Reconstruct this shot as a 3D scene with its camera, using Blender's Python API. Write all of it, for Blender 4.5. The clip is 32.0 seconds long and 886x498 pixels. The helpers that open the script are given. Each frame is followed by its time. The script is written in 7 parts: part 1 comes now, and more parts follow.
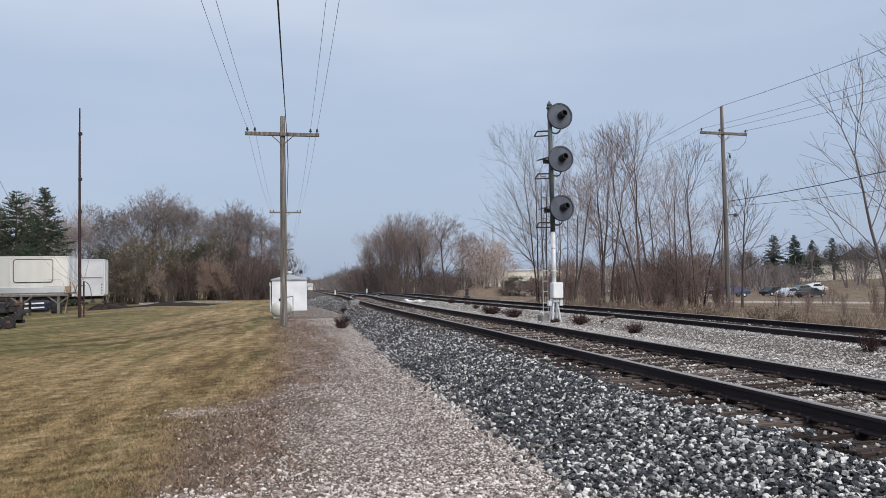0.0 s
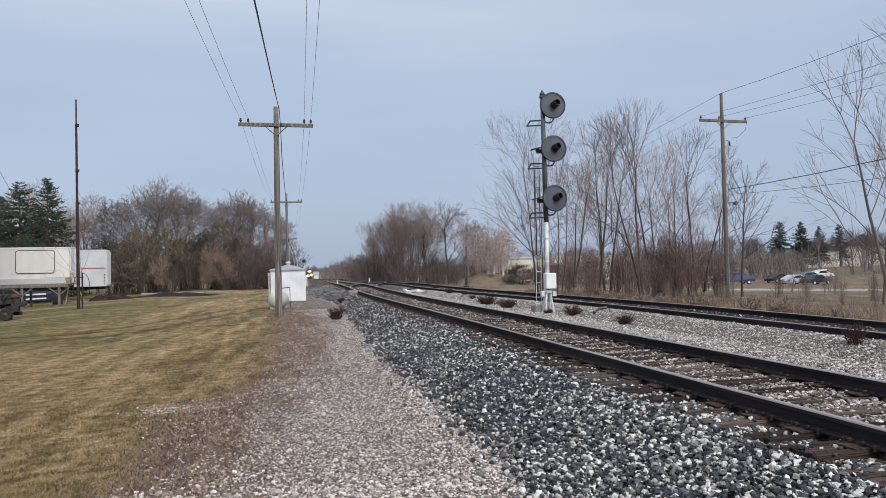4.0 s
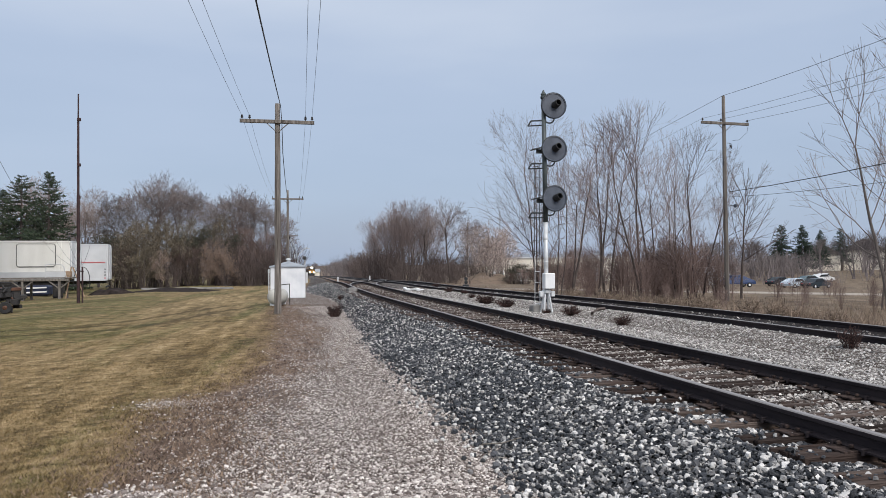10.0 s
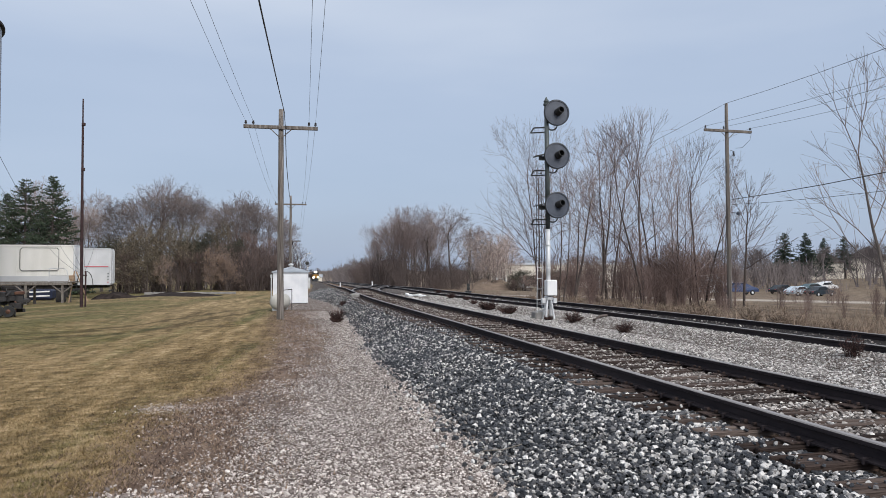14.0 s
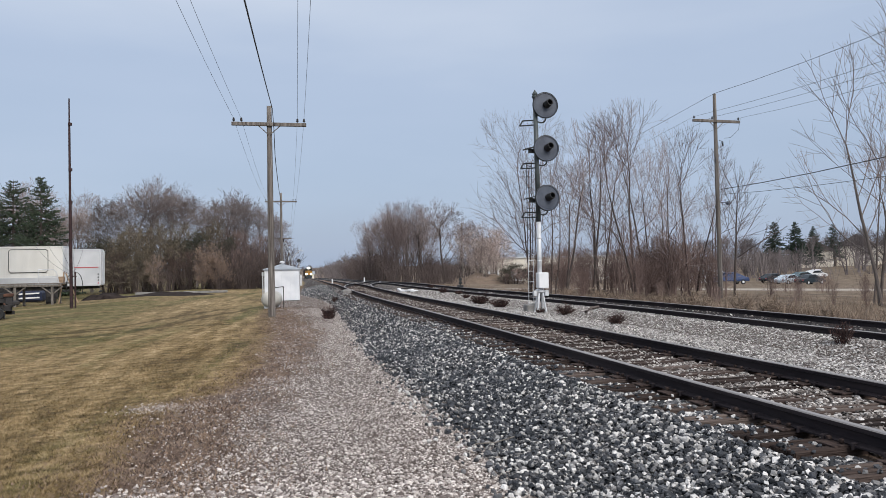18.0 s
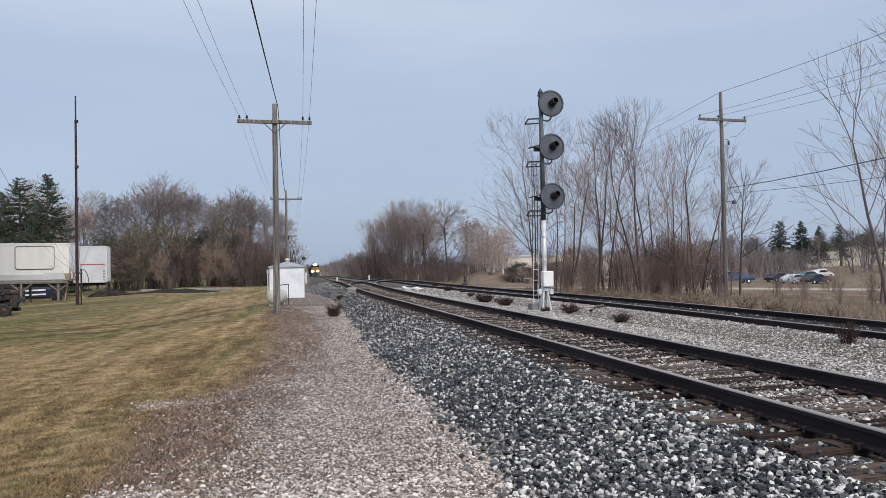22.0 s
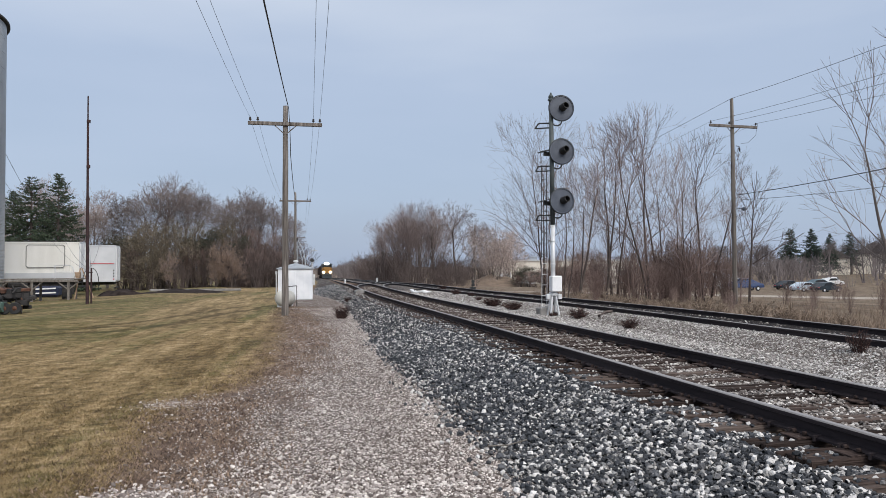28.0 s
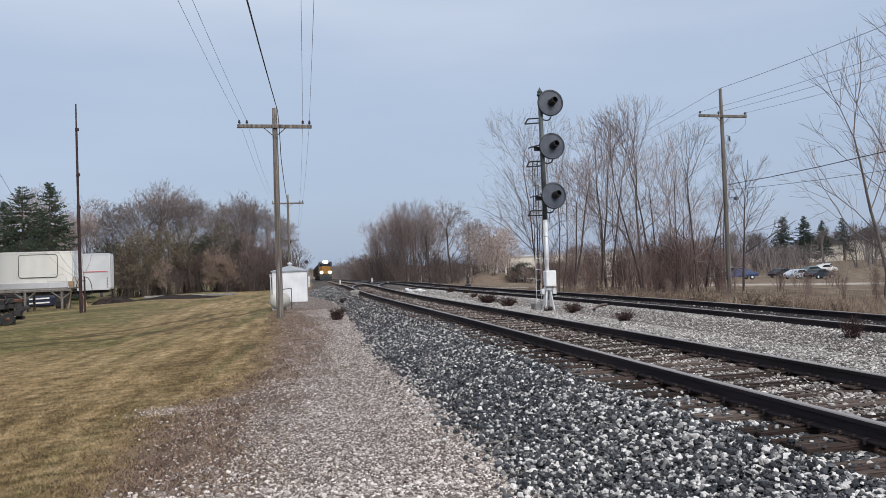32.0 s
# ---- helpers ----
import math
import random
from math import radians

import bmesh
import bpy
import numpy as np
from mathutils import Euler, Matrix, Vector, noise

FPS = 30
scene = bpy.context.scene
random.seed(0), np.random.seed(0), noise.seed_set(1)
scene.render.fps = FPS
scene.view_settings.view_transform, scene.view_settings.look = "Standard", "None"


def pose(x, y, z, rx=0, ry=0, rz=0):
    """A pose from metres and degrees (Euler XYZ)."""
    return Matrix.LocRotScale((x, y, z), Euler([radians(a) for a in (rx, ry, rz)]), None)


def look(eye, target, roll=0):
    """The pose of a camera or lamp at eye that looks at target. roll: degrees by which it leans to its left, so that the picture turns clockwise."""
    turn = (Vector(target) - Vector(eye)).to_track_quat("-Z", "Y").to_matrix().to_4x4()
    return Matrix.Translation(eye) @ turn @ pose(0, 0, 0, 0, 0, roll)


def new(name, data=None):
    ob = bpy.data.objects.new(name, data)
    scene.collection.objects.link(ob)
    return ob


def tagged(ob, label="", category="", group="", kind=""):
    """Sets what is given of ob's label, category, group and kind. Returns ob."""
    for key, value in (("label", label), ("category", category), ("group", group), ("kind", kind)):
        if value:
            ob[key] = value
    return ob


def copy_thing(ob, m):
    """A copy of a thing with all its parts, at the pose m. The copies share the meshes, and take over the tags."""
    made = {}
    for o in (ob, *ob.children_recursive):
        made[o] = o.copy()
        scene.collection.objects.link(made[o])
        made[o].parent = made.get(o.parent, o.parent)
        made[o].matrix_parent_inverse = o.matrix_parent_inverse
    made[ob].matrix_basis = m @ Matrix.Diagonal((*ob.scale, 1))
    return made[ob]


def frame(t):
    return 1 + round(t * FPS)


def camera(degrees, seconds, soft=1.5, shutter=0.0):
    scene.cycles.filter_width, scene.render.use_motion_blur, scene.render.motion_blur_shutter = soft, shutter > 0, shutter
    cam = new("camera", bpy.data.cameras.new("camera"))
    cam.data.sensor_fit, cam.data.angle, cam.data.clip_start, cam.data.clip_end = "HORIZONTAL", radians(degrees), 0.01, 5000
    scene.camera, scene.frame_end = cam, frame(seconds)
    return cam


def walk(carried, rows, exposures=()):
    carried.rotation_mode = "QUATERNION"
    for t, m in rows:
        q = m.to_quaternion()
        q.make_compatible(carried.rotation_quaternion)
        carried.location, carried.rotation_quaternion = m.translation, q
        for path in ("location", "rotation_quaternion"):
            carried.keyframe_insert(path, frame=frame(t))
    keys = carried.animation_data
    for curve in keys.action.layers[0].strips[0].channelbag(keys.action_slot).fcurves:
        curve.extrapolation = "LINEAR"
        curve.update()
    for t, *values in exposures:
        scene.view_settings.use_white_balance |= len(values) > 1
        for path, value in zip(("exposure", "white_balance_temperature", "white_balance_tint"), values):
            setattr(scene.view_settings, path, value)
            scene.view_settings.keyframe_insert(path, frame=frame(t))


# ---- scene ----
from mathutils import Quaternion

cam = camera(63.9, 32.0, 0.8)
PATH = [
    (0, (0.256, -0.045, 1.452), (0.745, 1.893, 1.529), -0.9),
    (0.5, (0.339, -0.034, 1.474), (0.81, 1.908, 1.55), -0.9),
    (1, (0.388, -0.021, 1.502), (0.85, 1.923, 1.58), -0.9),
    (1.5, (0.538, -0.043, 1.509), (1.001, 1.901, 1.593), -1.1),
    (2, (0.65, -0.083, 1.539), (1.119, 1.86, 1.625), -1.3),
    (2.5, (0.643, -0.061, 1.533), (1.117, 1.88, 1.612), -1.3),
    (3, (0.639, -0.07, 1.532), (1.114, 1.872, 1.599), -1.2),
    (3.5, (0.639, -0.069, 1.533), (1.116, 1.873, 1.587), -1.1),
    (5.5, (0.697, -0.089, 1.526), (1.113, 1.867, 1.548), -1.5),
    (6, (0.709, -0.082, 1.525), (1.105, 1.879, 1.542), -1.4),
    (6.5, (0.712, -0.075, 1.525), (1.098, 1.888, 1.541), -1.3),
    (7, (0.708, -0.089, 1.524), (1.1, 1.872, 1.545), -1.0),
    (7.5, (0.704, -0.107, 1.53), (1.118, 1.85, 1.556), -0.9),
    (8, (0.701, -0.104, 1.53), (1.143, 1.847, 1.562), -0.8),
    (8.5, (0.7, -0.097, 1.527), (1.166, 1.848, 1.563), -0.7),
    (9, (0.695, -0.112, 1.529), (1.172, 1.83, 1.568), -0.6),
    (9.5, (0.697, -0.111, 1.527), (1.173, 1.831, 1.568), -0.5),
    (10, (0.696, -0.107, 1.529), (1.164, 1.837, 1.569), -0.4),
    (10.5, (0.696, -0.12, 1.53), (1.157, 1.826, 1.57), -0.4),
    (11, (0.695, -0.115, 1.529), (1.149, 1.833, 1.571), -0.5),
    (11.5, (0.7, -0.105, 1.525), (1.148, 1.843, 1.569), -0.5),
    (12, (0.698, -0.108, 1.525), (1.141, 1.842, 1.571), -0.4),
    (12.5, (0.696, -0.109, 1.528), (1.137, 1.841, 1.577), -0.3),
    (13, (0.693, -0.114, 1.529), (1.136, 1.835, 1.581), -0.2),
    (13.5, (0.692, -0.12, 1.53), (1.142, 1.828, 1.585), -0.2),
    (14, (0.697, -0.131, 1.533), (1.158, 1.815, 1.59), -0.1),
    (14.5, (0.698, -0.12, 1.529), (1.174, 1.821, 1.588), -0.1),
    (16.5, (0.725, -0.117, 1.527), (1.215, 1.822, 1.577), -0.3),
    (17, (0.721, -0.125, 1.529), (1.208, 1.814, 1.577), -0.5),
    (17.5, (0.72, -0.134, 1.532), (1.205, 1.806, 1.576), -0.8),
    (18, (0.723, -0.122, 1.525), (1.206, 1.818, 1.567), -1.1),
    (18.5, (0.714, -0.126, 1.527), (1.196, 1.815, 1.567), -1.2),
    (19, (0.718, -0.12, 1.527), (1.198, 1.821, 1.565), -1.1),
    (19.5, (0.722, -0.125, 1.525), (1.2, 1.816, 1.562), -1.0),
    (20, (0.724, -0.127, 1.526), (1.2, 1.815, 1.563), -0.9),
    (20.5, (0.722, -0.118, 1.523), (1.196, 1.824, 1.559), -0.9),
    (21, (0.721, -0.122, 1.523), (1.193, 1.821, 1.559), -0.9),
    (21.5, (0.72, -0.123, 1.522), (1.192, 1.82, 1.559), -0.9),
    (22, (0.718, -0.121, 1.525), (1.188, 1.822, 1.562), -0.9),
    (22.5, (0.712, -0.12, 1.521), (1.182, 1.824, 1.561), -0.8),
    (23, (0.709, -0.127, 1.524), (1.176, 1.817, 1.565), -0.7),
    (23.5, (0.703, -0.121, 1.525), (1.169, 1.823, 1.568), -0.6),
    (24, (0.705, -0.13, 1.528), (1.169, 1.815, 1.573), -0.5),
    (24.5, (0.705, -0.124, 1.53), (1.169, 1.821, 1.577), -0.4),
    (25, (0.7, -0.124, 1.525), (1.162, 1.821, 1.575), -0.3),
    (25.5, (0.696, -0.136, 1.53), (1.156, 1.81, 1.581), -0.2),
    (27.5, (0.703, -0.125, 1.526), (1.154, 1.823, 1.573), -0.2),
    (28, (0.701, -0.12, 1.524), (1.149, 1.828, 1.571), -0.2),
    (28.5, (0.702, -0.123, 1.528), (1.151, 1.826, 1.574), -0.2),
    (29, (0.703, -0.124, 1.528), (1.158, 1.823, 1.574), -0.1),
    (29.5, (0.703, -0.119, 1.525), (1.168, 1.826, 1.572), 0.0),
    (30, (0.697, -0.112, 1.525), (1.172, 1.83, 1.575), -0.2),
    (30.5, (0.697, -0.117, 1.529), (1.176, 1.824, 1.58), -0.6),
    (31, (0.714, -0.116, 1.528), (1.189, 1.826, 1.576), -1.1),
    (31.5, (0.73, -0.114, 1.524), (1.199, 1.83, 1.569), -1.6),
    (32, (0.737, -0.115, 1.525), (1.2, 1.83, 1.566), -1.9),
]
walk(cam, [(t, look(eye, target, roll)) for t, eye, target, roll in PATH])
# ---------------------------------------------------------------- world, sun, exposure
SUN_EL, SUN_AZ = 38.0, 163.0          # degrees; azimuth from +Y towards +X
world = bpy.data.worlds.new("world")
scene.world = world
world.use_nodes = True
wn, wl = world.node_tree.nodes, world.node_tree.links
wn.clear()
w_out = wn.new("ShaderNodeOutputWorld")
w_bg = wn.new("ShaderNodeBackground")
w_sky = wn.new("ShaderNodeTexSky")
w_sky.sky_type, w_sky.sun_disc = "NISHITA", False
w_sky.sun_elevation, w_sky.sun_rotation = radians(SUN_EL), radians(SUN_AZ)
w_sky.air_density, w_sky.dust_density, w_sky.ozone_density = 1.2, 1.5, 1.5
w_scale = wn.new("ShaderNodeVectorMath")
w_scale.operation = "SCALE"
w_scale.inputs["Scale"].default_value = 0.08
w_co = wn.new("ShaderNodeTexCoord")
w_sep = wn.new("ShaderNodeSeparateXYZ")
w_map = wn.new("ShaderNodeMapping")
w_map.inputs["Scale"].default_value = (1.2, 1.2, 5.0)
w_noise = wn.new("ShaderNodeTexNoise")
w_noise.inputs["Scale"].default_value, w_noise.inputs["Detail"].default_value = 1.6, 4.0
w_add = wn.new("ShaderNodeMath")
w_add.operation = "MULTIPLY_ADD"
w_add.inputs[1].default_value, w_add.inputs[2].default_value = 0.34, -0.17
w_sum = wn.new("ShaderNodeMath")
w_sum.operation = "ADD"
w_ramp = wn.new("ShaderNodeValToRGB")   # thin high cloud: blue-grey at the skyline, pale overhead
SKY = [(0.0, (0.42, 0.515, 0.69)), (0.12, (0.455, 0.56, 0.74)), (0.24, (0.50, 0.60, 0.78)), (0.42, (0.66, 0.74, 0.88)), (1.0, (1.1, 1.12, 1.18))]
while len(w_ramp.color_ramp.elements) < len(SKY):
    w_ramp.color_ramp.elements.new(0.5)
for e, (pos, col) in zip(w_ramp.color_ramp.elements, SKY):
    e.position, e.color = pos, (*col, 1)
w_mix = wn.new("ShaderNodeMixRGB")
w_mix.inputs["Fac"].default_value = 0.85
wl.new(w_sky.outputs["Color"], w_scale.inputs[0])
wl.new(w_co.outputs["Generated"], w_sep.inputs[0])
wl.new(w_co.outputs["Generated"], w_map.inputs["Vector"])
wl.new(w_map.outputs["Vector"], w_noise.inputs["Vector"])
wl.new(w_noise.outputs["Fac"], w_add.inputs[0])
wl.new(w_add.outputs[0], w_sum.inputs[0])
wl.new(w_sep.outputs["Z"], w_sum.inputs[1])
wl.new(w_sum.outputs[0], w_ramp.inputs["Fac"])
wl.new(w_scale.outputs["Vector"], w_mix.inputs["Color1"])
wl.new(w_ramp.outputs["Color"], w_mix.inputs["Color2"])
wl.new(w_mix.outputs["Color"], w_bg.inputs["Color"])
w_bg.inputs["Strength"].default_value = 1.0
wl.new(w_bg.outputs[0], w_out.inputs[0])

sun_data = bpy.data.lights.new("sun", "SUN")
sun_data.energy, sun_data.angle, sun_data.color = 2.9, radians(28), (1.0, 0.96, 0.92)
sun = new("sun", sun_data)
_e, _a = radians(SUN_EL), radians(SUN_AZ)
sun.matrix_world = look((0, 0, 60), (-math.sin(_a) * math.cos(_e) * 60, -math.cos(_a) * math.cos(_e) * 60, 60 - math.sin(_e) * 60))
scene.view_settings.exposure = 0.0


# ---------------------------------------------------------------- materials
def material(name, stops, rough=0.8, metal=0.0, scale=4.0, bump=0.2, detail=6.0, fine=40.0, stretch=(1, 1, 1), island=0.0, obrand=0.0, emit=None, ior=1.45, coat=0.0):
    """Noise-driven colour between the stops [(pos, rgb)], a finer grain on top, and bump."""
    m = bpy.data.materials.new(name)
    m.use_nodes = True
    n, l = m.node_tree.nodes, m.node_tree.links
    b = n["Principled BSDF"]
    co = n.new("ShaderNodeTexCoord")
    mp = n.new("ShaderNodeMapping")
    mp.inputs["Scale"].default_value = stretch
    l.new(co.outputs["Object"], mp.inputs["Vector"])
    n1, n2 = n.new("ShaderNodeTexNoise"), n.new("ShaderNodeTexNoise")
    n1.inputs["Scale"].default_value, n1.inputs["Detail"].default_value = scale, detail
    n2.inputs["Scale"].default_value, n2.inputs["Detail"].default_value = fine, 3.0
    l.new(mp.outputs[0], n1.inputs["Vector"])
    l.new(mp.outputs[0], n2.inputs["Vector"])
    mixf = n.new("ShaderNodeMath")
    mixf.operation = "MULTIPLY_ADD"
    mixf.inputs[1].default_value = 0.35
    l.new(n2.outputs["Fac"], mixf.inputs[0])
    half = n.new("ShaderNodeMath")
    half.operation = "MULTIPLY_ADD"
    half.inputs[1].default_value, half.inputs[2].default_value = 1.3, -0.325
    l.new(n1.outputs["Fac"], half.inputs[0])
    l.new(half.outputs[0], mixf.inputs[2])
    fac = mixf.outputs[0]
    if island or obrand:
        src = n.new("ShaderNodeNewGeometry").outputs["Random Per Island"] if island else n.new("ShaderNodeObjectInfo").outputs["Random"]
        k = island or obrand
        mm = n.new("ShaderNodeMath")
        mm.operation = "MULTIPLY_ADD"
        mm.inputs[1].default_value = k
        l.new(src, mm.inputs[0])
        sc = n.new("ShaderNodeMath")
        sc.operation = "MULTIPLY"
        sc.inputs[1].default_value = 1 - k
        l.new(fac, sc.inputs[0])
        l.new(sc.outputs[0], mm.inputs[2])
        fac = mm.outputs[0]
    ramp = n.new("ShaderNodeValToRGB")
    els = ramp.color_ramp.elements
    while len(els) < len(stops):
        els.new(0.5)
    for e, (p, c) in zip(els, stops):
        e.position, e.color = p, (*c, 1)
    l.new(fac, ramp.inputs["Fac"])
    l.new(ramp.outputs["Color"], b.inputs["Base Color"])
    b.inputs["Roughness"].default_value, b.inputs["Metallic"].default_value, b.inputs["IOR"].default_value = rough, metal, ior
    b.inputs["Coat Weight"].default_value = coat
    if bump:
        bp = n.new("ShaderNodeBump")
        bp.inputs["Strength"].default_value, bp.inputs["Distance"].default_value = bump, 0.02
        l.new(n2.outputs["Fac"], bp.inputs["Height"])
        l.new(bp.outputs[0], b.inputs["Normal"])
    if emit:
        b.inputs["Emission Color"].default_value, b.inputs["Emission Strength"].default_value = (*emit[0], 1), emit[1]
    return m


def two(a, b):
    return [(0.3, a), (0.7, b)]


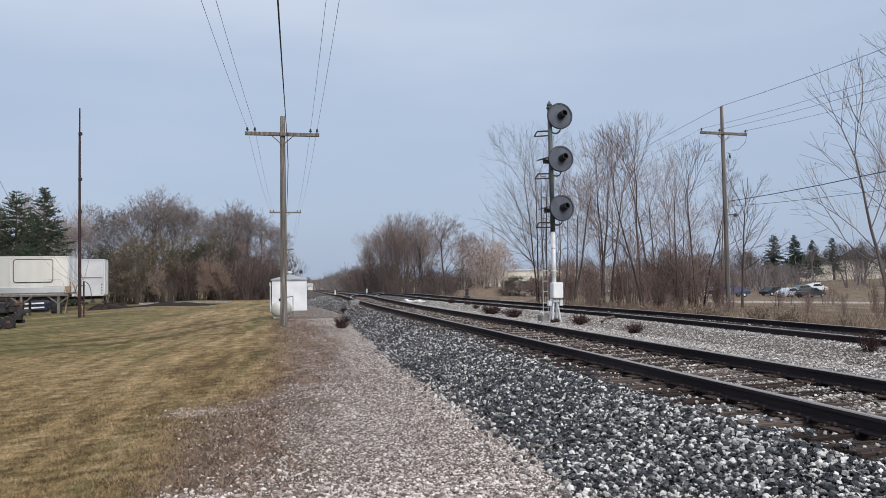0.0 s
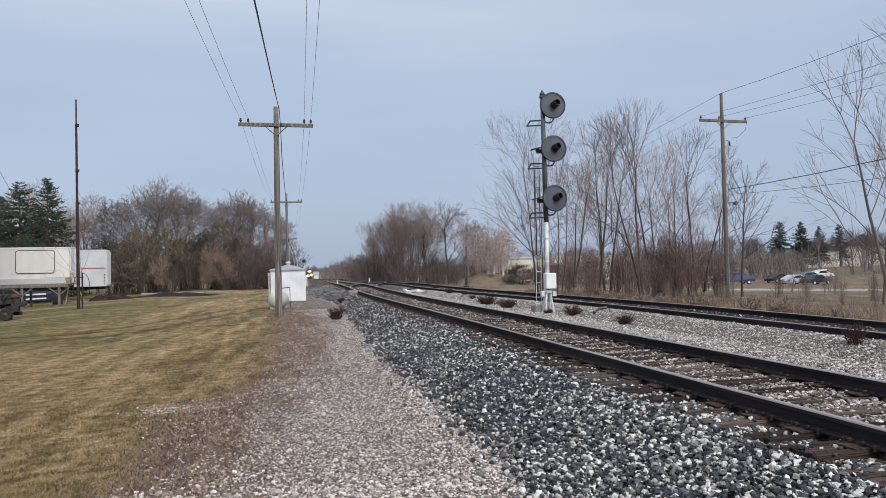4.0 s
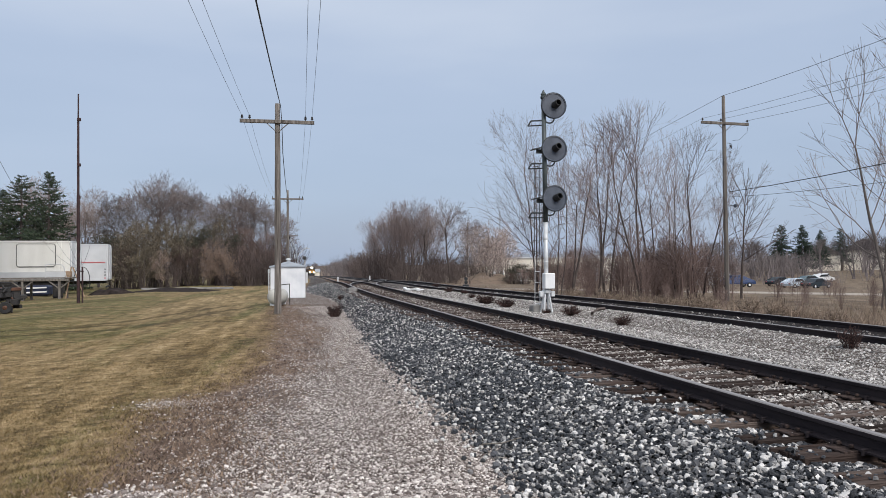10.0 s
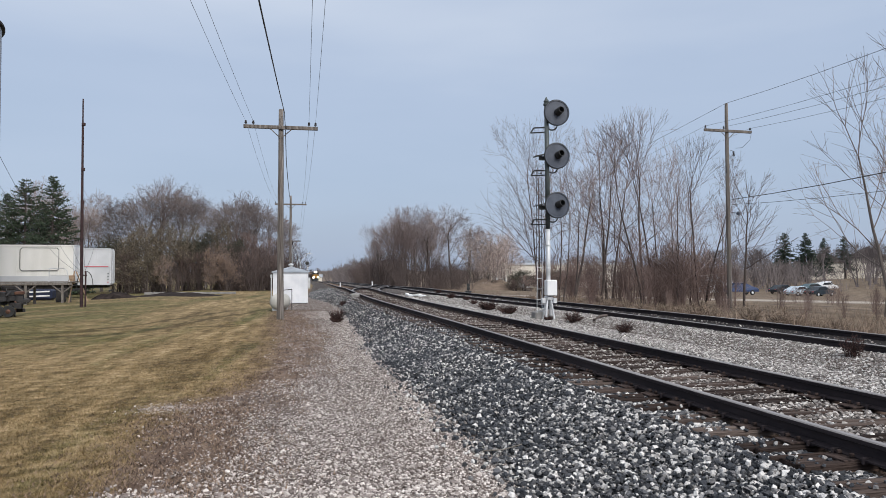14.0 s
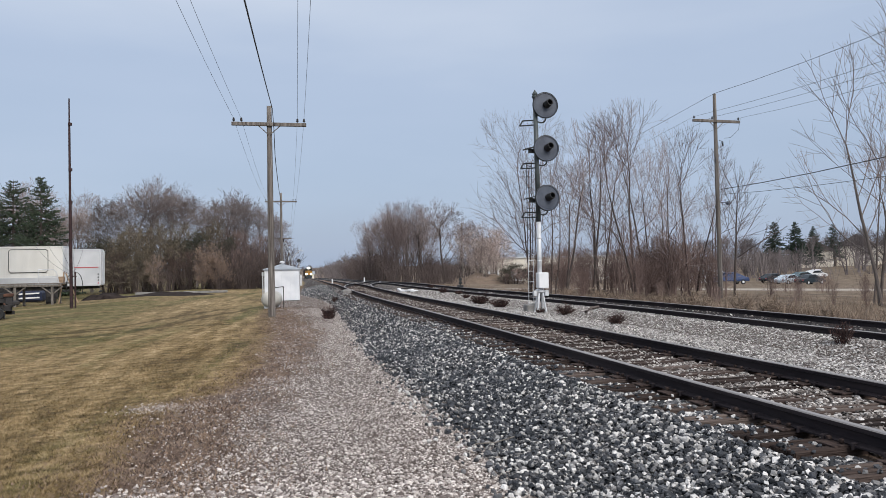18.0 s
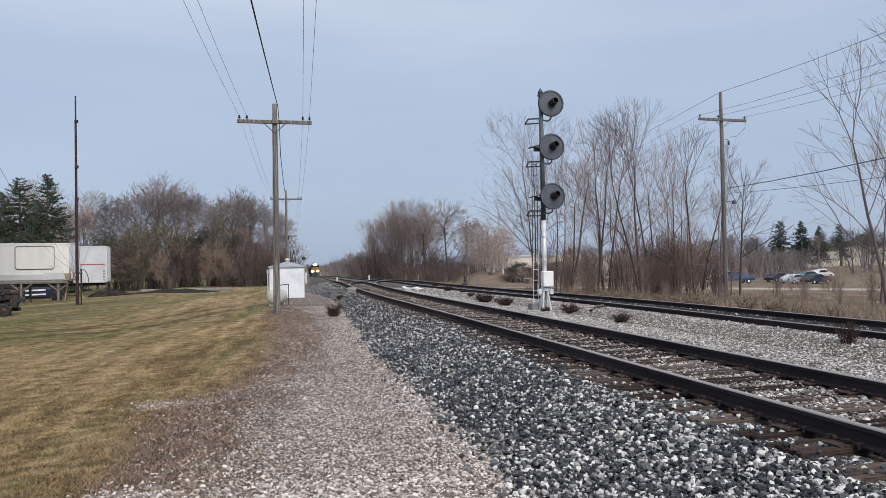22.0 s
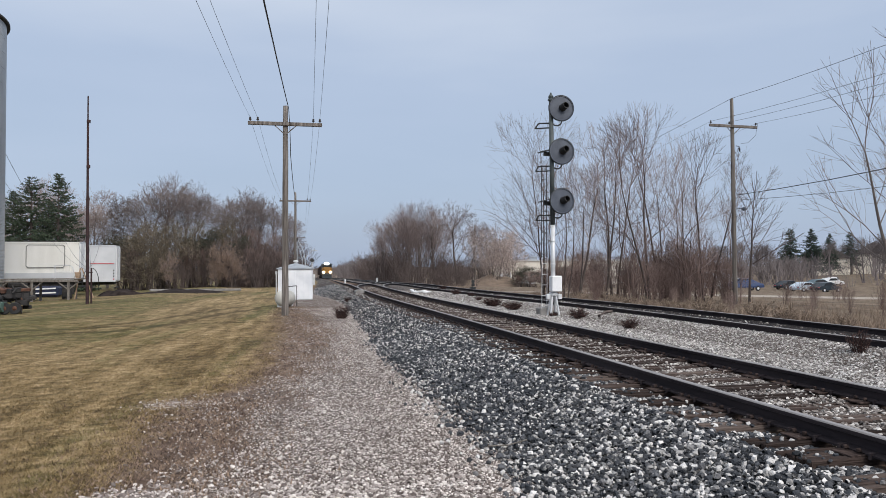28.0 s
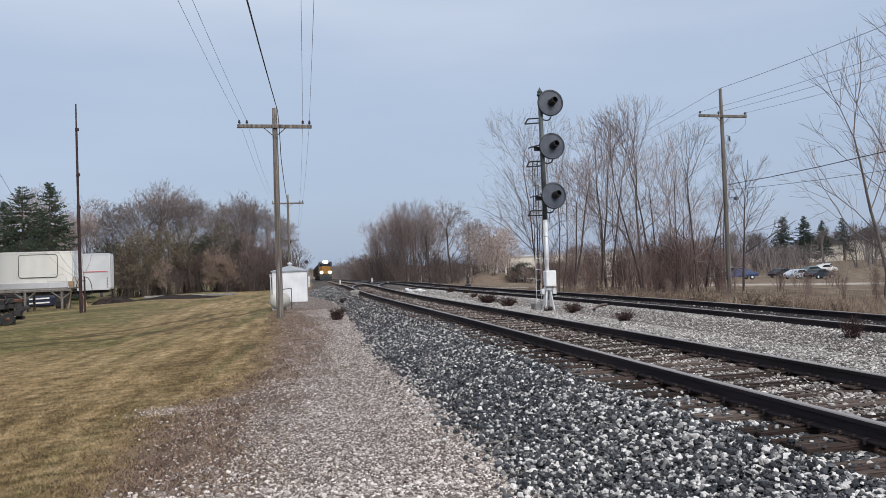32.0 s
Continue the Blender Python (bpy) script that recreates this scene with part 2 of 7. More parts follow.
DARK_ROCK = [(0.0, (0.018, 0.021, 0.025)), (0.50, (0.060, 0.065, 0.075)), (0.74, (0.130, 0.133, 0.142)), (0.82, (0.29, 0.288, 0.285)), (0.88, (0.53, 0.515, 0.50)), (1.0, (0.84, 0.815, 0.79))]
MIXED_ROCK = [(0.0, (0.020, 0.022, 0.025)), (0.36, (0.062, 0.065, 0.072)), (0.54, (0.140, 0.138, 0.142)), (0.64, (0.30, 0.292, 0.285)), (0.76, (0.53, 0.515, 0.50)), (1.0, (0.84, 0.815, 0.79))]
M = {
    "rail": material("rail_rust", two((0.017, 0.014, 0.017), (0.040, 0.032, 0.034)), 0.72, 0.1, 3, 0.2, stretch=(1, 0.15, 1), ior=1.25),
    "rail_top": material("rail_top", two((0.20, 0.185, 0.18), (0.32, 0.30, 0.29)), 0.5, 0.4, 2, 0.05, stretch=(8, 0.1, 1)),
    "tie": material("tie_wood", [(0.2, (0.016, 0.012, 0.011)), (0.5, (0.055, 0.040, 0.035)), (0.8, (0.165, 0.132, 0.116))], 0.9, 0, 2.6, 0.9, fine=18, stretch=(0.4, 5, 3), obrand=0.35, ior=1.2),
    "plate": material("tie_plate_rust", two((0.022, 0.016, 0.015), (0.072, 0.052, 0.046)), 0.9, 0.0, 20, 0.4, ior=1.2),
    "ballast": material("ballast_rock", DARK_ROCK, 0.8, 0, 9, 0.6, fine=60, island=0.85, ior=1.25),
    "ballast_mixed": material("ballast_rock_mixed", MIXED_ROCK, 0.8, 0, 9, 0.6, fine=60, island=0.85, ior=1.25),
    "crib": material("crib_stone", [(0.0, (0.040, 0.034, 0.031)), (0.35, (0.150, 0.130, 0.120)), (0.65, (0.32, 0.290, 0.270)), (0.85, (0.56, 0.53, 0.50)), (1.0, (0.82, 0.79, 0.76))], 0.9, 0, 12, 0.4, fine=80, island=0.85),
    "ballast_one": material("ballast_rock_single", MIXED_ROCK, 0.8, 0, 9, 0.6, fine=60, obrand=0.85),
    "gravel": material("limestone_gravel", [(0.0, (0.058, 0.042, 0.037)), (0.33, (0.235, 0.200, 0.183)), (0.68, (0.49, 0.440, 0.408)), (1.0, (0.86, 0.805, 0.76))], 0.9, 0, 12, 0.4, fine=80, island=0.88),
    "yard_gravel": material("yard_gravel", [(0.0, (0.085, 0.078, 0.074)), (0.3, (0.255, 0.238, 0.225)), (0.65, (0.50, 0.475, 0.45)), (1.0, (0.86, 0.835, 0.81))], 0.9, 0, 12, 0.4, fine=80, island=0.85),
    "pole": material("weathered_pole", [(0.25, (0.060, 0.050, 0.044)), (0.5, (0.15, 0.132, 0.118)), (0.75, (0.26, 0.232, 0.21))], 0.9, 0, 3, 0.6, fine=30, stretch=(6, 6, 0.35)),
    "pole_tan": material("newer_pole", [(0.25, (0.070, 0.060, 0.052)), (0.5, (0.14, 0.124, 0.110)), (0.75, (0.22, 0.198, 0.178))], 0.9, 0, 2.2, 0.5, fine=25, stretch=(5, 5, 0.25)),
    "mast_rust": material("rusty_mast", two((0.028, 0.017, 0.019), (0.065, 0.034, 0.034)), 0.8, 0.3, 6, 0.3),
    "insulator": material("dark_insulator", two((0.02, 0.02, 0.022), (0.04, 0.035, 0.035)), 0.3, 0, 6, 0),
    "wire": material("wire", two((0.04, 0.042, 0.045), (0.07, 0.072, 0.075)), 0.5, 0.5, 4, 0),
    "cable": material("black_cable", two((0.012, 0.012, 0.013), (0.025, 0.025, 0.025)), 0.6, 0, 4, 0),
    "black": material("black_paint", two((0.018, 0.02, 0.022), (0.035, 0.038, 0.04)), 0.55, 0, 5, 0.1),
    "disc": material("signal_grey", two((0.046, 0.056, 0.078), (0.072, 0.085, 0.112)), 0.5, 0, 5, 0.1),
    "hood": material("hood_black", two((0.01, 0.01, 0.011), (0.02, 0.02, 0.02)), 0.6, 0, 5, 0.05),
    "mast_dark": material("mast_grey_green", two((0.05, 0.062, 0.064), (0.085, 0.10, 0.10)), 0.5, 0.2, 4, 0.1),
    "tankcream": material("tank_cream_paint", [(0.25, (0.40, 0.385, 0.345)), (0.7, (0.56, 0.545, 0.50))], 0.5, 0, 2.0, 0.05),
    "silver": material("aluminium_paint", two((0.50, 0.51, 0.52), (0.68, 0.69, 0.70)), 0.42, 0.25, 5, 0.1),
    "white": material("white_paint", two((0.66, 0.67, 0.68), (0.80, 0.80, 0.80)), 0.5, 0, 2.5, 0.05),
    "shedwhite": material("shed_metal", two((0.60, 0.62, 0.65), (0.76, 0.77, 0.79)), 0.45, 0.1, 1.5, 0.05),
    "shedroof": material("shed_roof_metal", two((0.30, 0.33, 0.36), (0.42, 0.45, 0.48)), 0.4, 0.5, 3, 0.05),
    "trailer": material("trailer_white", [(0.25, (0.62, 0.61, 0.57)), (0.6, (0.77, 0.76, 0.72)), (0.9, (0.83, 0.82, 0.79))], 0.5, 0, 0.7, 0.05, stretch=(1, 1, 0.3)),
    "trailer_grey": material("trailer_light_grey", two((0.45, 0.465, 0.485), (0.56, 0.57, 0.585)), 0.5, 0, 0.7, 0.05),
    "chassis": material("dark_chassis", two((0.02, 0.02, 0.022), (0.05, 0.045, 0.042)), 0.8, 0.2, 4, 0.2),
    "tyre": material("tyre", two((0.015, 0.015, 0.016), (0.03, 0.03, 0.03)), 0.9, 0, 10, 0.2),
    "galv": material("corrugated_steel", [(0.25, (0.29, 0.305, 0.32)), (0.55, (0.39, 0.405, 0.42)), (0.8, (0.49, 0.505, 0.515))], 0.42, 0.55, 0.5, 0.1, stretch=(1, 1, 0.4)),
    "wood": material("old_timber", two((0.105, 0.092, 0.080), (0.215, 0.195, 0.172)), 0.9, 0, 4, 0.4, stretch=(3, 3, 0.6)),
    "woodtan": material("raw_timber", two((0.23, 0.155, 0.10), (0.38, 0.27, 0.18)), 0.85, 0, 2, 0.3, stretch=(0.4, 3, 4)),
    "rustwood": material("rust_stained_timber", two((0.17, 0.085, 0.062), (0.36, 0.235, 0.165)), 0.9, 0, 2.5, 0.3, stretch=(0.6, 3, 4)),
    "green": material("faded_green_paint", two((0.075, 0.14, 0.118), (0.16, 0.25, 0.21)), 0.6, 0, 3, 0.2),
    "rust": material("rust", two((0.06, 0.03, 0.022), (0.15, 0.075, 0.05)), 0.9, 0.2, 8, 0.4),
    "bark": material("grey_brown_bark", two((0.048, 0.038, 0.035), (0.108, 0.086, 0.077)), 0.95, 0, 4, 0.5, obrand=0.35, stretch=(3, 3, 0.6)),
    "bark_light": material("pale_bark", two((0.090, 0.075, 0.068), (0.175, 0.150, 0.136)), 0.95, 0, 4, 0.4, obrand=0.3, stretch=(3, 3, 0.6)),
    "twig": material("twigs", two((0.165, 0.130, 0.124), (0.290, 0.238, 0.228)), 0.95, 0, 3, 0, obrand=0.5),
    "twig_light": material("pale_twigs", two((0.225, 0.178, 0.162), (0.36, 0.298, 0.272)), 0.95, 0, 3, 0, obrand=0.4),
    "bud": material("pale_buds", two((0.46, 0.37, 0.33), (0.72, 0.62, 0.56)), 0.9, 0, 3, 0, island=0.6),
    "twig_bud": material("budding_twigs", two((0.165, 0.125, 0.112), (0.29, 0.23, 0.205)), 0.95, 0, 3, 0, obrand=0.4),
    "twig_red": material("red_brown_twigs", two((0.125, 0.086, 0.075), (0.235, 0.170, 0.150)), 0.95, 0, 3, 0, obrand=0.4),
    "deadleaf": material("dead_leaves", two((0.185, 0.126, 0.088), (0.345, 0.245, 0.178)), 0.9, 0, 3, 0, island=0.6),
    "needles": material("spruce_needles", two((0.024, 0.040, 0.024), (0.070, 0.096, 0.055)), 0.8, 0, 3, 0, island=0.6),
    "pine": material("pine_needles", two((0.022, 0.040, 0.030), (0.060, 0.086, 0.062)), 0.8, 0, 3, 0, island=0.6),
    "twig_wood": material("dark_twigs", two((0.125, 0.102, 0.098), (0.235, 0.196, 0.188)), 0.95, 0, 3, 0, obrand=0.4),
    "twig_brush": material("brush_twigs", two((0.060, 0.045, 0.042), (0.120, 0.093, 0.085)), 0.95, 0, 3, 0, obrand=0.4),
    "twig_olive": material("olive_twigs", two((0.075, 0.062, 0.048), (0.15, 0.125, 0.095)), 0.95, 0, 3, 0, obrand=0.4),
    "oliveleaf": material("olive_brown_leaves", two((0.105, 0.086, 0.058), (0.225, 0.180, 0.125)), 0.9, 0, 3, 0, island=0.6),
    # twig colour greyed to paint in the haze of distance
    "twig_hazed": material("far_twigs_hazed", two((0.100, 0.084, 0.083), (0.185, 0.159, 0.156)), 0.95, 0, 3, 0, obrand=0.4),
    "juniper": material("juniper_foliage", two((0.034, 0.038, 0.028), (0.082, 0.080, 0.058)), 0.85, 0, 3, 0, island=0.6),
    "litter": material("dead_plant_litter", two((0.052, 0.032, 0.024), (0.31, 0.218, 0.155)), 0.95, 0, 3, 0, island=0.6),
    "drygrass": material("dry_tall_grass", two((0.128, 0.094, 0.071), (0.30, 0.228, 0.170)), 0.9, 0, 2, 0, island=0.6),
    "weed": material("dead_weed", two((0.020, 0.012, 0.011), (0.085, 0.045, 0.038)), 0.95, 0, 6, 0, island=0.6),
    "glass": material("dark_glass", two((0.012, 0.014, 0.016), (0.02, 0.022, 0.025)), 0.15, 0, 3, 0, ior=1.22),
    "stripe": material("red_stripe", two((0.42, 0.08, 0.09), (0.5, 0.12, 0.13)), 0.5, 0, 4, 0),
    "yellow": material("yellow_paint", two((0.175, 0.085, 0.017), (0.25, 0.125, 0.026)), 0.5, 0, 2, 0.05),
    "locodark": material("loco_dark_paint", two((0.02, 0.028, 0.035), (0.04, 0.05, 0.058)), 0.5, 0, 2, 0.05),
    "carbrown": material("freight_brown", two((0.04, 0.028, 0.024), (0.08, 0.052, 0.042)), 0.8, 0, 2, 0.1),
    "lamp": material("lit_headlamp", two((1, 0.93, 0.8), (1, 0.93, 0.8)), 0.3, 0, 2, 0, emit=((1.0, 0.90, 0.70), 60.0)),
    "lamp_low": material("lit_ditch_lamp", two((1, 0.85, 0.6), (1, 0.85, 0.6)), 0.3, 0, 2, 0, emit=((1.0, 0.78, 0.42), 45.0)),
    "dirt": material("dark_soil", two((0.016, 0.013, 0.012), (0.046, 0.036, 0.033)), 0.95, 0, 3, 0.8, ior=1.15),
    "concrete": material("concrete", two((0.17, 0.165, 0.155), (0.27, 0.26, 0.25)), 0.9, 0, 4, 0.4),
    "bluecar": material("blue_car_paint", two((0.014, 0.030, 0.085), (0.022, 0.042, 0.11)), 0.42, 0.2, 1, 0, coat=0.2),
    "tarp": material("dark_blue_tarp", two((0.008, 0.012, 0.03), (0.016, 0.024, 0.055)), 0.6, 0, 3, 0.3),
    "darkcar": material("dark_teal_car_paint", two((0.012, 0.022, 0.032), (0.02, 0.033, 0.044)), 0.42, 0.2, 1, 0, coat=0.2),
    "lightcar": material("light_blue_car_paint", two((0.48, 0.56, 0.64), (0.56, 0.63, 0.70)), 0.42, 0.2, 1, 0, coat=0.2),
    "tealcar": material("teal_car_paint", two((0.07, 0.13, 0.16), (0.10, 0.17, 0.20)), 0.42, 0.2, 1, 0, coat=0.2),
    "whitecar": material("white_car_paint", two((0.62, 0.63, 0.64), (0.70, 0.70, 0.71)), 0.42, 0.1, 1, 0, coat=0.2),
    "siding": material("pale_siding", two((0.62, 0.575, 0.49), (0.74, 0.69, 0.60)), 0.8, 0, 1, 0.1),
    "shingle": material("brown_shingles", two((0.062, 0.054, 0.050), (0.105, 0.092, 0.086)), 0.9, 0, 3, 0.3),
}


# ---------------------------------------------------------------- mesh helpers
def finish(name, bm, mat, smooth=False):
    me = bpy.data.meshes.new(name)
    bmesh.ops.recalc_face_normals(bm, faces=bm.faces)
    bm.to_mesh(me)
    bm.free()
    if mat:
        me.materials.append(mat)
    if smooth:
        me.shade_smooth()
    return me


def part(name, bm, mat, parent=None, label="", smooth=False):
    ob = new(name, finish(name, bm, mat, smooth))
    ob.parent = parent
    return tagged(ob, label=label)


def thing(name, label, category, x=0, y=0, z=0, rz=0, group=""):
    ob = new(name)
    ob.empty_display_size = 0.2
    ob.matrix_basis = pose(x, y, z, 0, 0, rz)
    return tagged(ob, label, category, group)


def box(bm, c, s, bevel=0.0, m=None):
    """A box with centre c and size s, its edges bevelled."""
    r = bmesh.ops.create_cube(bm, size=1, matrix=(m or Matrix()) @ Matrix.Translation(c) @ Matrix.Diagonal((*s, 1)))
    if bevel:
        edges = list({e for v in r["verts"] for e in v.link_edges})
        bmesh.ops.bevel(bm, geom=edges, offset=bevel, segments=1, affect="EDGES", profile=0.5)
    return bm


def tube(bm, p0, p1, r0, r1=None, n=8, caps=True):
    p0, p1 = Vector(p0), Vector(p1)
    d = p1 - p0
    m = Matrix.Translation((p0 + p1) / 2) @ d.to_track_quat("Z", "Y").to_matrix().to_4x4()
    bmesh.ops.create_cone(bm, cap_ends=caps, segments=n, radius1=r0, radius2=r0 if r1 is None else r1, depth=d.length, matrix=m)
    return bm


def B():
    return bmesh.new()


def lathe(bm, profile, n=16, m=None):
    """Turns (radius, z) pairs round the z axis."""
    m = m or Matrix()
    rings = [[bm.verts.new(m @ Vector((r * math.cos(2 * math.pi * i / n), r * math.sin(2 * math.pi * i / n), z))) for i in range(n)] for r, z in profile]
    for a, b in zip(rings, rings[1:]):
        for i in range(n):
            bm.faces.new((a[i], a[(i + 1) % n], b[(i + 1) % n], b[i]))
    for ring in (rings[0], rings[-1]):
        bm.faces.new(ring)
    return bm


def sweep(bm, section, path, closed=True):
    """Sweeps a closed section of (x, z) points along path rows (x, y, z, heading)."""
    rings = [[bm.verts.new((x + u * math.cos(h), y - u * math.sin(h), z + w)) for u, w in section] for x, y, z, h in path]
    k = len(section)
    for a, b in zip(rings, rings[1:]):
        for i in range(k):
            bm.faces.new((a[i], a[(i + 1) % k], b[(i + 1) % k], b[i]))
    bm.faces.new(rings[0])
    bm.faces.new(rings[-1])
    return bm


def mesh_from(name, verts, faces, mat, smooth=False):
    me = bpy.data.meshes.new(name)
    me.from_pydata(verts.tolist() if hasattr(verts, "tolist") else verts, [], faces.tolist() if hasattr(faces, "tolist") else faces)
    me.materials.append(mat)
    if smooth:
        me.shade_smooth()
    return me


# ---------------------------------------------------------------- the lie of the land
def smooth01(t):
    t = np.clip(t, 0, 1)
    return t * t * (3 - 2 * t)


def fall(r):
    """The land and the line fall gently away from about 40 m on."""
    r = np.asarray(r, float)
    return -0.0145 * np.clip(r - 40, 0, 480) * smooth01((r - 30) / 30)


def main_x(y):
    """Centre of the main track."""
    y = np.asarray(y, float)
    return 5.35 + 0.0545 * (np.clip(y - 44, 0, None) + 0.5 * np.clip(y - 24, 0, 20) ** 2 / 20) - 0.10 * smooth01((y - 12) / 15) - 0.0125 * np.clip(y - 150, 0, None) - 0.0021 * np.clip(y - 436, 0, 60) ** 2 - 0.25 * np.clip(y - 496, 0, None)


def side_gap(y):
    """From the main track's centre to the siding's."""
    return 4.95 - 1.5 * smooth01((np.asarray(y, float) - 14) / 28)


def side_x(y):
    return main_x(y) + side_gap(y)


RAIL_Z = 0.38


def rail_z(y):
    return RAIL_Z + fall(y)


def grass_edge(y):
    return np.interp(y, [-5, 7.2, 8.6, 9.6, 11.5, 17.6, 24, 30, 36, 45, 80, 200], [-0.75, -0.62, -0.25, 0.15, 0.42, 0.72, 0.78, 0.85, 1.0, 1.8, 4.5, 12.0])


def shoulder(u, y):
    """Distance across from the track's centre, stretched where the ballast shoulder narrows further along."""
    toe = np.interp(y, [10, 11.5, 16, 23, 31, 36, 42, 60], [3.0, 2.9, 2.65, 2.2, 1.85, 2.1, 2.9, 3.4])
    return np.where(u < -1.3, -1.3 + (u + 1.3) * 1.7 / (toe - 1.3), u)


def ground_z(x, y):
    x, y = np.asarray(x, float), np.asarray(y, float)
    u = x - main_x(y)
    s = u - side_gap(y)
    u = shoulder(u, y)
    bed = np.interp(u, [-6.5, -3.3, -2.8, -2.4, -1.45, -0.9, 0.9, 1.5, 2.6, 3.2], [0.0, 0.0, -0.09, -0.05, 0.190, 0.174, 0.192, 0.20, 0.13, 0.11])
    yard = np.interp(s, [-2.0, -1.2, 1.3, 2.2, 4.5, 9], [0.11, 0.265, 0.265, 0.12, -0.13, -0.22])
    z = np.where(s > -1.9, yard, bed)
    side = np.interp(x, [14, 22, 75, 100, 150, 220], [0, -0.12, -1.1, -0.3, 2.0, 4.0]) * smooth01((np.hypot(x, y) - 26) / 30)
    side = side + np.interp(x, [-40, -12, -6], [-0.35, -0.26, 0.0]) * smooth01((y - 12) / 14)
    path = -0.11 * smooth01((y - 12) / 12) * smooth01((x + 6) / 4) * smooth01((-2.3 - u) / 0.5)
    return z + fall(np.hypot(x, y)) + side + path


def heading(f, y):
    return math.atan((float(f(y + 0.5)) - float(f(y - 0.5))))


STRAW = [(0.20, (0.076, 0.053, 0.024)), (0.42, (0.182, 0.131, 0.064)), (0.58, (0.298, 0.214, 0.108)), (0.82, (0.49, 0.382, 0.240))]
GREEN = [(0.22, (0.046, 0.043, 0.016)), (0.45, (0.104, 0.093, 0.036)), (0.62, (0.172, 0.146, 0.062)), (0.82, (0.30, 0.245, 0.122))]


def lawn_colour(n, l, place, extra=None):
    """Mown bands that follow the path and, further off, the drive; patches, dark streaks and fine straw."""
    def calc(op, a, b=0.0, c=None):
        q = n.new("ShaderNodeMath")
        q.operation = op
        for i, v in enumerate((a, b) if c is None else (a, b, c)):
            if isinstance(v, (int, float)):
                q.inputs[i].default_value = v
            else:
                l.new(v, q.inputs[i])
        return q.outputs[0]

    def grain(scale, detail=4.0, long=1.0, turn=0.0, rough=0.55):
        mp = n.new("ShaderNodeMapping")
        mp.vector_type = "TEXTURE"
        mp.inputs["Scale"].default_value, mp.inputs["Rotation"].default_value = (long, 1, 1), (0, 0, radians(turn))
        l.new(place, mp.inputs["Vector"])
        t = n.new("ShaderNodeTexNoise")
        t.inputs["Scale"].default_value, t.inputs["Detail"].default_value, t.inputs["Roughness"].default_value = scale, detail, rough
        l.new(mp.outputs[0], t.inputs["Vector"])
        return t.outputs["Fac"]

    def step(v, lo, hi):
        q = n.new("ShaderNodeMapRange")
        q.interpolation_type = "SMOOTHSTEP"
        q.inputs["From Min"].default_value, q.inputs["From Max"].default_value = lo, hi
        l.new(v, q.inputs["Value"])
        return q.outputs["Result"]

    def blend(f, a, b):
        return calc("ADD", calc("MULTIPLY", f, a), calc("MULTIPLY", calc("SUBTRACT", 1.0, f), b))

    def ramp(v, stops):
        r = n.new("ShaderNodeValToRGB")
        while len(r.color_ramp.elements) < len(stops):
            r.color_ramp.elements.new(0.5)
        for e, (p, c) in zip(r.color_ramp.elements, stops):
            e.position, e.color = p, (*c, 1)
        l.new(v, r.inputs["Fac"])
        return r.outputs["Color"]

    xyz = n.new("ShaderNodeSeparateXYZ")
    l.new(place, xyz.inputs[0])
    near = step(calc("ADD", xyz.outputs["X"], calc("MULTIPLY", grain(0.25), 3.0)), -4.4, -1.2)
    bands = blend(near, grain(0.95, 4, 10, 86), grain(0.80, 5, 6, 33))
    streaks = blend(near, grain(3.6, 5, 7, 88), grain(3.0, 5, 7, 37))
    value = calc("ADD", calc("MULTIPLY_ADD", bands, 0.46, -0.235), calc("MULTIPLY_ADD", streaks, 0.75, -0.375))
    value = calc("ADD", value, calc("MULTIPLY_ADD", grain(7.0, 5, 2.2, 25), 1.05, -0.525))
    value = calc("ADD", value, calc("MULTIPLY_ADD", grain(30.0, 4, 1.8, 20, 0.65), 1.15, -0.575))
    value = calc("ADD", value, calc("MULTIPLY_ADD", grain(90.0, 2), 0.45, -0.225))
    if extra is not None:
        value = calc("ADD", value, extra)
    line = calc("ABSOLUTE", calc("SUBTRACT", grain(0.34, 2, 14, 38), 0.5))
    thin_streak = calc("MULTIPLY", calc("SUBTRACT", 1.0, step(line, 0.004, 0.017)), step(grain(0.5, 2, 3, 38), 0.50, 0.62))
    value = calc("ADD", value, calc("MULTIPLY_ADD", thin_streak, -0.26, 0.455))
    sway = calc("MULTIPLY_ADD", grain(0.45, 3), 1.6, -0.8)
    for (x0, y0), (x1, y1) in (((-9.5, 13.2), (-2.6, 19.4)), ((-9.0, 15.2), (-3.0, 20.6)), ((-2.8, 19.4), (0.4, 30.5)), ((-4.2, 19.6), (-0.8, 30.0))):      # darker streaks along set lines
        ln = math.hypot(x1 - x0, y1 - y0)
        ux, uy = (x1 - x0) / ln, (y1 - y0) / ln
        along = calc("ADD", calc("MULTIPLY_ADD", xyz.outputs["X"], ux, -x0 * ux - y0 * uy), calc("MULTIPLY", xyz.outputs["Y"], uy))
        off = calc("ADD", calc("MULTIPLY_ADD", xyz.outputs["X"], -uy, x0 * uy - y0 * ux), calc("MULTIPLY", xyz.outputs["Y"], ux))
        streak_mask = calc("SUBTRACT", 1.0, step(calc("ABSOLUTE", calc("ADD", off, sway)), 0.06, 0.26))
        streak_mask = calc("MULTIPLY", streak_mask, calc("MULTIPLY", step(along, -0.4, 1.2), calc("SUBTRACT", 1.0, step(along, ln - 1.2, ln + 0.4))))
        value = calc("ADD", value, calc("MULTIPLY", streak_mask, -0.27))
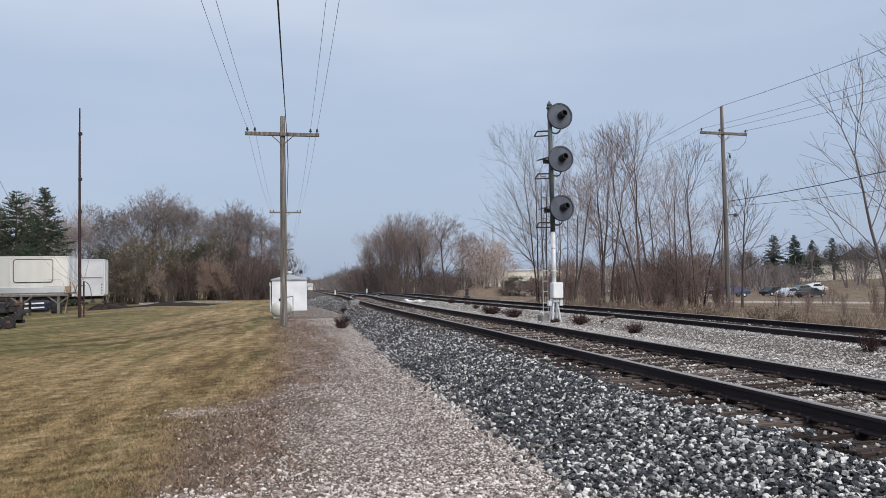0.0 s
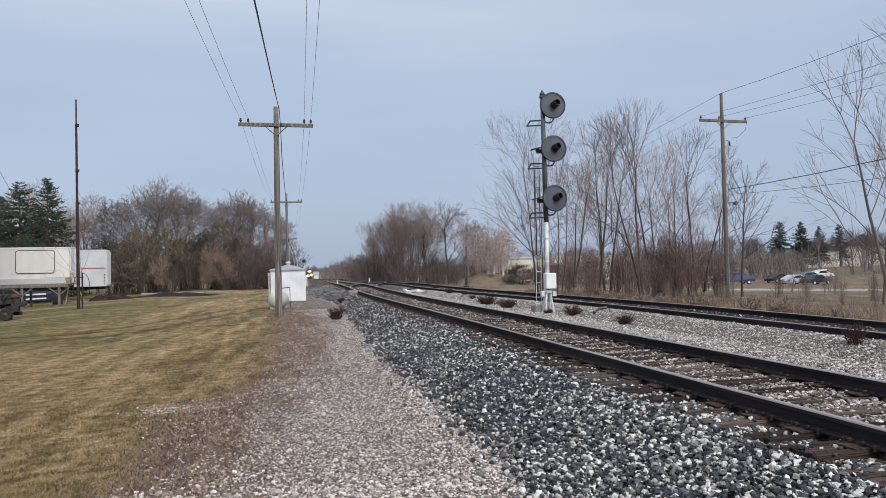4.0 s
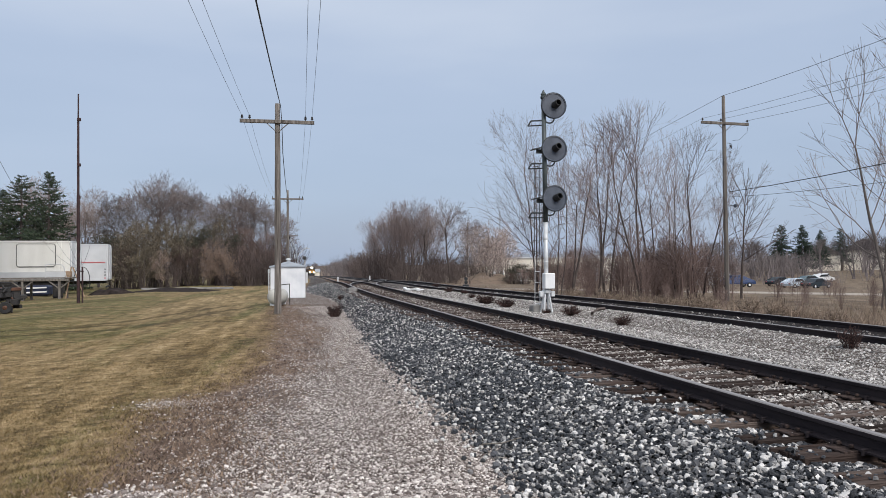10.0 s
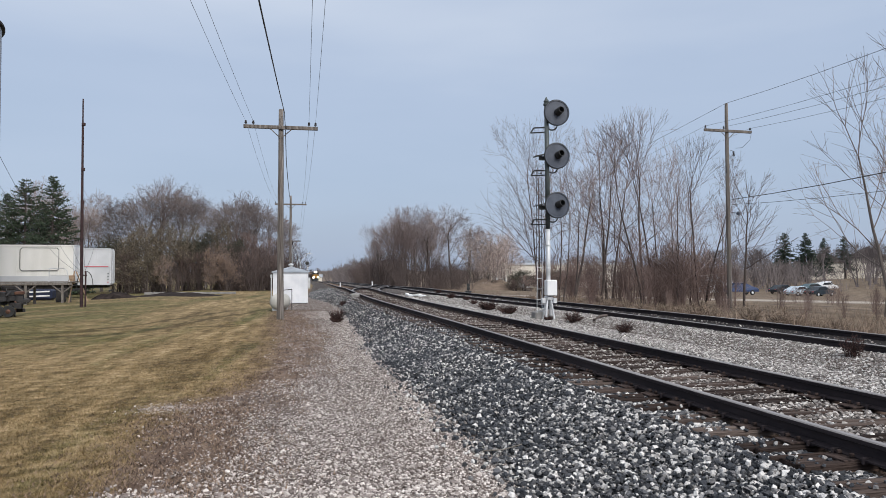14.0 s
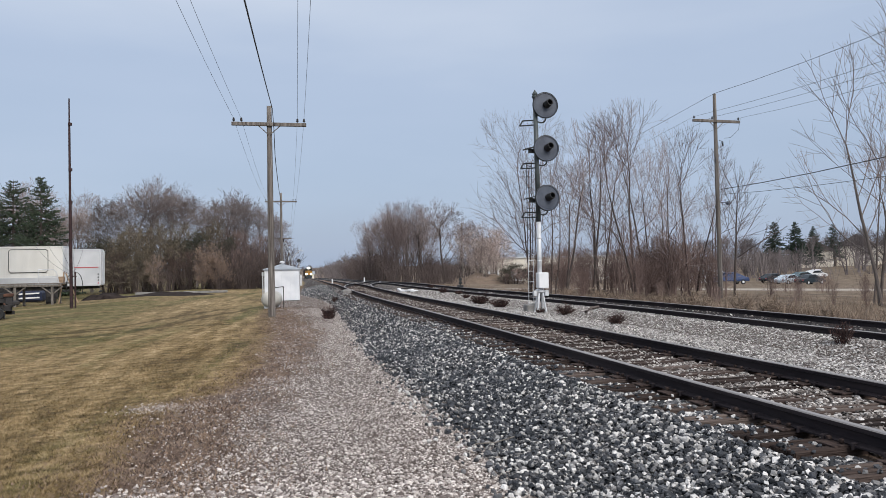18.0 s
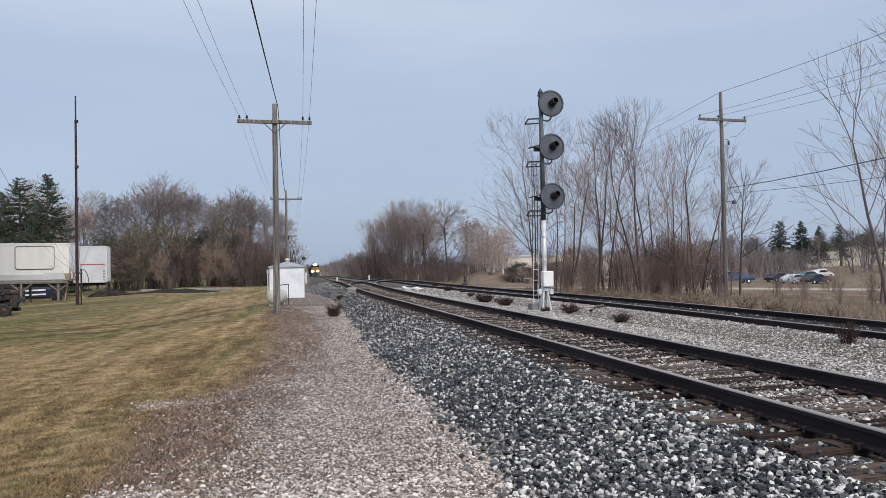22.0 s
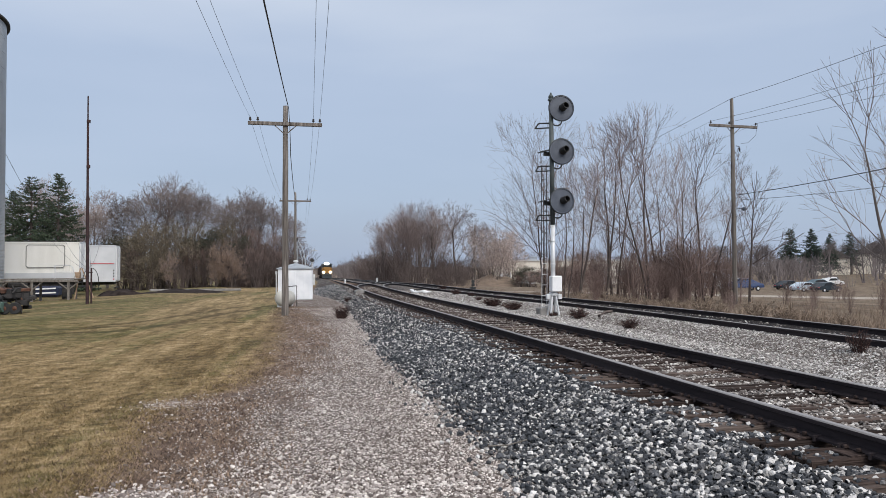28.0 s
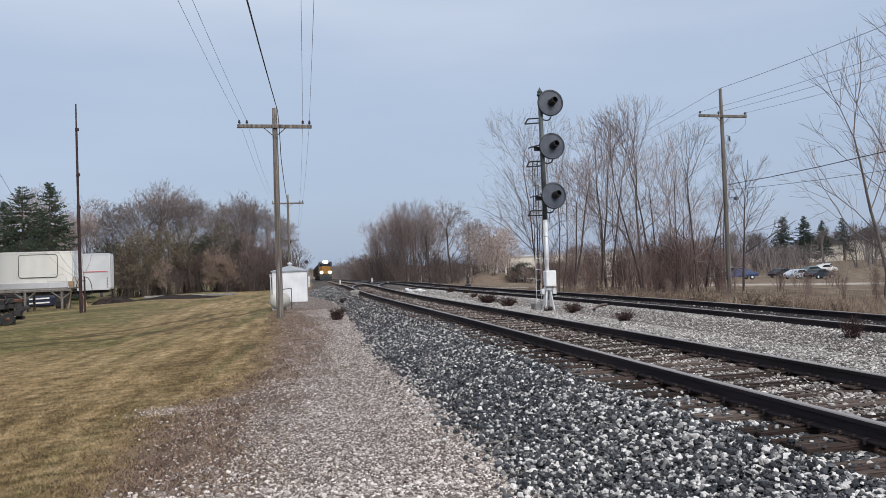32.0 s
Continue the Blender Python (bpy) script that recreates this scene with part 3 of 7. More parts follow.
    lush = calc("ADD", blend(near, grain(0.7, 3, 9, 85), grain(0.36, 4, 5, 37)), calc("MULTIPLY_ADD", grain(3.0, 5), 0.34, -0.17))
    lush = calc("ADD", lush, calc("MULTIPLY", calc("MULTIPLY", step(xyz.outputs["Y"], 9.0, 18.0), calc("SUBTRACT", 1.0, near)), 0.15))
    mix = n.new("ShaderNodeMixRGB")
    l.new(step(lush, 0.49, 0.70), mix.inputs["Fac"])
    l.new(ramp(value, STRAW), mix.inputs["Color1"])
    l.new(ramp(value, GREEN), mix.inputs["Color2"])
    return mix.outputs["Color"]


def lawn_blade_material():
    m = bpy.data.materials.new("lawn_blades")
    m.use_nodes = True
    n, l = m.node_tree.nodes, m.node_tree.links
    geo = n.new("ShaderNodeNewGeometry")
    q = n.new("ShaderNodeMath")
    q.operation = "MULTIPLY_ADD"
    q.inputs[1].default_value, q.inputs[2].default_value = 0.27, -0.10
    l.new(geo.outputs["Random Per Island"], q.inputs[0])
    b = n["Principled BSDF"]
    l.new(lawn_colour(n, l, geo.outputs["Position"], q.outputs[0]), b.inputs["Base Color"])
    b.inputs["Roughness"].default_value = 0.9
    b.inputs["Specular IOR Level"].default_value = 0.2
    return m


M["grass"] = lawn_blade_material()


# ---------------------------------------------------------------- ground
def ground_material():
    m = bpy.data.materials.new("ground")
    m.use_nodes = True
    n, l = m.node_tree.nodes, m.node_tree.links
    b = n["Principled BSDF"]
    b.inputs["Roughness"].default_value = 0.95
    b.inputs["Specular IOR Level"].default_value = 0.2
    geo = n.new("ShaderNodeNewGeometry")
    P = geo.outputs["Position"]

    def noise_tex(scale, detail=5.0, stretch=(1, 1, 1), rough=0.55):
        mp = n.new("ShaderNodeMapping")
        mp.inputs["Scale"].default_value = stretch
        l.new(P, mp.inputs["Vector"])
        t = n.new("ShaderNodeTexNoise")
        t.inputs["Scale"].default_value, t.inputs["Detail"].default_value, t.inputs["Roughness"].default_value = scale, detail, rough
        l.new(mp.outputs[0], t.inputs["Vector"])
        return t.outputs["Fac"]

    def ramp(src, stops):
        r = n.new("ShaderNodeValToRGB")
        els = r.color_ramp.elements
        while len(els) < len(stops):
            els.new(0.5)
        for e, (p, c) in zip(els, stops):
            e.position = p
            e.color = (*c, 1) if isinstance(c, tuple) else (c, c, c, 1)
        l.new(src, r.inputs["Fac"])
        return r.outputs["Color"]

    def math_node(op, a, b_):
        q = n.new("ShaderNodeMath")
        q.operation = op
        for i, v in enumerate((a, b_)):
            if isinstance(v, (int, float)):
                q.inputs[i].default_value = v
            else:
                l.new(v, q.inputs[i])
        return q.outputs[0]

    def mix(f, a, c):
        q = n.new("ShaderNodeMixRGB")
        l.new(f, q.inputs["Fac"])
        l.new(a, q.inputs["Color1"])
        l.new(c, q.inputs["Color2"])
        return q.outputs["Color"]

    def attr(name):
        q = n.new("ShaderNodeAttribute")
        q.attribute_name = name
        return q.outputs["Fac"]

    def zone(src, edge, width, amp, scale):
        """0 below the edge, 1 above it, with a ragged border."""
        v = math_node("ADD", src, math_node("MULTIPLY", math_node("SUBTRACT", noise_tex(scale, 6), 0.5), amp))
        q = n.new("ShaderNodeMapRange")
        q.inputs["From Min"].default_value, q.inputs["From Max"].default_value = edge - width / 2, edge + width / 2
        l.new(v, q.inputs["Value"])
        return q.outputs["Result"]

    def stones(scale, stops, soil_shade=((0.05, 0.036, 0.03), (0.075, 0.055, 0.046))):
        v = n.new("ShaderNodeTexVoronoi")
        v.inputs["Scale"].default_value = scale
        l.new(P, v.inputs["Vector"])
        s = n.new("ShaderNodeSeparateXYZ")
        l.new(v.outputs["Color"], s.inputs[0])
        # cell borders darken: soil, with the shade between stones painted in
        joint = n.new("ShaderNodeMapRange")
        joint.inputs["From Min"].default_value, joint.inputs["From Max"].default_value = 0.36, 0.62
        l.new(v.outputs["Distance"], joint.inputs["Value"])
        soil = ramp(joint.outputs["Result"], [(0.0, soil_shade[0]), (1.0, soil_shade[1])])
        return mix(joint.outputs["Result"], ramp(s.outputs["X"], stops), soil), v.outputs["Distance"]

    g_mid = noise_tex(1.1, 6)
    g_fine = noise_tex(30, 4)
    grass = lawn_colour(n, l, P)
    dirt = ramp(math_node("ADD", math_node("MULTIPLY", noise_tex(4.0, 8, (1, 0.6, 1), 0.65), 0.62), math_node("MULTIPLY", noise_tex(75, 4, (1, 1, 1), 0.7), 0.42)), [(0.36, (0.032, 0.020, 0.016)), (0.5, (0.122, 0.082, 0.060)), (0.66, (0.30, 0.226, 0.174))])
    # gravel, fines and ballast grounds darkened to deepen the shade between loose stones
    gravel, gd = stones(44, [(0.0, (0.075, 0.058, 0.050)), (0.45, (0.175, 0.146, 0.130)), (0.8, (0.33, 0.295, 0.27)), (1.0, (0.56, 0.52, 0.485))])
    fines = ramp(math_node("ADD", math_node("MULTIPLY", noise_tex(0.7, 6), 0.55), math_node("MULTIPLY", noise_tex(70, 3), 0.45)), [(0.38, (0.048, 0.034, 0.028)), (0.50, (0.112, 0.085, 0.073)), (0.62, (0.23, 0.19, 0.168))])
    gravel = mix(zone(g_mid, 0.52, 0.25, 0.2, 9), gravel, fines)
    ballast, bd = stones(19, [(0.0, (0.012, 0.013, 0.014)), (0.66, (0.045, 0.048, 0.050)), (0.80, (0.10, 0.10, 0.10)), (0.88, (0.30, 0.30, 0.295)), (1.0, (0.55, 0.54, 0.52))])
    yard, yd = stones(40, [(0.0, (0.060, 0.053, 0.049)), (0.45, (0.165, 0.150, 0.138)), (0.8, (0.32, 0.30, 0.28)), (1.0, (0.55, 0.525, 0.50))])
    cinder = ramp(noise_tex(38, 4), [(0.40, (0.008, 0.007, 0.007)), (0.58, (0.022, 0.018, 0.018)), (0.74, (0.13, 0.118, 0.115))])
    dry = ramp(noise_tex(1.4, 8, (1, 0.5, 1)), [(0.3, (0.076, 0.057, 0.043)), (0.5, (0.155, 0.118, 0.085)), (0.75, (0.30, 0.236, 0.170))])
    edge, across, beyond, road = attr("edge"), attr("across"), attr("beyond"), attr("road")
    col = mix(zone(edge, 0.02, 0.55, 1.5, 2.6), grass, dirt)
    col = mix(zone(edge, 0.95, 0.7, 3.2, 0.9), col, gravel)
    col = mix(zone(across, -2.78, 0.25, 0.4, 3.0), col, ballast)
    col = mix(zone(attr("inner"), 0.5, 0.4, 0.3, 2.0), col, dirt)
    col = mix(zone(across, 2.2, 0.8, 0.8, 1.0), col, yard)
    col = mix(zone(beyond, 2.0, 0.8, 1.2, 0.9), col, dry)
    col = mix(zone(attr("crib"), 0.5, 0.4, 0.3, 2.0), col, cinder)
    pale = ramp(noise_tex(3, 5), [(0.3, (0.30, 0.26, 0.22)), (0.7, (0.42, 0.38, 0.33))])
    col = mix(zone(road, 0.5, 0.3, 0.2, 1.0), col, pale)
    l.new(col, b.inputs["Base Color"])
    bp = n.new("ShaderNodeBump")
    bp.inputs["Strength"].default_value, bp.inputs["Distance"].default_value = 0.8, 0.02
    l.new(math_node("ADD", math_node("MULTIPLY", gd, -0.5), g_fine), bp.inputs["Height"])
    l.new(bp.outputs[0], b.inputs["Normal"])
    return m


def build_ground():
    xs = np.concatenate([[-2600, -1200, -600, -350, -220, -150], np.arange(-110, -20, 6.0), np.arange(-20, -2, 1.0), np.arange(-2, 14, 0.16), np.arange(14, 26, 0.8), np.arange(26, 120, 5.0), [140, 200, 300, 500, 900, 1600, 2600]])
    ys = np.concatenate([[-600, -250, -100, -50, -25, -14, -8], np.arange(-5, 3, 0.5), np.arange(3, 14, 0.14), np.arange(14, 30, 0.4), np.arange(30, 70, 1.5), np.arange(70, 200, 5.0), np.arange(200, 560, 20.0), [700, 1000, 1500, 2600]])
    X, Y = np.meshgrid(xs, ys)
    Z = ground_z(X, Y)
    near = np.clip(1 - np.hypot(X, Y) / 60, 0, 1)
    rough = np.array([noise.noise((x * 0.9, y * 0.9, 0)) * 0.008 + noise.noise((x * 4, y * 4, 3)) * 0.006 for x, y in zip(X.ravel(), Y.ravel())]).reshape(X.shape)
    Z = Z + rough * near
    nx, ny = len(xs), len(ys)
    idx = np.arange(nx * ny).reshape(ny, nx)
    faces = np.stack([idx[:-1, :-1], idx[:-1, 1:], idx[1:, 1:], idx[1:, :-1]], -1).reshape(-1, 4)
    me = mesh_from("ground", np.stack([X, Y, Z], -1).reshape(-1, 3), faces, ground_material(), True)
    across = shoulder(X - main_x(Y), Y)
    beyond = X - side_x(Y)
    # a pale track across the rough grass by the parked cars
    far = np.hypot(X, Y)
    road = np.where((X > 14) & (far > 38), 1 - np.clip(np.abs((Y + 0.10 * X) - 52) / 9, 0, 1), 0)
    for name, v in (("edge", np.where(X > grass_edge(Y), (X - grass_edge(Y)) * (1 + 1.6 * smooth01((Y - 22) / 8)), X - grass_edge(Y))), ("across", across), ("beyond", beyond), ("road", road), ("inner", 1 - np.clip((np.abs(across) - 0.85) / 0.3, 0, 1)), ("crib", 1 - np.clip((np.abs(beyond) - 0.62) / 0.2, 0, 1))):
        me.attributes.new(name, "FLOAT", "POINT").data.foreach_set("value", v.ravel().astype(np.float32))
    return tagged(new("ground", me), "dormant lawn, pale gravel path, dark ballast and dry grass", "ground", kind="structure")


build_ground()

# ---------------------------------------------------------------- tracks
RAIL_WEB = [(-0.068, -0.136), (0.068, -0.136), (0.068, -0.124), (0.012, -0.110), (0.012, -0.040), (-0.012, -0.040), (-0.012, -0.110), (-0.068, -0.124)]
RAIL_HEAD = [(0.014, -0.042), (0.036, -0.034), (0.036, -0.007), (0.027, 0.0), (-0.027, 0.0), (-0.036, -0.007), (-0.036, -0.034), (-0.014, -0.042)]


def track_path(f, off, y0, y1):
    ys = list(np.arange(y0, min(y1, 60), 1.0)) + list(np.arange(max(y0, 60), y1 + 0.1, 8.0))
    rows = []
    for y in ys:
        h = heading(f, y)
        rows.append((float(f(y)) + off * math.cos(h), y - off * math.sin(h), float(rail_z(y)), h))
    return rows


def rail(name, f, off, y0, y1, label):
    path = track_path(f, off, y0, y1)
    t = tagged(new(name), label, "rail", "rails")
    part("rail_web", sweep(B(), RAIL_WEB, path), M["rail"], t)
    head = part("rail_head", sweep(B(), RAIL_HEAD, path), M["rail"], t)
    head.data.materials.append(M["rail_top"])
    for p in head.data.polygons:
        if p.normal.z > 0.5:
            p.material_index = 1
    return t


for f, nm, y1 in ((main_x, "main", 640), (side_x, "siding", 300)):
    for off in (-0.7525, 0.7525):
        rail("rail", f, off, -14, y1, "dark rusted steel rail with a polished top" if nm == "main" else "dark rusted steel rail of the siding beside dry grass")


def ties():
    track = tagged(new("track_bed"), "weathered timber ties with rusted tie plates under the rails", "railway track", kind="structure")
    rng = random.Random(4)
    meshes, spots = [], []
    for k in range(6):
        bm = B()
        v0 = -0.115
        widths = [rng.uniform(0.04, 0.09) for _ in range(3)]
        widths.append(max(0.03, 0.23 - sum(widths)))
        for w in widths:      # the split timber, strip by strip
            top, e0, e1 = rng.uniform(-0.016, 0.004), rng.uniform(-0.05, 0.05), rng.uniform(-0.05, 0.05)
            box(bm, ((e0 + e1) / 2, v0 + w / 2, (top - 0.18) / 2), (2.6 + e1 - e0, w - 0.006, 0.18 + top), 0.007)
            v0 += w
        meshes.append(finish("tie", bm, M["tie"]))
    bm = B()
    for s in (-1, 1):
        box(bm, (s * 0.7525, 0, 0.004), (0.37, 0.19, 0.016), 0.003)
        for u in (-0.09, 0.09):
            for v in (-0.055, 0.055):
                box(bm, (s * 0.7525 + u, v, 0.032), (0.035, 0.026, 0.028), 0.006)
    plate = finish("tie_plate", bm, M["plate"])
    bm = B()
    for s in (-1, 1):      # rail anchors, clipped under the rail beside the tie
        for v in (-0.135, 0.135):
            box(bm, (s * 0.7525 + 0.02, v, 0.012), (0.21, 0.022, 0.05), 0.006)
    anchor = finish("rail_anchor", bm, M["rail"])
    for f, y0, y1 in ((main_x, -6.0, 62.0), (side_x, 4.0, 50.0)):
        y = y0
        while y < y1:
            h = heading(f, y)
            m = pose(float(f(y)) + rng.uniform(-0.04, 0.04), y, float(rail_z(y)) - 0.146 + rng.uniform(-0.006, 0.004) - (0.035 if f is side_x else 0), 0, 0, -math.degrees(h) + rng.uniform(-1.2, 1.2))
            o = new("tie", rng.choice(meshes))
            o.parent, o.matrix_basis = track, m
            if f is main_x:
                q = new("tie_plate", plate)
                q.parent, q.matrix_basis = track, pose(float(f(y)), y, float(rail_z(y)) - 0.144, 0, 0, -math.degrees(h))
                if y < 30:
                    q = new("rail_anchor", anchor)
                    q.parent, q.matrix_basis = track, pose(float(f(y)), y, float(rail_z(y)) - 0.144, 0, 0, -math.degrees(h))
            if f is main_x:
                spots.append(y)
            y += 0.50 + rng.uniform(-0.03, 0.03)
    return spots


TIE_Y = np.array(ties())

ICO_V = np.array([(0, 0, 1), (0.894, 0, 0.447), (0.276, 0.851, 0.447), (-0.724, 0.526, 0.447), (-0.724, -0.526, 0.447), (0.276, -0.851, 0.447), (0.724, 0.526, -0.447), (-0.276, 0.851, -0.447), (-0.894, 0, -0.447), (-0.276, -0.851, -0.447), (0.724, -0.526, -0.447), (0, 0, -1)])
ICO_F = np.array([(0, 1, 2), (0, 2, 3), (0, 3, 4), (0, 4, 5), (0, 5, 1), (1, 6, 2), (2, 7, 3), (3, 8, 4), (4, 9, 5), (5, 10, 1), (6, 7, 2), (7, 8, 3), (8, 9, 4), (9, 10, 5), (10, 6, 1), (11, 7, 6), (11, 8, 7), (11, 9, 8), (11, 10, 9), (11, 6, 10)])
OCT_V = np.array([(1, 0, 0), (0, 1, 0), (-1, 0, 0), (0, -1, 0), (0, 0, 0.8), (0, 0, -0.8)], float)
OCT_F = np.array([(0, 1, 4), (1, 2, 4), (2, 3, 4), (3, 0, 4), (1, 0, 5), (2, 1, 5), (3, 2, 5), (0, 3, 5)])


# a chip of stone lying on the ground (its underside left away), a lower one for those far off
CHIP_V = np.array([(1, 0, -0.5), (-0.5, 0.87, -0.5), (-0.5, -0.87, -0.5), (0.62, 0.30, 0.5), (-0.55, 0.42, 0.45), (0.0, -0.68, 0.5)])
CHIP_F = np.array([(0, 1, 3), (1, 4, 3), (1, 2, 4), (2, 5, 4), (2, 0, 5), (0, 3, 5), (3, 4, 5)])
LUMP_V = np.array([(math.cos(k * 1.5708 + 0.78 * h) * (1.0 - 0.3 * h), math.sin(k * 1.5708 + 0.78 * h) * (1.0 - 0.3 * h), (-0.5, 0.55)[h]) for h in (0, 1) for k in range(4)])
LUMP_F = np.array([f for k in range(4) for f in ((k, (k + 1) % 4, 4 + k), ((k + 1) % 4, 4 + (k + 1) % 4, 4 + k))] + [(4, 5, 6), (4, 6, 7)])
GRIT_V = np.array([(1, 0, -0.4), (0, 1, -0.4), (-1, 0, -0.4), (0, -1, -0.4), (0.2, 0.1, 0.55)])
GRIT_F = np.array([(0, 1, 4), (1, 2, 4), (2, 3, 4), (3, 0, 4)])


def stone_cloud(name, pts, size, mat, rng, base=ICO_V, faces=ICO_F, label="", spread=0.35, flat=0.7, lying=False):
    """Loose stones: one irregular solid at each place, joined as one spread of stuff."""
    n, k = len(pts), len(base)
    q = rng.normal(size=(n, 4))
    if lying:
        q[:, 1:3] *= 0.30
    q /= np.linalg.norm(q, axis=1, keepdims=True)
    w, x, y, z = q.T
    R = np.stack([1 - 2 * (y * y + z * z), 2 * (x * y - z * w), 2 * (x * z + y * w), 2 * (x * y + z * w), 1 - 2 * (x * x + z * z), 2 * (y * z - x * w), 2 * (x * z - y * w), 2 * (y * z + x * w), 1 - 2 * (x * x + y * y)], -1).reshape(n, 3, 3)
    v = base[None] * rng.uniform(0.74, 1.26, (n, k, 1)) * rng.uniform(0.58, 1.25, (n, 1, 3))
    v = np.einsum("nij,nkj->nki", R, v)
    v[:, :, 2] *= flat
    s = size * np.exp(spread * np.clip(rng.normal(0, 1, n), -2, 1.7)) * 0.5
    v = v * s[:, None, None] + pts[:, None]
    f = (faces[None] + (np.arange(n) * k)[:, None, None]).reshape(-1, 3)
    ob = new(name, mesh_from(name, v.reshape(-1, 3), f, mat))
    return tagged(ob, label, name.replace("_", " "), kind="stuff")


def scatter(rng, n, y0, y1, u0, u1, power=1.0, f=main_x):
    """Places over a strip along the track, thinning with distance when power exceeds 1."""
    y = y0 + (y1 - y0) * rng.random(n) ** power
    u = rng.uniform(u0, u1, n)
    return u + f(y), y


def off_tie(x, y):
    """Distance along the line to the nearest tie."""
    k = np.clip(np.searchsorted(TIE_Y, y), 1, len(TIE_Y) - 1)
    return np.minimum(np.abs(y - TIE_Y[k - 1]), np.abs(y - TIE_Y[k]))


def ballast_and_gravel():
    rng = np.random.default_rng(11)
    x, y = scatter(rng, 70000, 2.6, 15, -3.1, -0.84, 1.22)
    x2, y2 = scatter(rng, 50000, 14, 66, -3.1, -0.84, 1.35)
    x3, y3 = scatter(rng, 16000, -6, 2.6, -2.9, -0.84)
    near = len(x)
    x, y = np.r_[x, x2, x3], np.r_[y, y2, y3]
    far = (np.arange(len(x)) >= near) & (y > 3)
    u = x - main_x(y)
    keep = (u < -1.30) | ((rng.random(len(u)) < 0.62 + 0.15 * smooth01((y - 8) / 5)) & ((off_tie(x, y) > 0.125) | (rng.random(len(u)) < 0.10 + 0.5 * smooth01((y - 8) / 7))))
    x, y, far = x[keep], y[keep], far[keep]
    ragged = shoulder(x - main_x(y), y) > -2.86 + 0.24 * np.exp(-((y - 8.2) / 2.2) ** 2) + 0.05 * np.sin(y * 1.3) + rng.normal(0, 0.17, len(x))
    x, y, far = x[ragged], y[ragged], far[ragged]
    z = ground_z(x, y) + rng.uniform(-0.012, 0.042, len(x)) * (x - main_x(y) < -1.36) + rng.uniform(0.0, 0.015, len(x)) + 0.045 * ((off_tie(x, y) < 0.115) & (x - main_x(y) > -1.3))
    p = np.stack([x, y, z], -1)
    # darker rock down the slope, paler and mixed towards the ties and at the near end
    u = shoulder(x - main_x(y), y)
    pale_share = 0.20 + 0.26 * smooth01((u + 2.5) / 1.1) + 0.32 * smooth01((7.5 - y) / 2.5) + 0.3 * np.sin(x * 2.1 + 0.4 * y) * np.sin(y * 1.7)
    mixed = rng.random(len(x)) < pale_share
    for rock, sel in (("ballast", ~mixed), ("ballast_mixed", mixed)):
        tone = "dark grey" if rock == "ballast" else "mixed white and grey"
        stone_cloud("ballast", p[sel & ~far], 0.038, M[rock], rng, LUMP_V, LUMP_F, label=tone + " crushed rock ballast on the slope", flat=0.9, spread=0.32, lying=True)
        stone_cloud("ballast", p[sel & far], 0.046, M[rock], rng, OCT_V, OCT_F, tone + " crushed rock ballast along the line", flat=0.9, spread=0.25)
    # between and beyond the rails: smaller, paler stone
    x, y = scatter(rng, 58000, 3.6, 46, -0.68, 0.68, 1.6)
    x, y = np.r_[x, rng.uniform(-0.68, 0.68, 3000) + main_x(0)], np.r_[y, rng.uniform(-6, 3.6, 3000)]
    keep = (off_tie(x, y) > 0.115) | (rng.random(len(x)) < 0.14 + 0.40 * smooth01((y - 6.5) / 6))
    x, y = x[keep], y[keep]
    z = ground_z(x, y) + rng.uniform(0.0, 0.034, len(x)) + 0.02 * (off_tie(x, y) < 0.115)
    stone_cloud("crib_stone", np.stack([x, y, z], -1), 0.036, M["crib"], rng, CHIP_V, CHIP_F, "brownish grey crushed stone between the ties", lying=True)
    x, y = scatter(rng, 1500, 5.0, 40, -0.68, 0.68, 1.2, side_x)
    stone_cloud("siding_stone", np.stack([x, y, ground_z(x, y) + 0.006], -1), 0.04, M["crib"], rng, OCT_V, OCT_F, "scattered stones in the dark siding bed")
    x, y = scatter(rng, 56000, 5.0, 34, 0.86, 4.4, 1.3)
    x, y = np.r_[x, rng.uniform(0.86, 4.0, 3000) + main_x(0)], np.r_[y, rng.uniform(-6, 5, 3000)]
    keep = x < side_x(y) - 0.8
    x, y = x[keep], y[keep]
    z = ground_z(x, y) + rng.uniform(-0.006, 0.012, len(x))
    stone_cloud("yard_stone", np.stack([x, y, z], -1), 0.031, M["yard_gravel"], rng, CHIP_V, CHIP_F, "pale grey gravel between the two tracks", lying=True)
    # the footpath
    y = 3.0 + 25.0 * rng.random(235000) ** 1.9
    y = np.r_[y, rng.uniform(-6, 3, 52000), rng.uniform(24, 44, 16000)]
    x = rng.uniform(-0.7, 3.2 + 0.7 * smooth01((y - 14) / 12), len(y))
    e = (x - grass_edge(y)) * (1 + 1.2 * smooth01((y - 22) / 8))
    u = shoulder(x - main_x(y), y)
    patch = np.array([noise.noise((a * 1.1, b * 0.45, 2)) + 0.6 * noise.noise((a * 3.1, b * 1.6, 5)) for a, b in zip(x, y)])
    pocket = np.array([noise.noise((a * 2.6, b * 1.5, 9)) + 0.5 * noise.noise((a * 6.1, b * 4.0, 4)) for a, b in zip(x, y)])
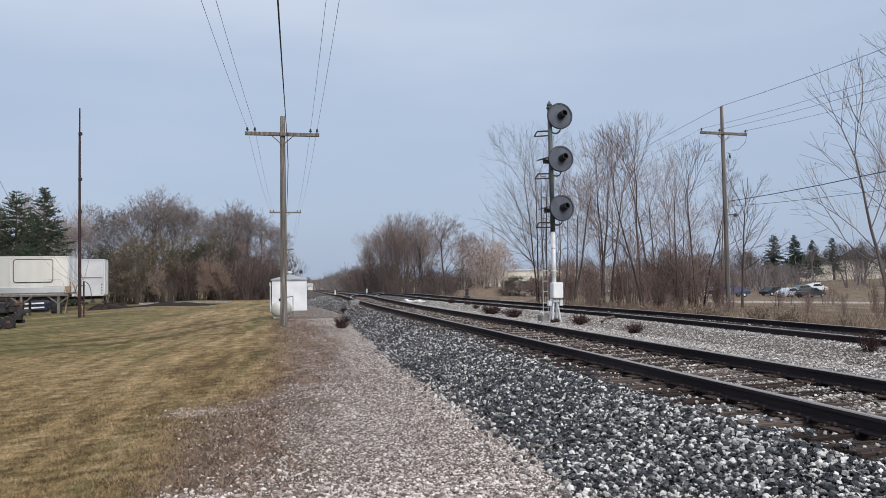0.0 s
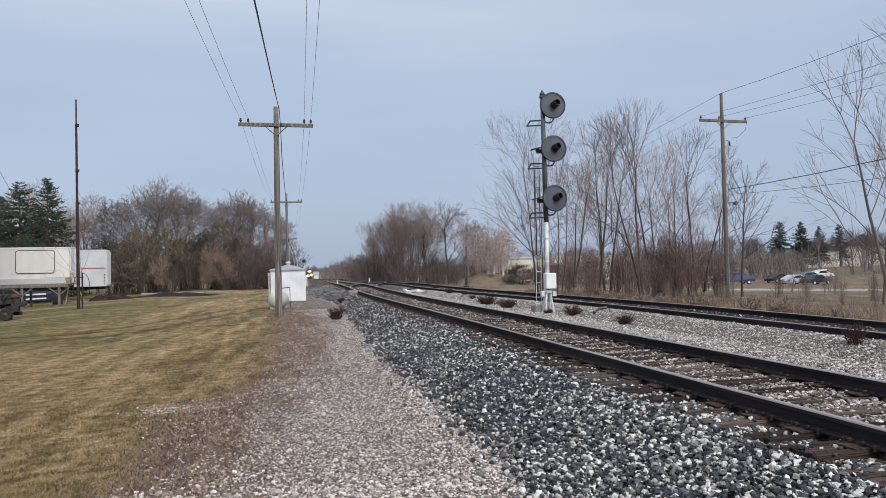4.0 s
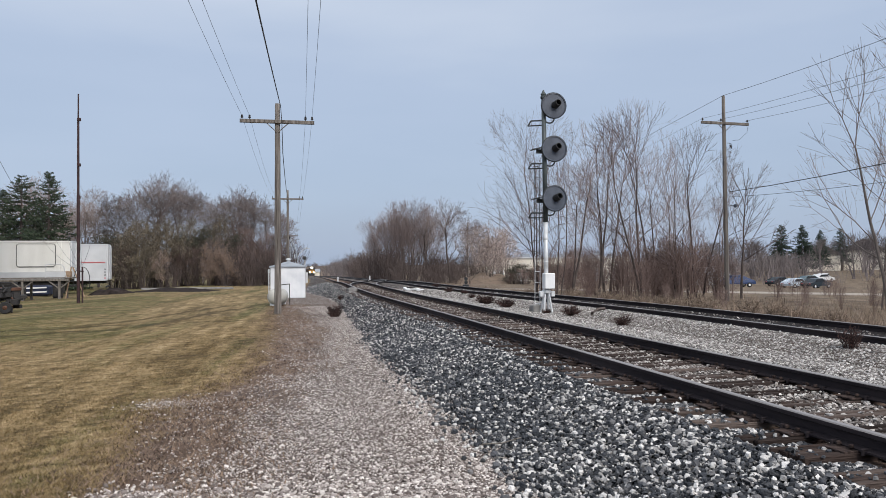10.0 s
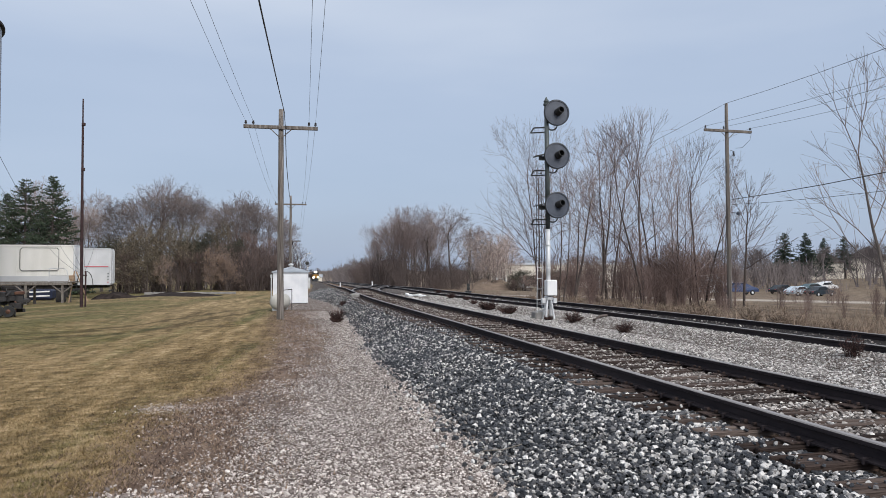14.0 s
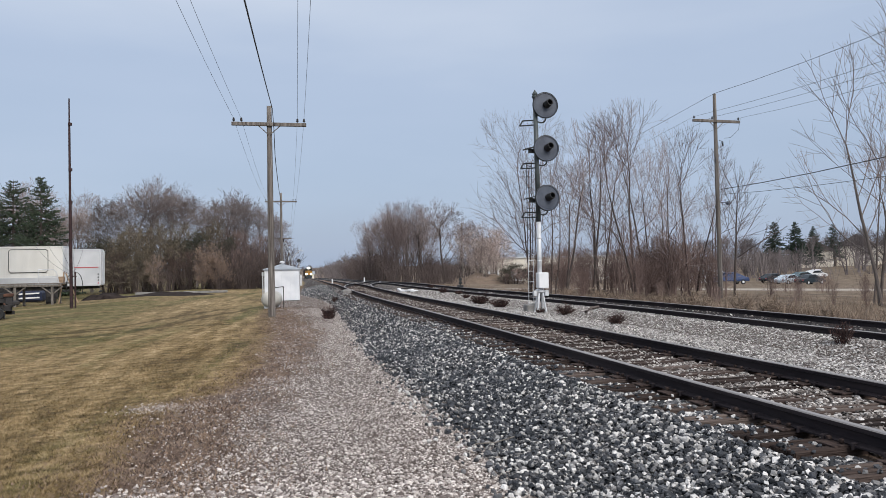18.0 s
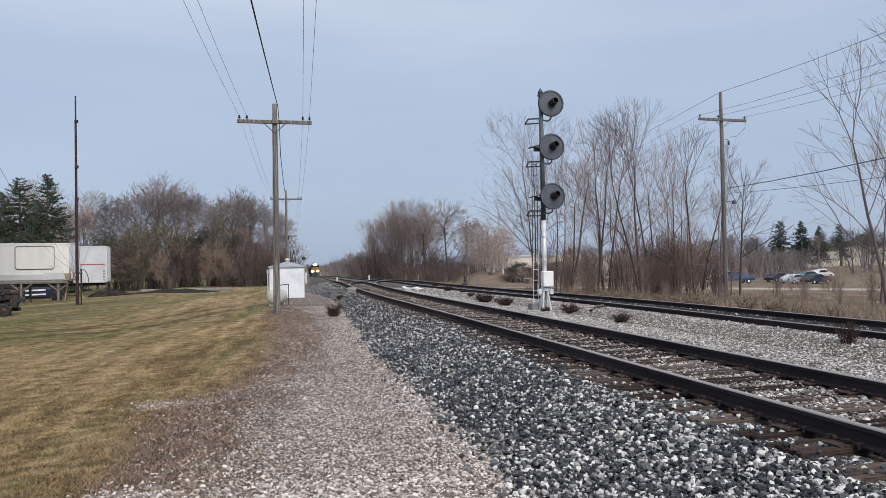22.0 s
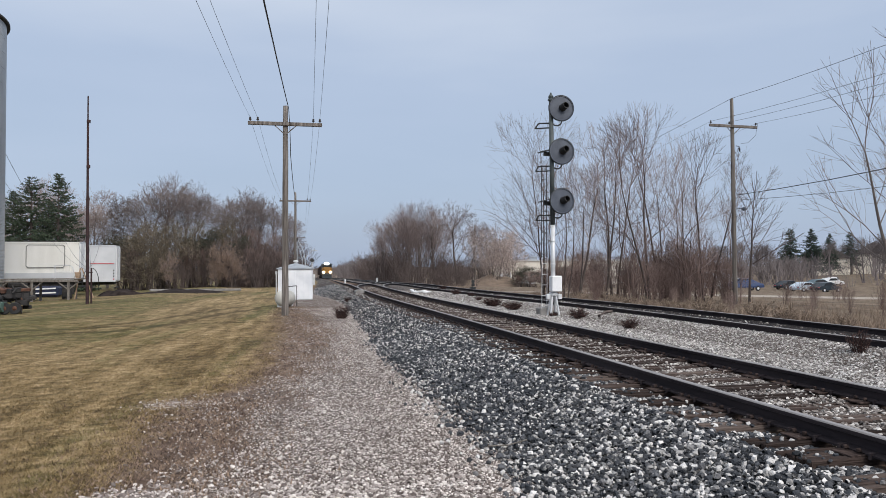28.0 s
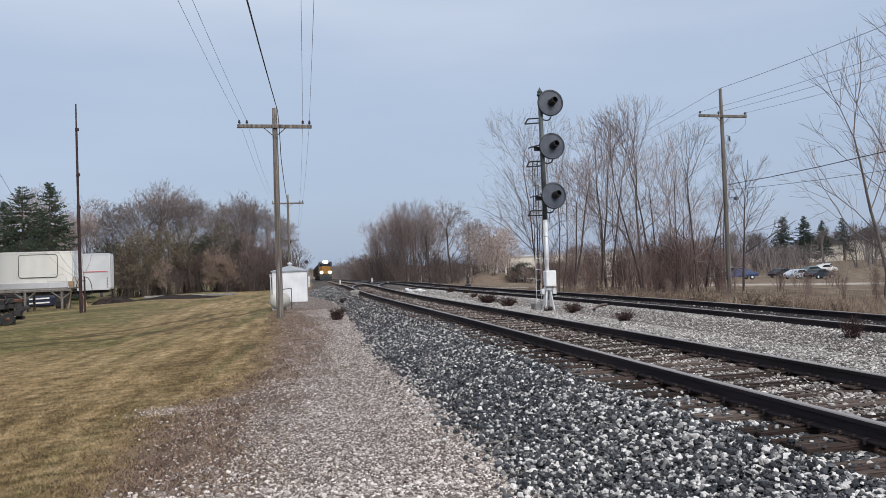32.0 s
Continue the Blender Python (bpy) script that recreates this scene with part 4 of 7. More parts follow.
    keep = (u < -2.5) & (e > 0.12 - 0.5 * patch) & (rng.random(len(y)) < 0.45 * smooth01((pocket - 0.12) / 0.2) * smooth01((e - 0.3) / 0.3) + np.clip((e - 0.55 - 0.25 * smooth01((y - 8) / 5) + 0.75 * patch) * 1.15 + 0.12 * smooth01((6 - y) / 2) * smooth01(y / 3), 0.08 + 0.08 * smooth01((y - 9) / 6), 1))
    x, y = x[keep], y[keep]
    z = ground_z(x, y) + rng.uniform(-0.004, 0.012, len(x))
    p, near = np.stack([x, y, z], -1), y < 9.5
    stone_cloud("gravel", p[near], 0.0195, M["gravel"], rng, CHIP_V, CHIP_F, "pale limestone gravel of the footpath", spread=0.36, lying=True)
    stone_cloud("gravel", p[~near], 0.0225, M["gravel"], rng, GRIT_V, GRIT_F, "pale limestone gravel along the far footpath", spread=0.34, lying=True)
    # larger pale stones at the foot of the path and in small heaps at the lawn's edge
    px, py = [], []
    for cx, cy, sx, sy, n in ((0.55, 4.72, 0.80, 0.26, 1300), (-0.28, 4.92, 0.22, 0.13, 420), (1.7, 4.5, 0.4, 0.35, 500), (0.6, 5.4, 0.5, 0.4, 90), (1.6, 6.0, 0.5, 1.5, 120), (-0.10, 6.6, 0.25, 0.2, 12), (0.8, 21.0, 0.3, 1.2, 60), (7.4, 36.0, 0.35, 1.1, 420)):
        px.append(rng.normal(cx, sx, n))
        py.append(rng.normal(cy, sy, n))
    x, y = np.concatenate(px), np.concatenate(py)
    keep = (y > 2.6) & (x > grass_edge(y) + rng.normal(0.02, 0.09, len(x)))
    x, y = x[keep], y[keep]
    z = ground_z(x, y) + 0.006
    stone_cloud("loose_stone", np.stack([x, y, z], -1), 0.031, M["gravel"], rng, label="larger pale stones lying loose on the path")
    # a thin spill of pale chips at the lawn's corner
    x = np.r_[rng.normal(-0.44, 0.17, 900), rng.normal(-0.12, 0.22, 420), rng.normal(0.1, 0.3, 260)]
    y = np.r_[rng.normal(8.25, 0.13, 900), rng.normal(8.2, 0.10, 420), rng.normal(7.5, 0.35, 260)]
    stone_cloud("spilt_stone", np.stack([x, y, ground_z(x, y) + 0.005], -1), 0.021, M["gravel"], rng, CHIP_V, CHIP_F, "thin spill of pale chips at the lawn's corner", lying=True)


ballast_and_gravel()


def single_stones():
    """The ballast stones nearest the path, each by itself."""
    bed = tagged(new("ballast_toe"), "loose dark and white ballast stones along the path", "ballast", kind="structure")
    rng = np.random.default_rng(31)
    meshes = []
    for k in range(12):
        v = ICO_V * rng.uniform(0.78, 1.22, (12, 1)) * rng.uniform(0.6, 1.2, (1, 3)) * 0.022
        meshes.append(mesh_from("ballast_stone", v, ICO_F, M["ballast_one"]))
    for k in range(300):
        y = 3.6 + 5.5 * rng.random() ** 1.4
        x = float(main_x(y)) - 2.84 + rng.normal(0, 0.20)
        o = new("ballast_stone", meshes[k % 12])
        o.parent = bed
        o.matrix_basis = pose(x, y, float(ground_z(x, y)) + 0.02, *rng.uniform(0, 360, 3))


single_stones()


def grass_blades():
    rng = np.random.default_rng(5)
    n = 240000
    y = np.where(rng.random(n) < 0.94, 3.5 + 20 * rng.random(n) ** 1.9, rng.uniform(-6, 3.6, n))
    x = grass_edge(y) + 0.15 - (0.5 + np.maximum(y, 5) * 0.62) * rng.random(n) ** 1.15
    x += rng.normal(0, 0.12, n)
    z = ground_z(x, y)
    a = rng.uniform(0, 2 * np.pi, n)
    far = np.maximum(y, 0)
    h = rng.uniform(0.012, 0.036, n) * np.clip(1.15 - far / 26, 0.3, 1)
    w = rng.uniform(0.0018, 0.0036, n) * (1 + far / 9)
    lean = rng.normal(0, 0.9, (n, 2)) * h[:, None]
    dx, dy = np.cos(a) * w, np.sin(a) * w
    v = np.stack([np.stack([x - dx, y - dy, z - 0.004], -1), np.stack([x + dx, y + dy, z - 0.004], -1), np.stack([x + lean[:, 0], y + lean[:, 1], z + h], -1)], 1).reshape(-1, 3)
    tagged(new("lawn_grass", mesh_from("lawn_grass", v, np.arange(3 * n).reshape(n, 3), M["grass"])), "short dormant straw-coloured and green lawn grass", "grass", kind="stuff")
    # tall dry grass beyond the siding
    n = 24000
    y = 6 + 40 * rng.random(n) ** 1.7
    x = side_x(y) + 1.7 + 13 * rng.random(n) ** 1.5
    z = ground_z(x, y)
    a = rng.uniform(0, 2 * np.pi, n)
    h = (rng.uniform(0.08, 0.36, n) + 0.35 * (rng.random(n) < 0.08)) * (1 - 0.4 * smooth01((y - 16) / 10))
    w = rng.uniform(0.004, 0.009, n)
    lean = rng.normal(0, 0.35, (n, 2)) * h[:, None]
    dx, dy = np.cos(a) * w, np.sin(a) * w
    v = np.stack([np.stack([x - dx, y - dy, z - 0.01], -1), np.stack([x + dx, y + dy, z - 0.01], -1), np.stack([x + lean[:, 0], y + lean[:, 1], z + h], -1)], 1).reshape(-1, 3)
    tagged(new("tall_grass", mesh_from("tall_grass", v, np.arange(3 * n).reshape(n, 3), M["drygrass"])), "tall dry straw-coloured grass beside the siding", "grass", kind="stuff")


grass_blades()


def dead_litter():
    """Brown stems and scraps lying along the worn edge of the lawn."""
    rng = np.random.default_rng(8)
    n = 36000
    y = 3.4 + 26 * rng.random(n) ** 1.5
    x = grass_edge(y) + rng.normal(0.45, 0.52, n)
    y = np.r_[y, rng.uniform(3.4, 8.4, 12000)]
    x = np.r_[x, rng.normal(0.05, 0.42, 12000)]
    patch = np.array([noise.noise((a * 2.2, b * 1.2, 7)) - 0.5 * noise.noise((a * 2.6, b * 1.5, 9)) for a, b in zip(x, y)])
    keep = ((patch > -0.12 + 0.1 * rng.normal(size=len(x))) | (rng.random(len(x)) < 0.5)) & (shoulder(x - main_x(y), y) < -2.8)
    x, y = x[keep], y[keep]
    n = len(x)
    z = ground_z(x, y) + 0.006
    a = rng.uniform(0, 2 * np.pi, n)
    L, w = rng.uniform(0.015, 0.06, n), rng.uniform(0.0015, 0.004, n) * (1 + y / 12)
    d = np.stack([np.cos(a), np.sin(a)], -1)
    e = np.stack([-d[:, 1], d[:, 0]], -1)
    rise = rng.uniform(0.0, 0.035, n)
    v = np.stack([np.stack([x - e[:, 0] * w, y - e[:, 1] * w, z], -1), np.stack([x + e[:, 0] * w, y + e[:, 1] * w, z], -1), np.stack([x + d[:, 0] * L, y + d[:, 1] * L, z + rise], -1)], 1).reshape(-1, 3)
    tagged(new("plant_litter", mesh_from("plant_litter", v, np.arange(3 * n).reshape(n, 3), M["litter"])), "brown dead stems and litter at the lawn's edge", "plant litter", kind="stuff")


dead_litter()


# ---------------------------------------------------------------- poles and wires
def G(x, y):
    return float(ground_z(x, y))


def utility_pole(x, y, top, arm_z, arm_w, arm_rz, r=0.14, mat="pole", pins=(-0.94, -0.74, 0.76, 0.94), label="", lean=(0, 0)):
    z0 = G(x, y)
    t = thing("utility_pole", label, "utility pole", x, y, z0, 0, "utility poles")
    H = top - z0
    bm = B()
    rings = []
    rng = random.Random(int(x * 100 + y))
    for k in range(9):
        f = k / 8
        rr = r * (1 - 0.32 * f)
        rings.append([bm.verts.new((lean[0] * f + rr * math.cos(i * math.pi / 5.5) + rng.uniform(-0.006, 0.006), lean[1] * f + rr * math.sin(i * math.pi / 5.5), -0.3 + (H + 0.3) * f)) for i in range(11)])
    for a, b in zip(rings, rings[1:]):
        for i in range(11):
            bm.faces.new((a[i], a[(i + 1) % 11], b[(i + 1) % 11], b[i]))
    bm.faces.new(rings[-1])
    part("pole_shaft", bm, M[mat], t, smooth=True)
    ax = lean[0] * (arm_z - z0) / H
    m = Matrix.Translation((ax, lean[1] * 0.9, arm_z - z0)) @ Matrix.Rotation(radians(arm_rz), 4, "Z")
    arm = part("crossarm", box(B(), (0, -r * 0.85, 0), (arm_w, 0.10, 0.115), 0.008, m), M[mat], t)
    for s in (-1, 1):
        bm = B()
        tube(bm, m @ Vector((s * 0.34, -r * 0.9, -0.06)), m @ Vector((s * 0.03, -r * 0.8, -0.34)), 0.016, n=5)
        part("arm_brace", bm, M["pole"], t)
    for p in pins:
        px = p * arm_w / 2
        bm = lathe(B(), [(0.012, 0.05), (0.012, 0.10), (0.04, 0.10), (0.045, 0.135), (0.03, 0.15), (0.035, 0.18), (0.02, 0.205)], 8, m @ Matrix.Translation((px, -r * 0.85, 0)))
        part("insulator", bm, M["insulator"], t)
    ends = [(Matrix.Translation((x, y, z0)) @ m) @ Vector((p * arm_w / 2, -r * 0.85, 0.17)) for p in pins]
    return t, ends


def span(p, q, sag, n=14):
    return [Vector(p).lerp(Vector(q), k / n) - Vector((0, 0, 4 * sag * (k / n) * (1 - k / n))) for k in range(n + 1)]


def wire(points, r, mat="wire", label="thin dark overhead wire strung between poles", name="overhead_wire"):
    cu = bpy.data.curves.new(name, "CURVE")
    cu.dimensions, cu.bevel_depth, cu.bevel_resolution = "3D", r, 0
    sp = cu.splines.new("POLY")
    sp.points.add(len(points) - 1)
    for a, b in zip(sp.points, points):
        a.co = (*b, 1)
    cu.materials.append(M[mat])
    tmp = bpy.data.objects.new(name, cu)
    me = bpy.data.meshes.new_from_object(tmp)
    bpy.data.objects.remove(tmp)
    return tagged(new(name, me), label, "wire", "overhead wires")


LINE = [(-0.56, -11.0, 6.9, 6.27), (0.88, 24.0, 6.86, 6.24), (1.88, 56.0, 7.25, 6.57), (2.62, 90.0, 5.75, 5.05)]
line_ends = []
for i, (x, y, top, az) in enumerate(LINE):
    t, ends = utility_pole(x, y, top, az, 2.40, -2, 0.118 if i < 2 else 0.115, label="weathered grey wooden utility pole with one crossarm" if i != 1 else "weathered grey wooden utility pole standing at the lawn's edge")
    line_ends.append(ends)
for a, b in zip(line_ends, line_ends[1:]):
    for p, q in zip(a, b):
        wire(span(p, q, 0.35), 0.0042)
drop = [(-0.31, -11, 3.5), (0.98, 23.8, 6.75)]
wire(span(drop[0], drop[1], 0.2), 0.013, "cable", "black twisted service cable hanging between poles", "service_cable")
wire([Vector(v) for v in ((0.98, 23.8, 6.75), (1.02, 23.84, 6.2), (1.05, 23.86, 5.2))] + span((1.05, 23.95, 5.2), (1.95, 55.9, 6.7), 0.5), 0.016, "cable", "black twisted service cable hanging between poles", "service_cable")

RPX, RPY = 20.6, 28.0
pole_r, ends_r = utility_pole(RPX, RPY, 9.0, 7.74, 2.45, 1.5, 0.108, "pole_tan", (-0.95, -0.18, 0.95), "tall brown wooden utility pole with a single crossarm", (-0.06, 0))
bm = lathe(B(), [(0.02, 0), (0.075, 0.02), (0.09, 0.10), (0.06, 0.16), (0.02, 0.18)], 10, pose(0.42, -0.1, 4.18))
part("streetlight_housing", bm, M["disc"], pole_r)
part("streetlight_arm", tube(B(), (0.1, -0.08, 4.3), (0.42, -0.1, 4.28), 0.02, n=6), M["disc"], pole_r)
bm = B()
tube(bm, (0.24, -0.12, 6.84), (0.20, -0.12, 7.02), 0.035, n=7)
tube(bm, (0.05, -0.12, 7.1), (0.25, -0.12, 7.05), 0.014, n=5)
part("cutout_switch", bm, M["insulator"], pole_r)
bm = B()
tube(bm, (-0.13, -0.1, 6.3), (-0.22, -0.16, 6.3), 0.02, n=6)
tube(bm, (-0.2, -0.15, 6.05), (-0.2, -0.15, 6.35), 0.02, n=6)
part("pole_bracket", bm, M["insulator"], pole_r)
wire([(RPX + v[0], RPY - 0.2, v[1]) for v in ((1.12, 7.9), (1.0, 7.35), (0.6, 7.0), (0.26, 6.95))], 0.008)
poles_right = [utility_pole(31.0, 109.0, 8.0, 6.7, 2.45, 7, 0.15, "pole_tan", (-0.95, -0.18, 0.95), "brown wooden utility pole beyond the thicket"), utility_pole(14.8, -17.0, 9.2, 7.95, 2.45, 7, 0.15, "pole_tan", (-0.95, -0.18, 0.95), "brown wooden utility pole near the siding")]
for (other, ends), sag in zip(poles_right, (0.6, 1.15)):
    for p, q in zip(ends_r, ends):
        wire(span(p, q, sag), 0.0062 if other.location.y < 0 else 0.005)
    o = other.location
    wire(span((RPX - 0.06, RPY, 9.02), (o.x, o.y, 8.6 if o.y > 0 else 9.9), sag), 0.009)
    if o.y > 0:
        continue
    wire(span((RPX + 0.1, RPY - 0.1, 4.65), (o.x, o.y, 7.9), sag), 0.015, "cable", "black communication cable on the pole line", "communication_cable")
    wire(span((RPX + 0.1, RPY - 0.1, 4.42), (o.x, o.y, 6.0), sag), 0.008, "cable", "black communication cable on the pole line", "communication_cable")

# slim rusted mast with a stub post, by the trailers
t = thing("antenna_mast", "tall slim rust-brown steel mast on the lawn", "mast", -7.33, 33.0, G(-7.33, 33))
part("mast_tube", tube(B(), (0, 0, -0.2), (-0.02, 0, 4.6), 0.07, 0.062, 8), M["mast_rust"], t)
part("upper_tube", tube(B(), (-0.02, 0, 4.4), (-0.03, 0, 7.9), 0.052, 0.045, 8), M["mast_rust"], t)
part("tip_tube", tube(B(), (-0.03, 0, 7.8), (-0.03, 0, 8.95), 0.032, 0.03, 6), M["mast_rust"], t)
for z in (4.5, 5.9, 7.85):
    part("clamp", lathe(B(), [(0.08, z - 0.06), (0.08, z + 0.06)], 8), M["mast_rust"], t)
part("support_post", box(B(), (0.15, 0.02, 0.75), (0.06, 0.06, 1.6), 0.01), M["mast_rust"], t)
for k in range(5):
    wire(span((-7.2, 33.02, 1.3 + 0.06 * k), (-13.6 + 0.75 * k, 49.9, 3.3 + 0.07 * k), 0.25), 0.008, "wire", "thin cable strung from the trailer to the mast post", "mast_cable")
for s in (-1, 1):
    wire([(-7.2 + s * (0.06 + 0.26 * math.sin(q)), 33.0, G(-7.2, 33) + 0.9 + 0.62 * math.cos(q)) for q in (0.05, 0.4, 0.8, 1.2, 1.6, 2.0)], 0.014, "cable", "black hose looped over the post by the mast", "hose_loop")
part("support_strap", box(B(), (0.08, 0.02, 1.35), (0.22, 0.14, 0.04), 0.005), M["mast_rust"], t)


# ---------------------------------------------------------------- signal
def signal_mast():
    x, y = 8.17, 18.6
    z0 = G(x, y)
    t = thing("railway_signal", "three-head dark grey railway signal on a silver mast", "railway signal", x, y, z0)
    L = lambda z: z - z0
    part("foundation", box(B(), (-0.16, 0.30, 0.03), (0.36, 0.36, 0.36), 0.03), M["concrete"], t)
    part("foundation", box(B(), (0.2, 0.1, 0.0), (0.26, 0.3, 0.2), 0.03), M["concrete"], t)
    for sx, sy in ((-0.13, -0.13), (0.13, -0.13), (-0.13, 0.13), (0.13, 0.13)):
        part("base_leg", tube(B(), (sx, sy, -0.05), (sx * 0.35, sy * 0.35, 0.62), 0.032, 0.03, 6), M["silver"], t)
    part("base_collar", lathe(B(), [(0.08, 0.54), (0.13, 0.56), (0.13, 0.63), (0.08, 0.66)], 12), M["silver"], t)
    for s in (-0.17, 0.17):
        part("terminal_box", box(B(), (s, -0.04, 0.53), (0.11, 0.11, 0.15), 0.01), M["silver"], t)
    part("junction_box", box(B(), (0.04, -0.08, 0.89), (0.30, 0.24, 0.44), 0.02), M["white"], t)
    part("junction_latch", box(B(), (0.20, -0.08, 0.83), (0.03, 0.08, 0.1), 0.006), M["silver"], t)
    part("lower_mast", tube(B(), (0, 0, 0.6), (0, 0, L(2.66)), 0.063, 0.060, 14), M["silver"], t, "silver painted lower mast", True)
    part("upper_mast", tube(B(), (0, 0, L(2.66)), (-0.03, 0, L(6.18)), 0.069, 0.061, 14), M["mast_dark"], t, smooth=True)
    part("finial", lathe(B(), [(0.09, L(6.16)), (0.09, L(6.20)), (0.065, L(6.22)), (0.08, L(6.27)), (0.04, L(6.33)), (0.012, L(6.39))], 10, pose(-0.03, 0, 0)), M["mast_dark"], t)
    for z in (1.55, 2.2):
        part("mast_band", lathe(B(), [(0.066, L(z) - 0.03), (0.074, L(z)), (0.066, L(z) + 0.03)], 12), M["silver"], t)
    face = Matrix.Rotation(radians(-14), 4, "Z")
    for k, z in enumerate((5.925, 4.71, 3.32)):
        m = Matrix.Translation((0.215, -0.14, L(z))) @ Matrix.Rotation(radians(-4 + 6 * (k == 2)), 4, "Z") @ Matrix.Rotation(radians(90), 4, "X")
        bm = lathe(B(), [(0.0, 0.0), (0.345, 0.0), (0.36, 0.012), (0.36, 0.035), (0.335, 0.04), (0.325, 0.022), (0.001, 0.03)], 32, m)
        h = part("signal_disc", bm, M["disc"], t)
        part("rim", lathe(B(), [(0.35, -0.012), (0.372, 0.0), (0.372, 0.03), (0.355, 0.045), (0.35, 0.03), (0.35, -0.012)], 32, m), M["black"], h)
        mh = m @ pose(0.02, 0.0, 0, -14, 16, 0)
        part("hood", lathe(B(), [(0.105, 0.02), (0.095, 0.23), (0.08, 0.23), (0.08, 0.06)], 16, mh), M["hood"], h, "black tubular lamp hood")
        part("lens", lathe(B(), [(0.001, 0.05), (0.088, 0.055), (0.088, 0.07), (0.001, 0.08)], 14, mh), M["glass"], h)
        part("lamp_case", box(B(), (0.16, 0.03, L(z)), (0.24, 0.28, 0.28), 0.03), M["mast_dark"], t)
        bm = B()
        for a in range(12):      # looped cable below the case
            f0, f1 = (a / 12 * 1.75 - 0.35) * math.pi, ((a + 1) / 12 * 1.75 - 0.35) * math.pi
            c = Vector((0.13, -0.02, L(z) - 0.34))
            tube(bm, c + Vector((0.15 * math.sin(f0), 0, 0.13 * math.cos(f0))), c + Vector((0.15 * math.sin(f1), 0, 0.13 * math.cos(f1))), 0.020, n=6, caps=False)
        part("cable_loop", bm, M["black"], t)
        bm = B()
        zz = L(z) - 0.46      # bracket to the ladder
        tube(bm, (-0.03, 0, zz + 0.06), (-0.34, 0.18, zz + 0.07), 0.022, n=5)
        tube(bm, (-0.34, 0.18, zz + 0.07), (-0.42, 0.22, zz - 0.07), 0.022, n=5)
        tube(bm, (-0.42, 0.22, zz - 0.07), (-0.02, 0, zz - 0.07), 0.020, n=5)
        part("ladder_bracket", bm, M["black"], t)
        if k:
            bm = B()
            box(bm, (0, 0, 0), (0.34, 0.26, 0.03), 0.004, Matrix.Translation((-0.22, 0.0, L(z) + 0.02)) @ Matrix.Rotation(radians(-14), 4, "Y"))
            box(bm, (-0.16, 0.0, L(z) - 0.06), (0.2, 0.03, 0.12), 0.004)
            part("step_platform", bm, M["black"], t)
    for z0_, z1_, mt in ((0.15, L(1.75), "silver"), (L(1.75), L(4.35), "black")):
        for s in (0, 1):
            part("ladder_rail", tube(B(), (-0.29 + 0.19 * s, 0.14 + 0.10 * s, z0_), (-0.27 + 0.19 * s, 0.14 + 0.1 * s, z1_), 0.010, n=5), M[mt], t)
        z = z0_ + 0.1
        while z < z1_:
            f = (z - z0_) / (z1_ - z0_)
            xx = -0.29 + 0.02 * f
            part("rung", tube(B(), (xx, 0.14, z), (xx + 0.19, 0.24, z), 0.009, n=5), M[mt], t)
            z += 0.3
    return t


signal_mast()

# ---------------------------------------------------------------- instrument shed and propane tank
t = thing("equipment_shed", "small white metal railway equipment shed with grey roof", "shed", 1.475, 35.6, G(1.475, 35.6) - 0.06, -3)
bm = B()
box(bm, (0, 0, 0.82), (1.64, 1.5, 1.48), 0.012)
part("shed_wall", bm, M["shedwhite"], t)
for u in (-0.41, 0.0, 0.41):
    part("panel_seam", box(B(), (u, -0.757, 0.79), (0.022, 0.014, 1.38), 0.003), M["shedwhite"], t)
part("door_frame", box(B(), (-0.62, -0.757, 0.79), (0.02, 0.016, 1.36), 0.003), M["shedwhite"], t)
bm = B()
ring0 = [bm.verts.new(v) for v in ((-0.88, -0.81, 1.55), (0.88, -0.81, 1.55), (0.88, 0.81, 1.55), (-0.88, 0.81, 1.55))]
ring1 = [bm.verts.new((v.co.x, v.co.y, 1.60)) for v in ring0]
ring2 = [bm.verts.new(v) for v in ((-0.06, -0.06, 1.84), (0.06, -0.06, 1.84), (0.06, 0.06, 1.84), (-0.06, 0.06, 1.84))]
for a, b in ((ring0, ring1), (ring1, ring2)):
    for i in range(4):
        bm.faces.new((a[i], a[(i + 1) % 4], b[(i + 1) % 4], b[i]))
bm.faces.new(ring0)
bm.faces.new(ring2)
part("shed_roof", bm, M["shedroof"], t)
part("roof_vent", lathe(B(), [(0.07, 1.80), (0.07, 1.90), (0.13, 1.91), (0.12, 1.96), (0.03, 2.0)], 12), M["silver"], t)
for sx in (-0.74, 0.56, 0.74):
    part("leg", box(B(), (sx, -0.68, 0.02), (0.07, 0.07, 0.2), 0.005), M["chassis"], t)
    part("leg", box(B(), (sx, 0.68, 0.02), (0.07, 0.07, 0.2), 0.005), M["chassis"], t)
part("conduit", tube(B(), (-0.9, -0.6, 0.0), (-0.9, -0.6, 1.35), 0.03, n=6), M["silver"], t)
part("conduit_cap", lathe(B(), [(0.05, 1.25), (0.05, 1.4), (0.02, 1.42)], 8, pose(-0.9, -0.6, 0.05)), M["silver"], t)

t = thing("propane_tank", "white horizontal propane tank beside the shed", "tank", 0.92, 29.2, G(0.92, 29.2) - 0.05, 68)
bm = lathe(B(), [(0.02, -0.50), (0.17, -0.48), (0.27, -0.42), (0.32, -0.32), (0.33, 0.0), (0.32, 0.32), (0.27, 0.42), (0.17, 0.48), (0.02, 0.50)], 18, pose(0, 0, 0.40, 90, 0, 90))
